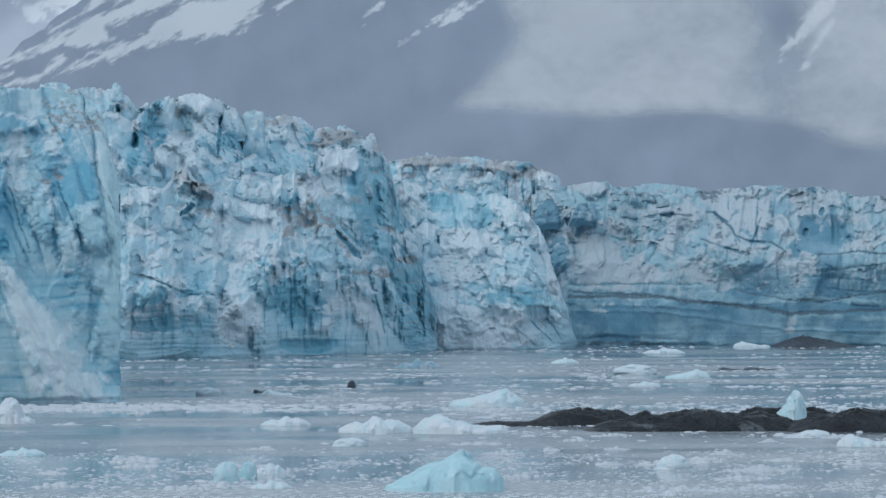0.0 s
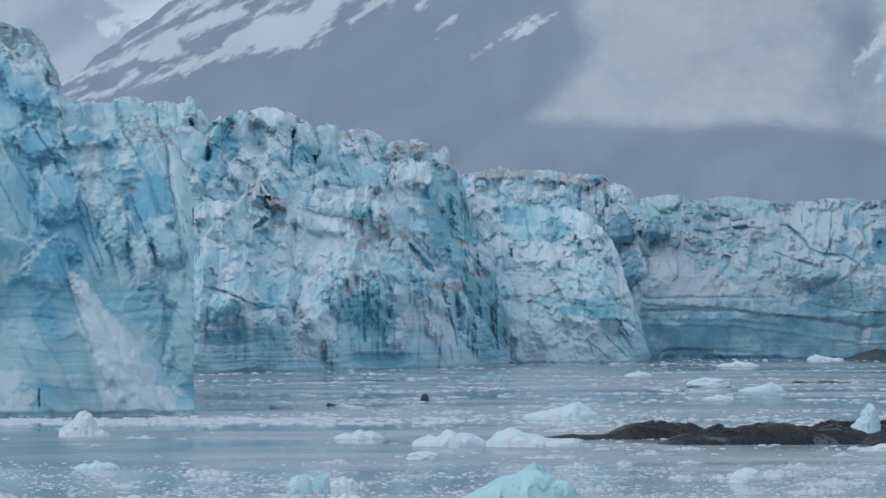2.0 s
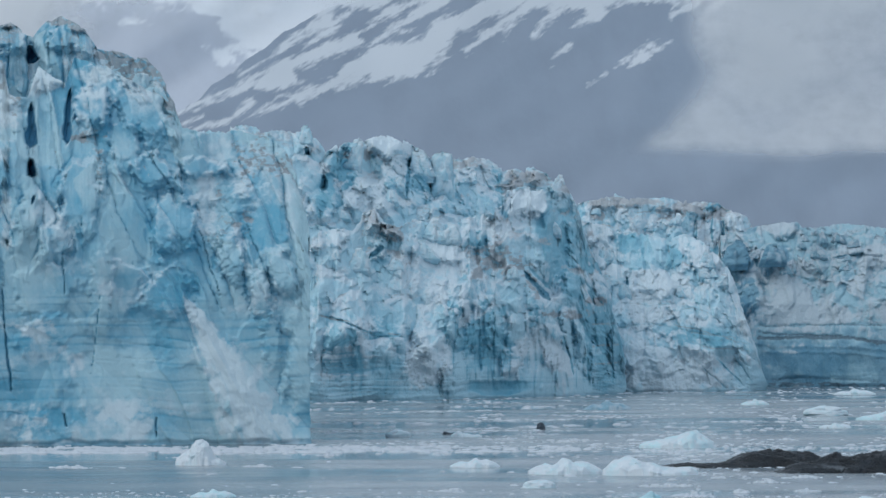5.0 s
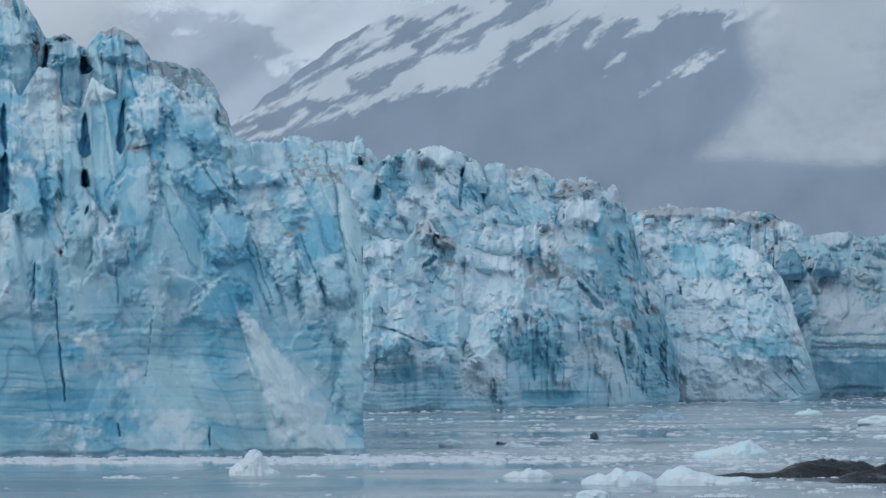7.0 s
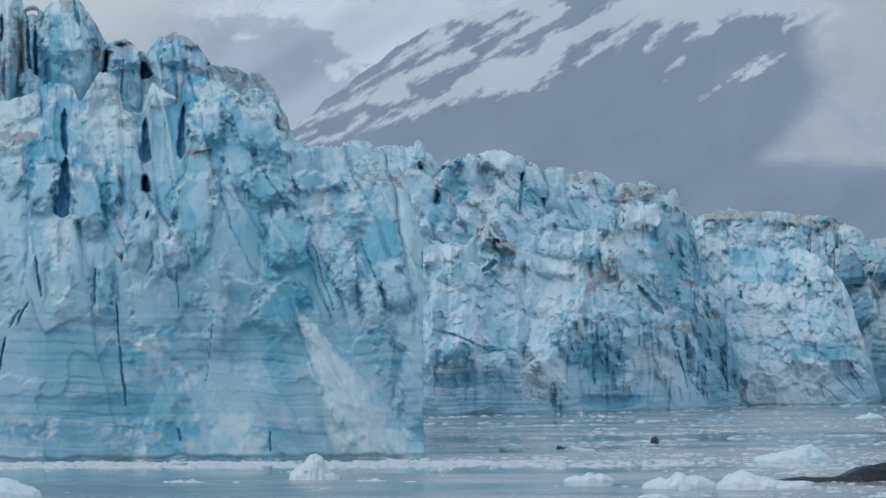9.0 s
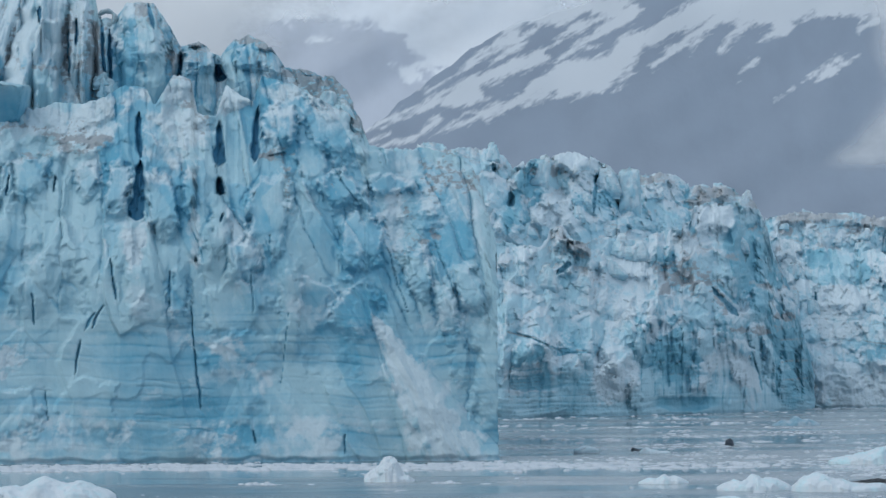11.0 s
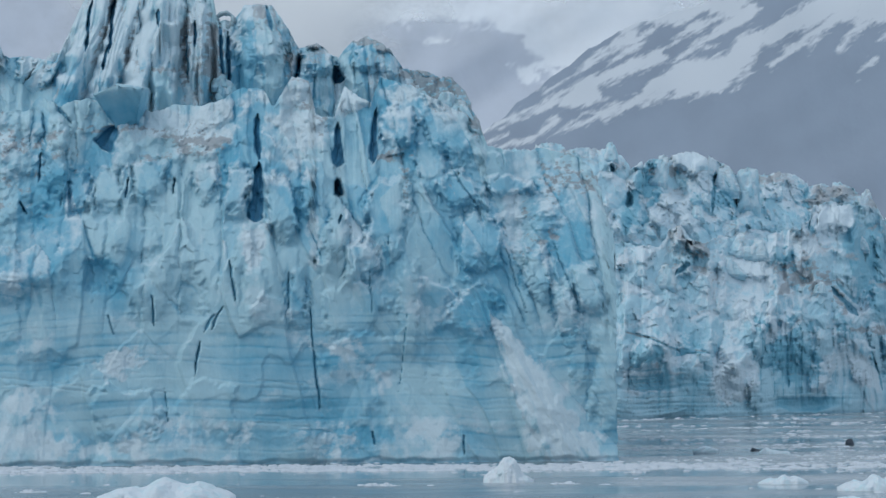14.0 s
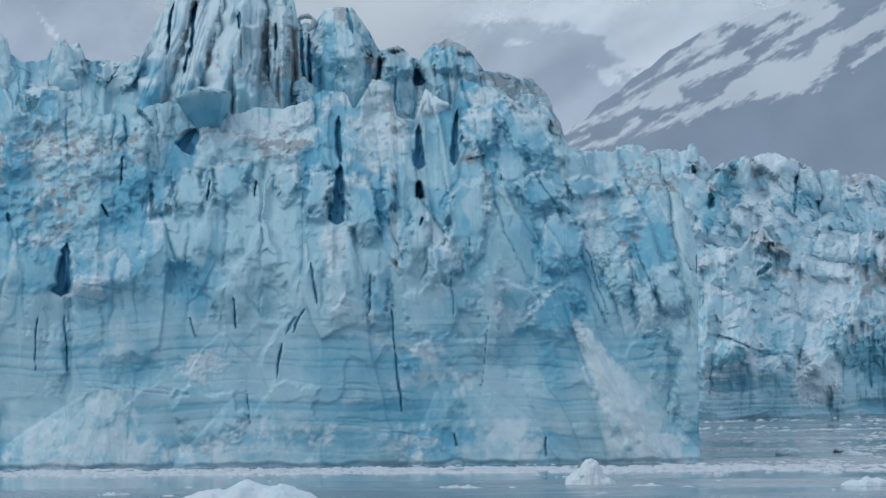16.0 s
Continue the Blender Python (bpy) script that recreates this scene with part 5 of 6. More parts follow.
mid_ridge_marks.patch(416, 231, 16, 10, -0.5, 1, 1)
mid_ridge_marks.gap(620, 231, 623, 180, 4, 2)
mid_ridge_marks.gap(642, 226, 643, 160, 5, 2.5)
mid_ridge_marks.gap(595, 221, 593, 170, 3, 2)
mid_ridge, mid_ridge_depth = ice_cliff(
    "ice_cliff", "grey-white ridge of ice with brown debris crest", ICE_MID,
    [334, 240, 384, 253, 414, 260, 449, 270, 474, 261, 515, 264, 555, 258, 600, 253, 631, 253, 656, 236, 681, 230, 692, 211, 700, 121],
    [334, 1931, 700, 2005], 1.7, 0.2,
    dict(raised_light=0.25, shelf=1.1, lump=1.15, steep=1.5, slab=1.2, tooth=11.0, round=True, pillar=3.5, pcell=(14, 14), bulge=0.5, under=0.9, mott=0.5, big=4, cell=(12, 17), small=1.6, cell2=(6, 7), crumb=0.6, rib=1.5, ribs=9, plumb=2.0, lean=30, knee=0.7, calm=0.1, foot=0.05, bands=0, white=0.42, blue=0.26, dirt=0.24, seed=149, base=90, jag=5),
    mid_ridge_marks,
)
far_cliff_marks = Marks()
far_cliff_marks.cone(757, 136, 777, 28, 130, 0.75, 5)
far_cliff_marks.cone(878, 101, 939, 25, 110, 0.4, 4)
far_cliff_marks.gap(1026, 101, 1051, 156, 3, 1.2)
far_cliff_marks.gap(1068, 146, 1074, 192, 3, 1.2)
far_cliff_marks.gap(990, 169, 990, 192, 3, 1.2)
far_cliff_marks.gap(1038, 190, 1047, 206, 3, 1.5)
far_cliff_marks.gap(1128, 121, 1131, 137, 10, 3)
far_cliff_marks.gap(1153, 160, 1161, 174, 7, 2)
far_cliff_marks.plain(1005, 151, 88, 52, 0.0)
far_cliff_marks.plain(1158, 126, 46, 36, 0)
far_cliff_marks.plain(980, -35, 470, 40, 0)
far_cliff_marks.line(4.0, -1.1, [694, 13, 736, 15, 862, 15, 914, 7, 970, 2, 1028, -4, 1102, -16, 1173, -13, 1471, 0])
far_cliff_marks.line(2.5, -0.8, [696, 24, 757, 20, 858, 18])
far_cliff_marks.line(3.0, 0.7, [699, -10, 868, -12, 939, -22, 1010, -32, 1087, -43, 1184, -48, 1470, -43])
far_cliff_marks.line(3.0, -0.8, [995, 30, 1041, 18, 1102, 9, 1153, 5, 1274, 24, 1471, 35])
far_cliff_marks.line(2.5, -0.7, [696, 35, 848, 38, 949, 36])
far_cliff_marks.line(3.0, -0.7, [1143, 59, 1204, 65, 1274, 75, 1471, 86])
far_cliff_marks.line(2.5, -0.8, [1143, 89, 1225, 95, 1307, 89, 1471, 91])
far_cliff_marks.line(3.0, 0.5, [716, 0, 878, -1, 959, -12])
far_cliff_marks.line(2.2, -1.0, [944, 165, 966, 166, 976, 153, 992, 139, 1000, 125, 1031, 113, 1067, 111, 1096, 94])
far_cliff_marks.line(1.8, -0.9, [931, 121, 960, 110, 1000, 96, 1029, 89])
far_cliff_marks.line(2.0, -0.8, [836, 155, 868, 159, 895, 163, 931, 158])
far_cliff_marks.line(3.0, -0.6, [700, -60, 797, -56, 929, -64])
far_cliff_marks.patch(1000, -30, 480, 58, 0, 0, -0.8)
far_cliff_marks.patch(1000, -35, 480, 46, 0, 2, 0.45)
far_cliff_marks.patch(757, -25, 90, 20, 0.8, 2, 0.3)
far_cliff_marks.patch(990, -45, 60, 24, -0.6, 2, 0.35)
far_cliff_marks.patch(1204, -30, 50, 22, 0.5, 2, 0.35)
far_cliff_marks.patch(1002, 113, 6, 22, 0, 1, 0.6)
far_cliff_marks.patch(1153, 116, 44, 26, 0, 2, 0.5)
far_cliff_marks.patch(1011, 156, 100, 56, 0, 0, 0.2)
far_cliff_marks.patch(1102, -35, 12, 26, 0.2, 0, 1.5)
far_cliff_marks.patch(972, 141, 9, 44, 0, 1, 0.6)
far_cliff_marks.patch(1041, 204, 200, 8, 0, 1, 0.5)
far_cliff_marks.patch(671, 151, 26, 22, 0, 2, 0.8)
far_cliff_marks.patch(737, 156, 30, 20, 0, 2, 0.6)
far_cliff_marks.patch(1158, 121, 60, 34, 0, 2, 0.6)
far_cliff_marks.patch(929, 60, 90, 24, 0, 0, 0.35)
far_cliff_marks.patch(807, -69, 120, 7, 0, 1, 1.2)
far_cliff_marks.patch(1000, -73, 200, 4, 0, 1, 1.0)
far_cliff_marks.block(668, 153, 24, 22, 0, 6)
far_cliff_marks.block(735, 155, 28, 20, 0, 6)
far_cliff_marks.block(868, 161, 26, 14, 0, 5)
far_cliff_marks.block(752, 191, 30, 24, 0, 4)
far_cliff_marks.fan(1031, 167, 100, 55, 0.05, 36, 2.5)
far_cliff_marks.fan(1184, 157, 80, 60, -0.15, 28, 4)
far_cliff_marks.slab(662, 156, 24, 24, 0, 6, -0.2, 0.1, white=-0.2, blue=0.8)
far_cliff_marks.slab(733, 160, 24, 18, 0, 5, -0.1, 0, white=-0.1, blue=0.45)
far_cliff_marks.slab(746, 205, 28, 18, 0.1, 5, 0.1, -0.3, white=0.3, blue=0.15)
far_cliff_marks.slab(869, 170, 26, 14, 0.1, 4, 0, 0, blue=0.25)
far_cliff_marks.slab(970, 110, 18, 44, 0, 3, 0.1, 0, white=0.15, dirt=0.25)
far_cliff_marks.slab(1031, 160, 34, 40, 0.1, 3, 0.1, -0.1, white=0.35)
far_cliff_marks.slab(919, 160, 36, 26, 0, 2, 0.1, -0.2, white=0.45)
far_cliff_marks.patch(778, 70, 80, 50, 0, 0, 0.6)
far_cliff_marks.patch(828, 40, 100, 24, 0, 0, 0.3)
far_cliff_marks.patch(829, 200, 50, 12, 0, 1, 0.5)
far_cliff_marks.patch(950, 195, 40, 10, 0, 1, 0.4)
far_cliff_marks.patch(798, 130, 80, 40, 0, 0, 0.35)
far_cliff_marks.patch(919, 140, 60, 40, 0, 0, 0.35)
far_cliff_marks.patch(1000, 150, 60, 60, 0, 0, 0.1)
far_cliff_marks.gap(700, 175, 702, 140, 6, 3)
far_cliff_marks.gap(962, 165, 990, 145, 3.5, 1.8)
far_cliff_marks.gap(990, 140, 1010, 110, 3, 1.5)
far_cliff_marks.gap(1044, 205, 1039, 110, 3, 1.6)
far_cliff_marks.gap(1015, 115, 1061, 110, 3, 1.5)
far_cliff_marks.gap(955, 110, 1030, 90, 3, 1.4)
far_cliff_marks.gap(834, 155, 889, 162, 3, 1.5)
far_cliff_marks.line(2.5, 0.6, [722, -66, 737, -59, 753, -46])
far_cliff_marks.slab(782, -65, 75, 11, 0, -0.8, 0, 0, white=-0.4, blue=0.6, dirt=0.9)
far_cliff_marks.slab(898, -71, 80, 6, 0, -0.8, 0, 0, white=-0.4, blue=0.6, dirt=0.9)
far_cliff, far_cliff_depth = ice_cliff(
    "ice_cliff", "far banded ice cliff with grey-white flat crest", ICE_FAR,
    [636, 196, 696, 210, 721, 215, 747, 221, 772, 220, 783, 207, 828, 213, 868, 217, 950, 206, 990, 207, 1041, 211,
     1087, 210, 1102, 206, 1143, 212, 1184, 207, 1215, 196, 1274, 197, 1368, 192, 1471, 203],
    [635, 1951, 1470, 1933], 1.7, 0.0,
    dict(shelf=1.1, lump=1.2, steep=1.5, slab=1.2, tooth=12.0, even=0.6, foot=0.38, mott=0.55, under=0.9, big=5, cell=(18, 22), small=1.6, cell2=(9, 9), crumb=0.8, rib=1.0, ribs=10, lean=50, knee=0.5, calm=0.38, band=12, bands=0.35, vein=0.3, pillar=2.5, pcell=(15, 14), bulge=0.5, round=True, white=0.26, blue=0.36, dirt=0.12, jag=4, seed=63, low_blue=1.1),
    far_cliff_marks,
)
for u, v, wide, high, seed, lean, taper in [
        (-21, 304, 34, 60, 83, 0.25, 0.5),
        (349, 240, 26, 58, 86, 0, 0.5), (-100, 349, 30, 36, 87, 0.1, 0.5)]:
    serac(mid_crest, ICE_MID, u, v, wide, high, mid_crest_depth(u, v + high * 0.3), seed, lean, taper)
serac(mid_crest, ICE_MID, 143, 250, 40, 92, mid_crest_depth(144, 312) - 16, 81, 0.0, 0.25, 0.3, 0.0, 0.45)
for u, v, wide, high, seed, lean, taper in [(-1224, 485, 56, 98, 91, 0.05, 0.4), (-1331, 487, 50, 118, 92, -0.1, 0.5), (-1134, 484, 44, 72, 93, 0.45, 0.4)]:
    serac(near_crest, ICE_MID, u, v, wide, high, near_crest_depth(u, v + high * 0.3), seed, lean, taper)


serac(far_cliff, ICE_FAR, 663, 134, 48, 44, far_cliff_depth(663, 150) - 10, 84, 0.0, 0.35, -0.3, 0.0, 1.1)
serac(far_cliff, ICE_FAR, 733, 140, 46, 34, far_cliff_depth(733, 155) - 8, 85, 0.1, 0.4, 0.0, 0.0, 0.7)


def wedge(cliff, mat, corners, dist, thick, under, seed):
    """A broken block that juts from a cliff: the bearing and rise of its front corners, from the upper left clockwise; its face looks a little downwards."""
    cu, cv = pairs(corners)
    k = dist / F
    mu, mv = cu.mean(), cv.mean()
    bm = bmesh.new()
    for scale, y in ((0.9, -thick), (1.0, -thick * 0.8), (1.12, thick * 0.8)):
        for a, b in zip(cu, cv):
            bm.verts.new(((a - mu) * scale * k, y - under * (b - mv) * k, (b - mv) * scale * k))
    bmesh.ops.convex_hull(bm, input=bm.verts)
    bmesh.ops.subdivide_edges(bm, edges=bm.edges, cuts=7, use_grid_fill=True)
    for v in bm.verts:
        p = np.array([v.co.x, v.co.y, v.co.z])
        v.co += Vector((0.5, 1.0, 0.5)) * float(0.5 * fbm(np.array(p[0] / 2.2 + p[1]), np.array(p[2] / 2.2), seed, 4))
    me = bpy.data.meshes.new("ice_block")
    layer = bm.verts.layers.float_color.new("masks")
    for v in bm.verts:
        top = min(max((v.co.z / k + 12) / 40, 0), 1)
        # blue below is ice colour plus the overhang's shade put into it
        v[layer] = (-0.1 + 0.4 * top, 0.1 + 0.35 * top, 0.85 - 0.4 * top, 0.0)
    bm.to_mesh(me)
    bm.free()
    me.shade_smooth()
    me.materials.append(mat)
    ob = new("ice_block", me)
    ob.parent = cliff
    ob.location = Vector((mu * k, dist, EYE + mv * k)) - cliff.location


wedge(near_cliff, ICE_NEAR, [-1015, 486, -970, 503, -925, 495, -944, 438, -981, 429], near_cliff_depth(-995, 445) - 1.0, 5.0, 0.85, 77)


def arch(cliff, mat, u, v, wide, high, dist, seed):
    """A small window of ice on the crest."""
    k = dist / F
    a, b = np.meshgrid(np.linspace(0, 2 * np.pi, 40), np.linspace(0, 2 * np.pi, 16))
    thick = 0.34 + 0.22 * fbm(np.cos(a) * 2 + seed, np.sin(a) * 2, seed, 3)
    r = 1 + thick * np.cos(b)
    xyz = np.stack([np.cos(a) * r * wide / 2 * k, np.sin(b) * thick * wide * k, np.sin(a) * r * high / 2 * k], -1)
    ob = grid_object("ice_arch", xyz, [0.3 + 0 * a, 0.7 + 0 * a, 0.2 + 0 * a], mat, cliff)
    ob.location = Vector((u * k, dist, EYE + v * k)) - cliff.location


arch(near_crest, ICE_NEAR, -784, 618, 30, 26, near_crest_depth(-780, 620), 3)


def strew(cliff, mat, depth, count, u0, u1, v_of, size, tall, seed, **tone):
    """Broken towers and blocks at random over a stretch of a cliff."""
    rnd = random.Random(seed)
    for i in range(count):
        u = rnd.uniform(u0, u1)
        lo, hi = v_of(u)
        wide = size[0] * (size[1] / size[0]) ** rnd.random()
        high = wide * rnd.uniform(*tall)
        v = rnd.uniform(lo, hi) - high
        serac(cliff, mat, u, v, wide, high, depth(u, v + high * 0.15) + 0.3 * wide * depth(u, v) / F, seed + i, rnd.uniform(-0.2, 0.2), rnd.uniform(0.25, 0.6), **tone)


def between(skyline, low, spare):
    su, sv = pairs(skyline)
    return lambda u: (low, float(np.interp(u, su, sv)) - spare)


strew(mid_crest, ICE_MID, mid_crest_depth, 12, -100, 345, between([-100, 375, 40, 375, 160, 330, 345, 295], 190, 4), (16, 52), (0.6, 1.3), 1000)
strew(mid_cliff, ICE_MID, mid_cliff_depth, 8, -80, 345, between([-80, 228, 250, 240, 345, 280], 110, -8), (16, 52), (0.6, 1.2), 1050)
strew(mid_cliff_b, ICE_MID, mid_cliff_b_depth, 10, 395, 640, between([395, 215, 640, 165], 80, 2), (14, 34), (0.7, 1.4), 1100)
strew(mid_ridge, ICE_MID, mid_ridge_depth, 8, 400, 690, between([400, 260, 690, 230], 200, 4), (14, 30), (0.6, 1.2), 1150)
strew(far_cliff, ICE_FAR, far_cliff_depth, 16, 690, 880, between([690, 205, 880, 205], 140, 4), (14, 30), (0.6, 1.1), 1200, blue=0.55)
strew(near_crest, ICE_NEAR, near_crest_depth, 9, -800, -360, between([-800, 640, -640, 570, -540, 560, -360, 460], 480, 8), (30, 60), (0.8, 1.6), 1300, white=0.25, dirt=0.1)


# ---- mountains ----
class Snow:
    """Snow on a slope: fields with a given outline and streaks, as (bearing, rise); near 1 inside, near 0 outside."""

    def __init__(self, U, V, seed):
        self.U, self.V, self.best = U, V, np.full(U.shape, -40.0)
        along, across = U + 0.55 * V, V - 0.55 * U
        self.fray = 16 * fbm(along / 70, across / 12, seed, 6, 0.65) + 7 * fbm(along / 22, across / 5, seed + 9, 4, 0.6)

    def streak(self, ua, va, ub, vb, wide):
        lx, lz = ub - ua, vb - va
        q = np.clip(((self.U - ua) * lx + (self.V - va) * lz) / (lx * lx + lz * lz), 0, 1)
        self.best = np.maximum(self.best, wide * (0.5 + 0.9 * q) - np.hypot(self.U - ua - q * lx, self.V - va - q * lz))

    def field(self, *corners):
        cu, cv = pairs(corners)
        dist, inside = np.full(self.U.shape, 1e9), np.zeros(self.U.shape, bool)
        for i in range(len(cu)):
            ua, va, ub, vb = cu[i - 1], cv[i - 1], cu[i], cv[i]
            lx, lz = ub - ua, vb - va
            q = np.clip(((self.U - ua) * lx + (self.V - va) * lz) / (lx * lx + lz * lz + 1e-9), 0, 1)
            dist = np.minimum(dist, np.hypot(self.U - ua - q * lx, self.V - va - q * lz))
            crosses = (va > self.V) != (vb > self.V)
            inside ^= crosses & (self.U < ua + (self.V - va) * lx / (lz if abs(lz) > 1e-6 else 1e-6))
        self.best = np.maximum(self.best, np.where(inside, dist, -dist))

    def cover(self, rough=1.0):
        return 0.5 + (np.clip(self.best, -40, 14) + rough * self.fray) / 16


def mountain(name, label, mat, skyline, dist, relief, snow, seed, step=4.0):
    su, sv = pairs(skyline)
    u = np.arange(su[0], su[-1] + step, step)
    top = np.interp(u, su, sv) + 5 * fbm(u / 40, u * 0, seed, 4)
    low = -EYE * F / dist - 5
    rows = int((top.max() - low) / step)
    t = np.linspace(0, 1, rows)[:, None]
    V = low + t * (top - low)
    U = np.broadcast_to(u, V.shape).copy()
    D = dist + 0.7 * (V - low) * dist / F - relief * fbm((U + 0.7 * V) / 260, (V - 0.6 * U) / 180, seed + 3, 2)
    xyz = np.stack([U * D / F, D, EYE + V * D / F], -1)
    back = []
    for k in (100, 250, 420):
        r = xyz[-1].copy()
        r[:, 1] += k
        r[:, 2] -= 0.9 * k
        back.append(r)
    xyz = np.concatenate([xyz] + [b[None] for b in back], 0)
    m = snow(U, V)
    m = np.vstack([m] + [m[-1:]] * 3)
    return tagged(grid_object(name, xyz, [m], mat), label, "mountain", kind="structure")


def main_snow(U, V):
    s = Snow(U, V, 301)
    s.field(-39, 471, 1, 478, 31, 468, 96, 478, 121, 500, 146, 522, 171, 555, 222, 580, 272, 595, 322, 619, 362, 649, 272, 650, 212, 615, 172, 592, 136, 580, 111, 555, 61, 540, 11, 536, -9, 511, -39, 491)
    s.field(-195, 456, -140, 456, -104, 469, -119, 489, -69, 509, 11, 537, -9, 563, -39, 546, -79, 531, -139, 511, -185, 481)
    s.field(-150, 446, -100, 456, -39, 481, 11, 485, 11, 474, -49, 454, -110, 429)
    s.field(-39, 651, 162, 650, 122, 610, 62, 621, 21, 596, -39, 601, -99, 561, -79, 601)
    s.field(272, 595, 342, 599, 422, 597, 492, 613, 552, 603, 612, 618, 633, 668, 312, 670)
    s.field(451, 493, 506, 502, 509, 523, 547, 541, 502, 533, 471, 513)
    s.field(-18, 681, 663, 678, 643, 768, 62, 771)
    s.streak(-335, 410, -230, 459, 4)
    s.streak(-295, 420, -190, 469, 5)
    s.streak(-240, 401, -100, 446, 4)
    s.streak(-312, 455, -228, 497, 3.5)
    s.streak(-310, 384, -240, 401, 3)
    s.streak(-225, 413, -195, 433, 5)
    s.streak(-335, 392, -280, 409, 3)
    s.streak(-215, 481, -59, 581, 6)
    s.streak(-139, 501, -39, 579, 5)
    s.streak(-280, 437, -139, 501, 4)
    s.streak(19, 539, 152, 622, 10)
    s.streak(-39, 581, 32, 641, 7)
    s.streak(-9, 551, 61, 601, 5)
    s.streak(229, 558, 292, 599, 8)
    s.streak(254, 553, 280, 594, 6)
    s.streak(307, 553, 362, 609, 8)
    s.streak(376, 567, 424, 599, 8)
    s.streak(552, 588, 624, 630, 9)
    s.streak(185, 524, 223, 558, 5)
    s.streak(333, 503, 368, 535, 2.5)
    s.streak(116, 480, 146, 520, 4)
    s.streak(401, 466, 413, 473, 1.5)
    s.streak(423, 481, 431, 486, 1.5)
    s.streak(41, 581, 122, 630, 5)
    s.streak(602, 578, 642, 618, 6)
    s.streak(1098, 459, 1169, 541, 12)
    s.streak(1123, 424, 1174, 505, 5)
    s.streak(1082, 444, 1103, 475, 6)
    return s.cover(0.5)


def far_snow(U, V):
    line = np.interp(U, *pairs([-1648, 737, -1030, 705, -623, 637, -492, 609, -422, 615, -321, 606, -261, 588, -244, 555, -192, 519, -23, 486, 569, 437]))
    s = Snow(U, V, 401)
    s.field(-280, 530, -248, 500, -215, 500, -240, 526)
    s.field(-440, 581, -390, 581, -370, 573, -420, 569)
    s.field(-219, 542, -179, 516, -200, 509, -240, 534)
    s.streak(-1276, 654, -1230, 595, 4)
    return np.maximum(0.5 + (V - line) / 26 + 0.55 * fbm((U + 0.5 * V) / 34, V / 14, 401, 6, 0.62), s.cover(0.5))


mountain("mountain_main", "blue-grey mountain slope with streaked snowfields", HAZY_SLOPE,
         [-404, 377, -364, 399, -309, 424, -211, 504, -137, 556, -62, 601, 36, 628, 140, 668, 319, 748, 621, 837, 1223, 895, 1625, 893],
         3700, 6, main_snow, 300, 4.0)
mountain("mountain_far", "distant grey mountain with snow under the cloud", HAZY_FAR,
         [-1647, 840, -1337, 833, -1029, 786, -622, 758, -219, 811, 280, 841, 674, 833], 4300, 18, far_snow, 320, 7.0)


# ---- cloud and mist ----
def veil(name, label, mat, u0, v0, u1, v1, dist, cover, seed):
    u, v = np.meshgrid(np.linspace(u0, u1, 90), np.linspace(v0, v1, 60))
    d = dist + 6 * fbm(u / 300, v / 240, seed, 2)
    ob = grid_object(name, np.stack([u * d / F, d, EYE + v * d / F], -1), [cover(u, v)], mat)
    return tagged(ob, label, "cloud", kind="structure")


def cloud_cover(u, v):
    base = np.interp(u, *pairs([454, 336, 595, 337, 757, 327, 950, 333, 1102, 308, 1205, 283, 1718, 214]))
    rise, left = pairs([456, 327, 494, 355, 545, 397, 587, 442, 595, 492, 580, 543, 565, 623, 545, 744])[::-1]
    side = np.interp(v, rise, left)
    hole = 0.55 * np.exp(-((u - 1090) / 45) ** 2 - ((v - 520) / 70) ** 2)
    return smooth(-12, 34, v - base) * smooth(-28, 50, u - side) * (1 - 0.2 * smooth(950, 1100, u)) - 0.8 * hole


def mist_cover(u, v):
    a = smooth(-1160, -820, u) * (1 - smooth(-680, -430, u))
    return a * smooth(340, 560, v) + 0.35 * smooth(520, 720, v) * smooth(-1200, -900, u)


veil("cloud", "soft white cloud hanging on the mountain", CLOUD, 394, 210, 2032, 859, 3200, cloud_cover, 500)
veil("mist", "pale mist drifting before the distant mountain", MIST, -1650, 267, 181, 843, 4000, mist_cover, 510)


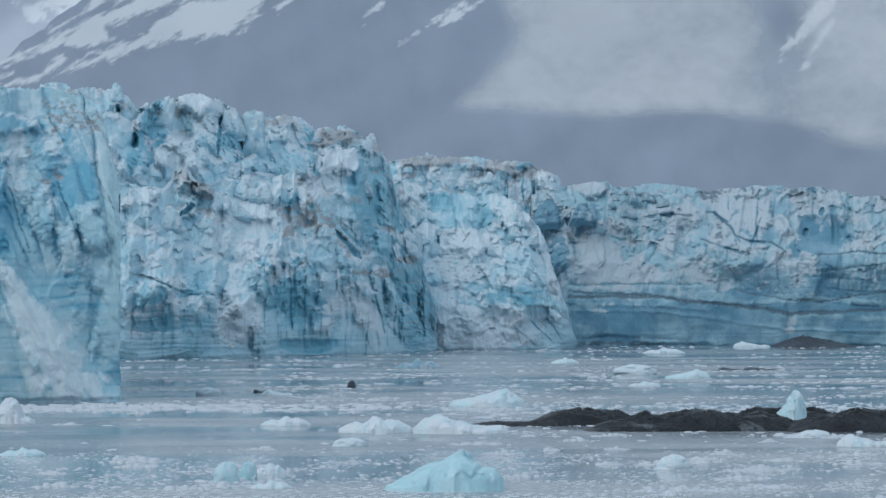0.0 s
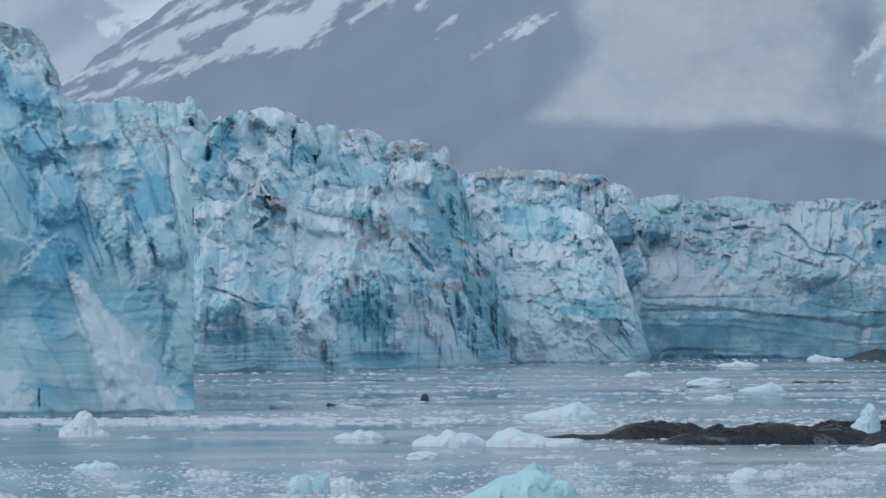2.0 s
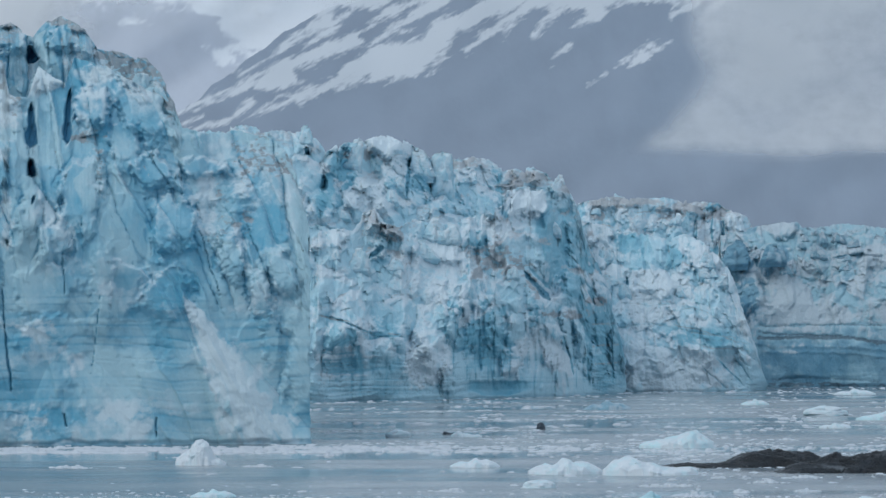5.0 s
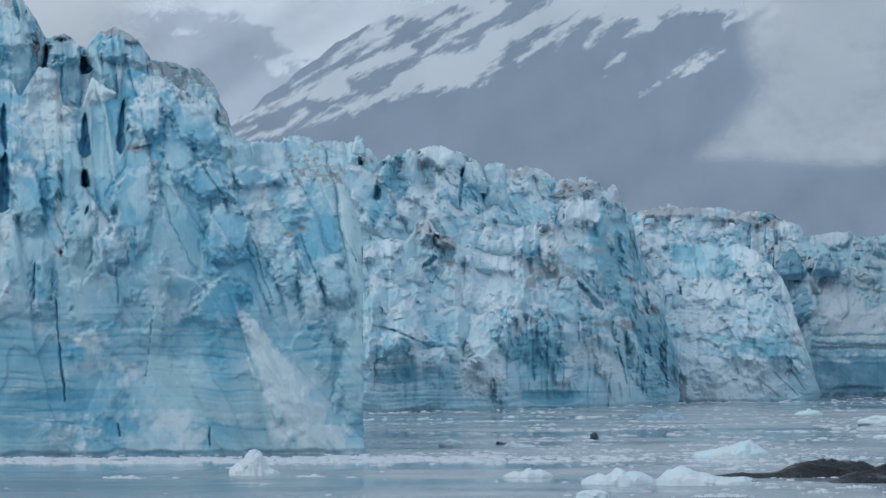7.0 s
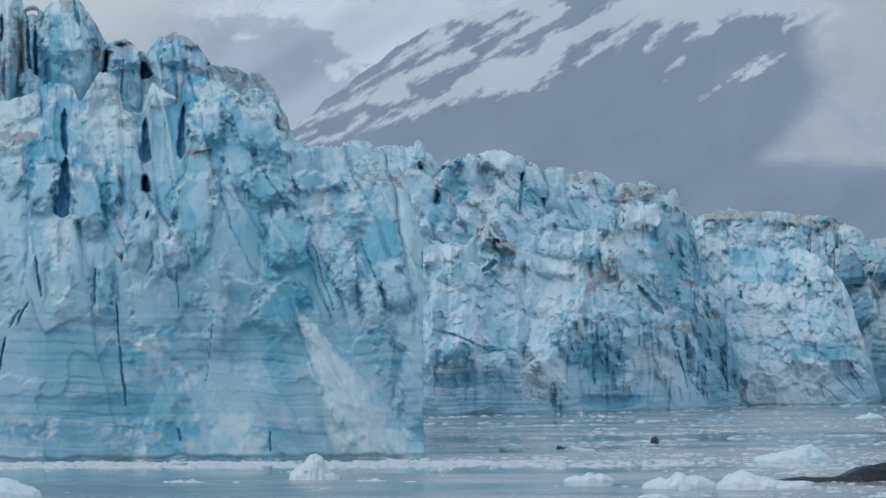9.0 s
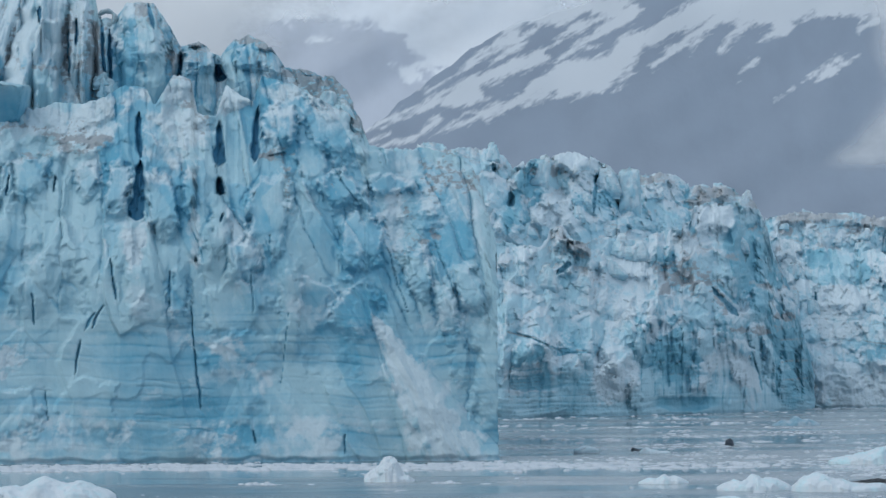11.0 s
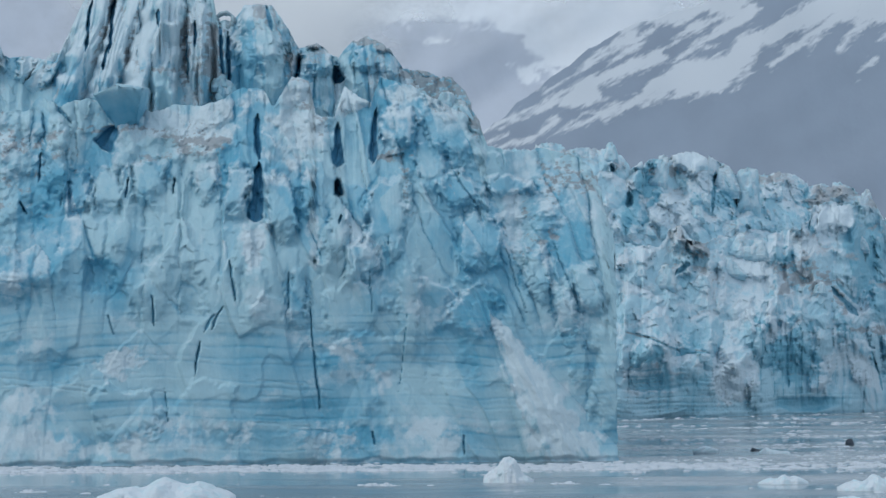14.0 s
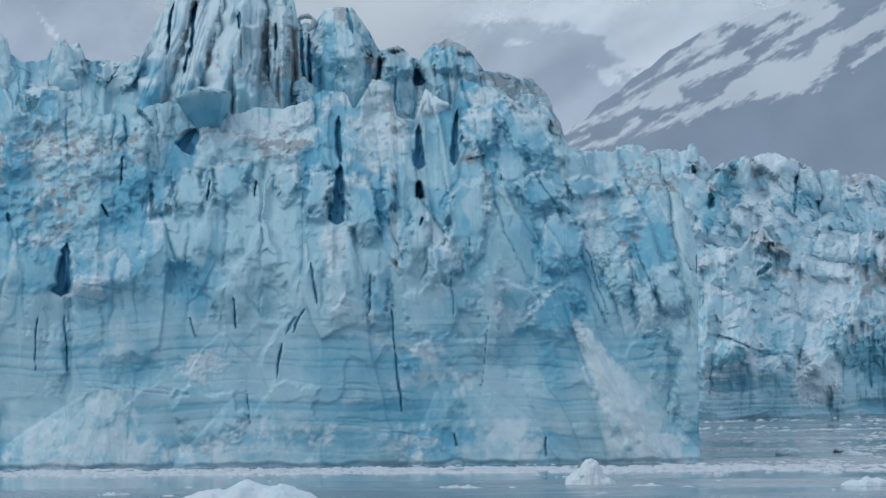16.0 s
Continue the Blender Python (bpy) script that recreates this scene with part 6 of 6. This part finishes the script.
# ---- rock islet ----
def hump(outline, dist, depth, seed, mat, parent=None, name="rock_hump"):
    """A low mound of rock: outline as (bearing, height) pairs in steps, distance and half depth in metres."""
    su, sv = pairs(outline)
    u = np.arange(su[0], su[-1] + 0.1, 1.2)
    v = np.linspace(-1, 1, 56)[:, None]
    x = np.broadcast_to(u * dist / F, (56, len(u)))
    y = dist + v * depth + 1.5 * vnoise(x / 9, v + 0 * x, seed)
    top = np.interp(u, su, sv) * dist / F
    top = np.convolve(np.pad(top, 6, "edge"), np.ones(13) / 13, "valid")
    shape = np.clip(1 - np.abs(v) ** 2.4, 0, 1) ** 0.6
    f, tone = facets((x + 0.8 * y) / 3.5, (y - 0.3 * x) / 2.5, seed + 1, 12)
    lump = np.abs(fbm((x + 1.2 * y) / 6, y / 4, seed + 2, 5))
    fold = 1 - np.abs(vnoise((x + 2.6 * y) / 5.5, (y - 0.2 * x) / 16, seed + 6)) * 1.4 - 0.5 * np.abs(vnoise((x + 2.2 * y) / 1.9, (y - 0.2 * x) / 9, seed + 7))
    z = top * shape * (0.80 - 0.30 * lump + 0.14 * f + 0.44 * fold) - 0.12 + 0.09 * fbm(x / 1.0, y / 1.0, seed + 4, 3) * shape
    # the mask follows the folds and puts their highlights into the colour
    ob = grid_object(name, np.stack([x, y, z], -1), [smooth(0.45, 0.95, fold) * (0.35 + 0.65 * smooth(-0.3, 0.4, vnoise(x / 11, y / 5, seed + 8)))], mat, parent)
    return ob


islet = tagged(new("rock_islet"), "low dark wet rock islet of rounded humps among drifting ice", "rock")
hump([522, 0, 545, 6, 575, 9, 610, 7, 650, 10, 690, 3, 705, 0], 668, 5, 701, ISLET, islet)
hump([630, 0, 650, 12, 690, 24, 730, 27, 775, 25, 800, 22, 830, 8, 840, 0], 670, 6, 702, ISLET, islet)
hump([728, 0, 760, 12, 800, 20, 840, 30, 870, 26, 905, 34, 950, 33, 1000, 26, 1050, 30, 1090, 22, 1120, 10, 1135, 0], 640, 7, 703, ISLET, islet)
hump([985, 0, 1000, 16, 1040, 26, 1080, 27, 1110, 24, 1150, 26, 1180, 18, 1190, 0], 672, 6, 704, ISLET, islet)
hump([1085, 0, 1110, 20, 1135, 22, 1170, 28, 1220, 36, 1280, 33, 1340, 38, 1400, 24, 1440, 0], 634, 8, 705, ISLET, islet)
hump([1150, 0, 1180, 20, 1240, 25, 1300, 22, 1380, 24, 1420, 0], 668, 6, 706, ISLET, islet)
mound = hump([1061, 0, 1092, 11, 1114, 18, 1143, 16, 1173, 10, 1204, 4, 1235, 0], 1900, 14, 720, MORAINE, None, "moraine_mound")
tagged(mound, "brown moraine mound at the foot of the ice cliff", "rock")


# ---- drifting ice ----
def iceberg(u, dist, wide, high, seed, label, outline, white=0.6, blue=0.2, dirt=0.0, z=0.0, mat=None, name="iceberg", category="iceberg", group="drifting icebergs"):
    """A floe or berg: bearing and distance of its middle, size in metres, and its outline as pairs of place (-1 to 1) and height (0 to 1)."""
    n, m = 90, 56
    a, b = np.meshgrid(np.linspace(-1, 1, n), np.sin(np.linspace(-np.pi / 2, np.pi / 2, m)))
    x, y = a * np.sqrt(1 - b * b / 2), b * np.sqrt(1 - a * a / 2)
    r = np.hypot(x, y)
    ou, ov = pairs(outline)
    at = a + 0.05 * vnoise(x * 2 + seed, y * 2, seed)
    h = sum(np.interp(at + k, ou, ov) for k in (-0.1, -0.05, 0.0, 0.05, 0.1)) / 5
    h = h * np.clip(1 - (np.abs(b + 0.25 * vnoise(x * 2.5, x * 0 + seed, seed + 1)) / 1.05) ** 2, 0, 1) ** 0.6
    f, tone = facets(x * 4 + seed, y * 3, seed, 9)
    f2, tone2 = facets(x * 10 + seed, y * 8, seed + 2, 9)
    f5, tone5 = facets(x * 17 + seed, y * 12, seed + 8, 9)
    h = h * (1 + 0.08 * f) + (0.012 + 0.03 * white) * f2 + 0.02 * white * f5
    h = np.where(r < 0.97, np.maximum(h, 0.03), -0.2)
    f3, tone3 = facets(x * 5 + seed, h * 5 * high / wide + y, seed + 4, 9)
    f4 = fbm(h * 7 + seed, y * 4, seed + 6, 3)
    ob = grid_object(name, np.stack([x * wide / 2 + 0.05 * high * f4, y * max(wide * 0.34, high * 0.8) * (1 + 0.10 * f3), h * high - 0.04], -1),
                     [white + 0.5 * (tone - 0.5) + 0.3 * (tone2 - 0.5), dirt + 0.3 * fbm(x * 4, y * 4, seed + 2, 3), blue + 0.35 * (tone - 0.5)], mat or ICE_BERG)
    ob.location = (u * dist / F, dist, z)
    return tagged(ob, label, category, group)


PEAK = [-1, 0.04, -0.8, 0.25, -0.3, 0.6, 0.05, 0.78, 0.2, 1.0, 0.42, 0.95, 0.55, 0.58, 0.85, 0.58, 0.95, 0.4, 1, 0.05]
FIN = [-1, 0.08, -0.6, 0.35, -0.2, 0.66, 0.1, 0.95, 0.5, 1.0, 0.75, 0.6, 1, 0.05]
LUMP = [-1, 0.02, -0.8, 0.5, -0.5, 0.85, -0.1, 1.0, 0.4, 0.8, 0.75, 0.5, 1, 0.02]
FLOE = [-1, 0.1, -0.8, 0.35, -0.5, 0.6, -0.3, 0.4, 0.0, 1.0, 0.2, 0.6, 0.5, 0.7, 0.8, 0.4, 1, 0.1]
LONG = [-1, 0.1, -0.85, 0.6, -0.5, 1.0, -0.2, 0.7, 0.1, 0.6, 0.4, 0.35, 0.8, 0.45, 1, 0.1]
HORN = [-1, 0.1, -0.7, 0.35, -0.3, 0.5, 0.0, 0.6, 0.3, 0.8, 0.42, 1.0, 0.6, 0.7, 0.9, 0.4, 1, 0.1]
BLOCK = [-1, 0.1, -0.8, 0.35, -0.4, 0.6, -0.25, 0.95, 0.3, 1.0, 0.42, 0.55, 0.5, 0.3, 0.8, 0.22, 1, 0.05]
iceberg(481, 435, 14.6, 4.8, 11, "pale blue iceberg with rounded peak and low tail", PEAK, 0.15, 0.45)
iceberg(172, 481, 4.2, 1.6, 14, "small broken white ice lumps", FLOE, 0.7, 0.1)
iceberg(174, 442, 5.4, 1.1, 15, "flat white ice floe", FLOE, 0.7, 0.1)
iceberg(510, 629, 17.0, 3.2, 17, "long white crumbly ice floe beside the islet", LONG, 0.75, 0.1)
iceberg(359, 635, 13.5, 3.2, 18, "white hummocky ice floe", FLOE, 0.75, 0.1)
iceberg(557, 797, 17.0, 4.2, 20, "white iceberg with a blue-tinted horn", HORN, 0.6, 0.25)
iceberg(915, 1092, 14.0, 3.0, 22, "pale blue low iceberg", HORN, 0.5, 0.3)
iceberg(873, 1652, 20.0, 3.0, 23, "far white ice floe", FLOE, 0.7, 0.2)
iceberg(1031, 1891, 20.0, 3.0, 24, "far white ice at the foot of the ice cliff", LONG, 0.7, 0.2)
iceberg(434, 1275, 17.0, 3.6, 25, "dark green-blue and white iceberg", FLOE, 0.5, 0.8, 0.25, mat=ICE_FAR)
iceberg(696, 1369, 11.0, 2.6, 26, "small dirty white iceberg", FLOE, 0.5, 0.2, 0.25)
iceberg(199, 672, 9.5, 2.0, 27, "white crumbly ice floe", FLOE, 0.75, 0.1)
iceberg(184, 895, 8.0, 1.5, 29, "small low white ice floe", LONG, 0.7, 0.2)
iceberg(-285, 689, 9.8, 4.7, 30, "white crumbly ice block with flat top", BLOCK, 0.9, 0.0)
iceberg(-894, 602, 24.0, 4.4, 31, "long white ice floe with hummocks", FLOE, 0.8, 0.1)
iceberg(1234, 566, 9.0, 1.9, 32, "white ice floe beside the islet", LONG, 0.75, 0.1)
iceberg(838, 987, 9.0, 1.5, 34, "low white ice floe", FLOE, 0.7, 0.1)
iceberg(-263, 541, 7.0, 1.4, 35, "low pale blue ice floe", FLOE, 0.4, 0.3)
iceberg(152, 924, 3.0, 0.9, 37, "small dark flat ice lump", LONG, 0.0, 0.2, 1.3, mat=MORAINE, group="dark ice lumps")
iceberg(1046, 1233, 12.0, 1.0, 38, "dark flat ice floe", LONG, 0.0, 0.3, 1.0, mat=MORAINE, group="dark ice lumps")
iceberg(990, 1234, 8.0, 0.9, 39, "dark flat ice floe", LONG, 0.0, 0.3, 1.0, mat=MORAINE, group="dark ice lumps")
ON_ROCK = "icebergs stranded on the islet"


def ice_lump(u, dist, wide, high, seed, label, lean=0.0, sharp=1.0, white=0.6, blue=0.2, z=0.0, mat=None, category="iceberg", group="drifting icebergs"):
    """A small rounded or pointed berg; lean: how far its top hangs over to the right, sharp: how fast it narrows."""
    a, b = np.meshgrid(np.linspace(0, 2 * np.pi, 72), np.linspace(-0.12, np.pi / 2, 40))
    ca, sa, t = np.cos(a), np.sin(a), np.sin(b)
    f, tone = facets(ca * 1.5 + seed, t * 1.9 + 0.4 * sa, seed, 10)
    f2, tone2 = facets(ca * 3.6 + seed, t * 4.2 + 0.8 * sa, seed + 2, 10)
    f3, tone3 = facets(ca * 9 + seed, t * 9 + 2 * sa, seed + 4, 10)
    r = np.clip(np.cos(b), 0, 1) ** sharp * (1 + 0.10 * f + 0.045 * white * f2 + 0.015 * white * f3)
    h = t * (1 + 0.10 * f + 0.06 * white * f2)
    xyz = np.stack([(ca * r * wide / 2 + lean * h * high), sa * r * wide * 0.4, h * high], -1)
    ob = grid_object("iceberg", xyz, [white + 0.4 * (tone2 - 0.5) + 0.2 * (tone3 - 0.5), 0 * a, blue + 0.35 * (tone - 0.5)], mat or ICE_BERG)
    ob.location = (u * dist / F, dist, z)
    return tagged(ob, label, category, group)


ice_lump(94, 457, 3.3, 2.4, 12, "small rounded pale blue ice lump", 0.0, 0.5, 0.3, 0.3)
ice_lump(132, 467, 2.2, 2.0, 13, "small greenish blue ice lump", 0.1, 0.6, 0.2, 0.5)
ice_lump(888, 488, 5.0, 1.9, 16, "small white ice hummock", 0.0, 0.8, 0.7, 0.1)
ice_lump(312, 572, 5.2, 1.2, 19, "low white ice floe", 0, 0.6, 0.7, 0.1)
ice_lump(822, 1156, 13.5, 3.0, 21, "white iceberg with flat rounded top", 0, 0.6, 0.65, 0.2)
ice_lump(64, 902, 6.0, 1.7, 28, "small white ice floe", 0, 0.7, 0.7, 0.1)
ice_lump(316, 973, 2.4, 1.8, 36, "small dark stone-laden ice lump", 0, 0.9, 0.0, 0.2, mat=MORAINE, group="dark ice lumps")
iceberg(1103, 655, 5.4, 4.6, 40, "white-blue ice tooth stranded on dark rock", FIN, 0.3, 0.2, z=2.0, group=ON_ROCK)
ice_lump(1196, 660, 2.6, 1.0, 41, "small white ice piece stranded on dark rock", 0, 0.6, 0.8, 0.1, z=2.4, group=ON_ROCK)
ice_lump(1142, 603, 6.0, 1.2, 33, "low white ice floe beside the islet", 0, 0.6, 0.75, 0.1)


def brash(name, label, count, u0, u1, v0, v1, size, cover, seed, tall=1.0, raft=0):
    """Broken bits of ice afloat: low five-sided lumps, joined. raft: how many bits are packed together, highest in the middle."""
    rng = np.random.default_rng(seed)
    u, v = rng.uniform(u0, u1, count * 3), rng.uniform(v0, v1, count * 3)
    keep = rng.random(count * 3) < cover(u, v)
    u, v = u[keep][:count], v[keep][:count]
    d = -EYE * F / v
    pile = 1.0
    if raft:
        wide = rng.uniform(1.2, 4.2, len(u)).repeat(raft)
        u, d = u.repeat(raft), d.repeat(raft)
        sx, sy = rng.normal(0, 0.5, len(u)), rng.normal(0, 0.5, len(u))
        pile = (0.35 + np.exp(-1.5 * (sx * sx + sy * sy)))[:, None]
        u, d = u + sx * wide * F / d, d + 0.8 * sy * wide
    n = len(u)
    w = size[0] * (size[1] / size[0]) ** (rng.random(n) ** 2.0)
    a = np.linspace(0, 2 * np.pi, 6)[:5][None, :] + rng.uniform(0, 6, (n, 1))
    rr = w[:, None] / 2 * rng.uniform(0.6, 1.2, (n, 5))
    hh = w[:, None] * rng.uniform(0.04, 0.13, (n, 1)) * tall * pile
    cx, cy = (u * d / F)[:, None], d[:, None]
    ring = np.stack([cx + np.cos(a) * rr, cy + 0.7 * np.sin(a) * rr, 0 * a - 0.05], -1)
    crown = np.stack([cx + np.cos(a) * rr * 0.72, cy + 0.5 * np.sin(a) * rr, hh * rng.uniform(0.5, 1.1, (n, 5))], -1)
    tip = np.stack([cx[:, 0], cy[:, 0], hh[:, 0] * 1.1], -1)[:, None]
    verts = np.concatenate([ring, crown, tip], 1).reshape(-1, 3)
    i = np.arange(5)
    j = (i + 1) % 5
    tri = np.concatenate([np.stack([i, j, 5 + j], 1), np.stack([i, 5 + j, 5 + i], 1), np.stack([5 + i, 5 + j, i * 0 + 10], 1)])
    tris = (tri[None] + 11 * np.arange(n)[:, None, None]).reshape(-1, 3)
    me = bpy.data.meshes.new(name)
    me.vertices.add(len(verts))
    me.vertices.foreach_set("co", verts.reshape(-1).astype(np.float32))
    me.loops.add(tris.size)
    me.loops.foreach_set("vertex_index", tris.reshape(-1).astype(np.int32))
    me.polygons.add(len(tris))
    me.polygons.foreach_set("loop_start", np.arange(0, tris.size, 3, dtype=np.int32))
    me.update(calc_edges=True)
    me.materials.append(BRASH)
    return tagged(new(name, me), label, "brash ice", kind="stuff")


def near_cover(u, v):
    c = smooth(-0.4, 0.5, fbm(u / 160, v / 16, 601, 5)) * smooth(-252, -272, v) * 0.9
    return np.clip(c + 0.03, 0, 1)


def band_cover(u, v):
    foot = np.exp(-((v + 181) / 6) ** 2) * (0.7 + 0.4 * vnoise(u / 60, v / 8, 611))
    edge = -190 - 45 * smooth(250, 520, u)
    c = smooth(0.0, 0.55, fbm(u / 170, v / 7, 610, 4)) * smooth(-4, 8, v - edge)
    return np.clip(c + foot + 0.008, 0, 1)


def strip_cover(u, v):
    return np.clip(0.55 + 0.9 * fbm(u / 50, v / 3, 615, 3) - 0.4 * smooth(-60, 300, u), 0, 1)


def far_cover(u, v):
    return np.clip(smooth(0.1, 0.6, fbm(u / 170, v / 4.0, 620, 4)) + 0.008, 0, 1)


brash("brash_ice", "scattered small white brash ice on grey water", 24000, -1500, 1500, -365, -250, (0.13, 1.1), near_cover, 1)
brash("brash_ice", "white bands of brash ice on grey water", 15000, -1500, 1500, -260, -150, (0.2, 2.6), band_cover, 2)
brash("brash_ice", "dense strip of white ice rubble along the foot of the cliff", 5200, -1500, 420, -187, -176, (0.4, 3.4), strip_cover, 4, 1.2)
brash("brash_ice", "thin far lines of white brash ice", 9000, -120, 1500, -150, -76, (0.3, 3.2), far_cover, 3)


def shore_cover(u, v):
    line = -EYE * F / np.interp(u, *pairs([-85, 1480, 164, 1545, 314, 1610, 400, 1665, 480, 1745, 600, 1765, 716, 1800, 760, 1930, 1470, 1920]))
    return np.exp(-((v - line + 1.6) / 1.7) ** 2) * np.clip(0.5 + 0.9 * fbm(u / 45, v * 0, 630, 3), 0, 1)


brash("brash_ice", "broken white line of ice rubble along the far ice cliffs", 1500, -90, 1400, -104, -72, (0.8, 4.0), shore_cover, 5, 1.5)


def raft_cover(u, v):
    c = 0.25 + 0.9 * fbm(u / 200, v / 9, 640, 3)
    calm = np.exp(-((v + 232) / 20) ** 2) * (1 - smooth(150, 420, u))
    return np.clip(c - calm, 0, 1)


brash("brash_ice", "small rafts of packed white ice rubble on grey water", 150, -1450, 1450, -350, -150, (0.5, 1.9), raft_cover, 6, 2.6, 45)
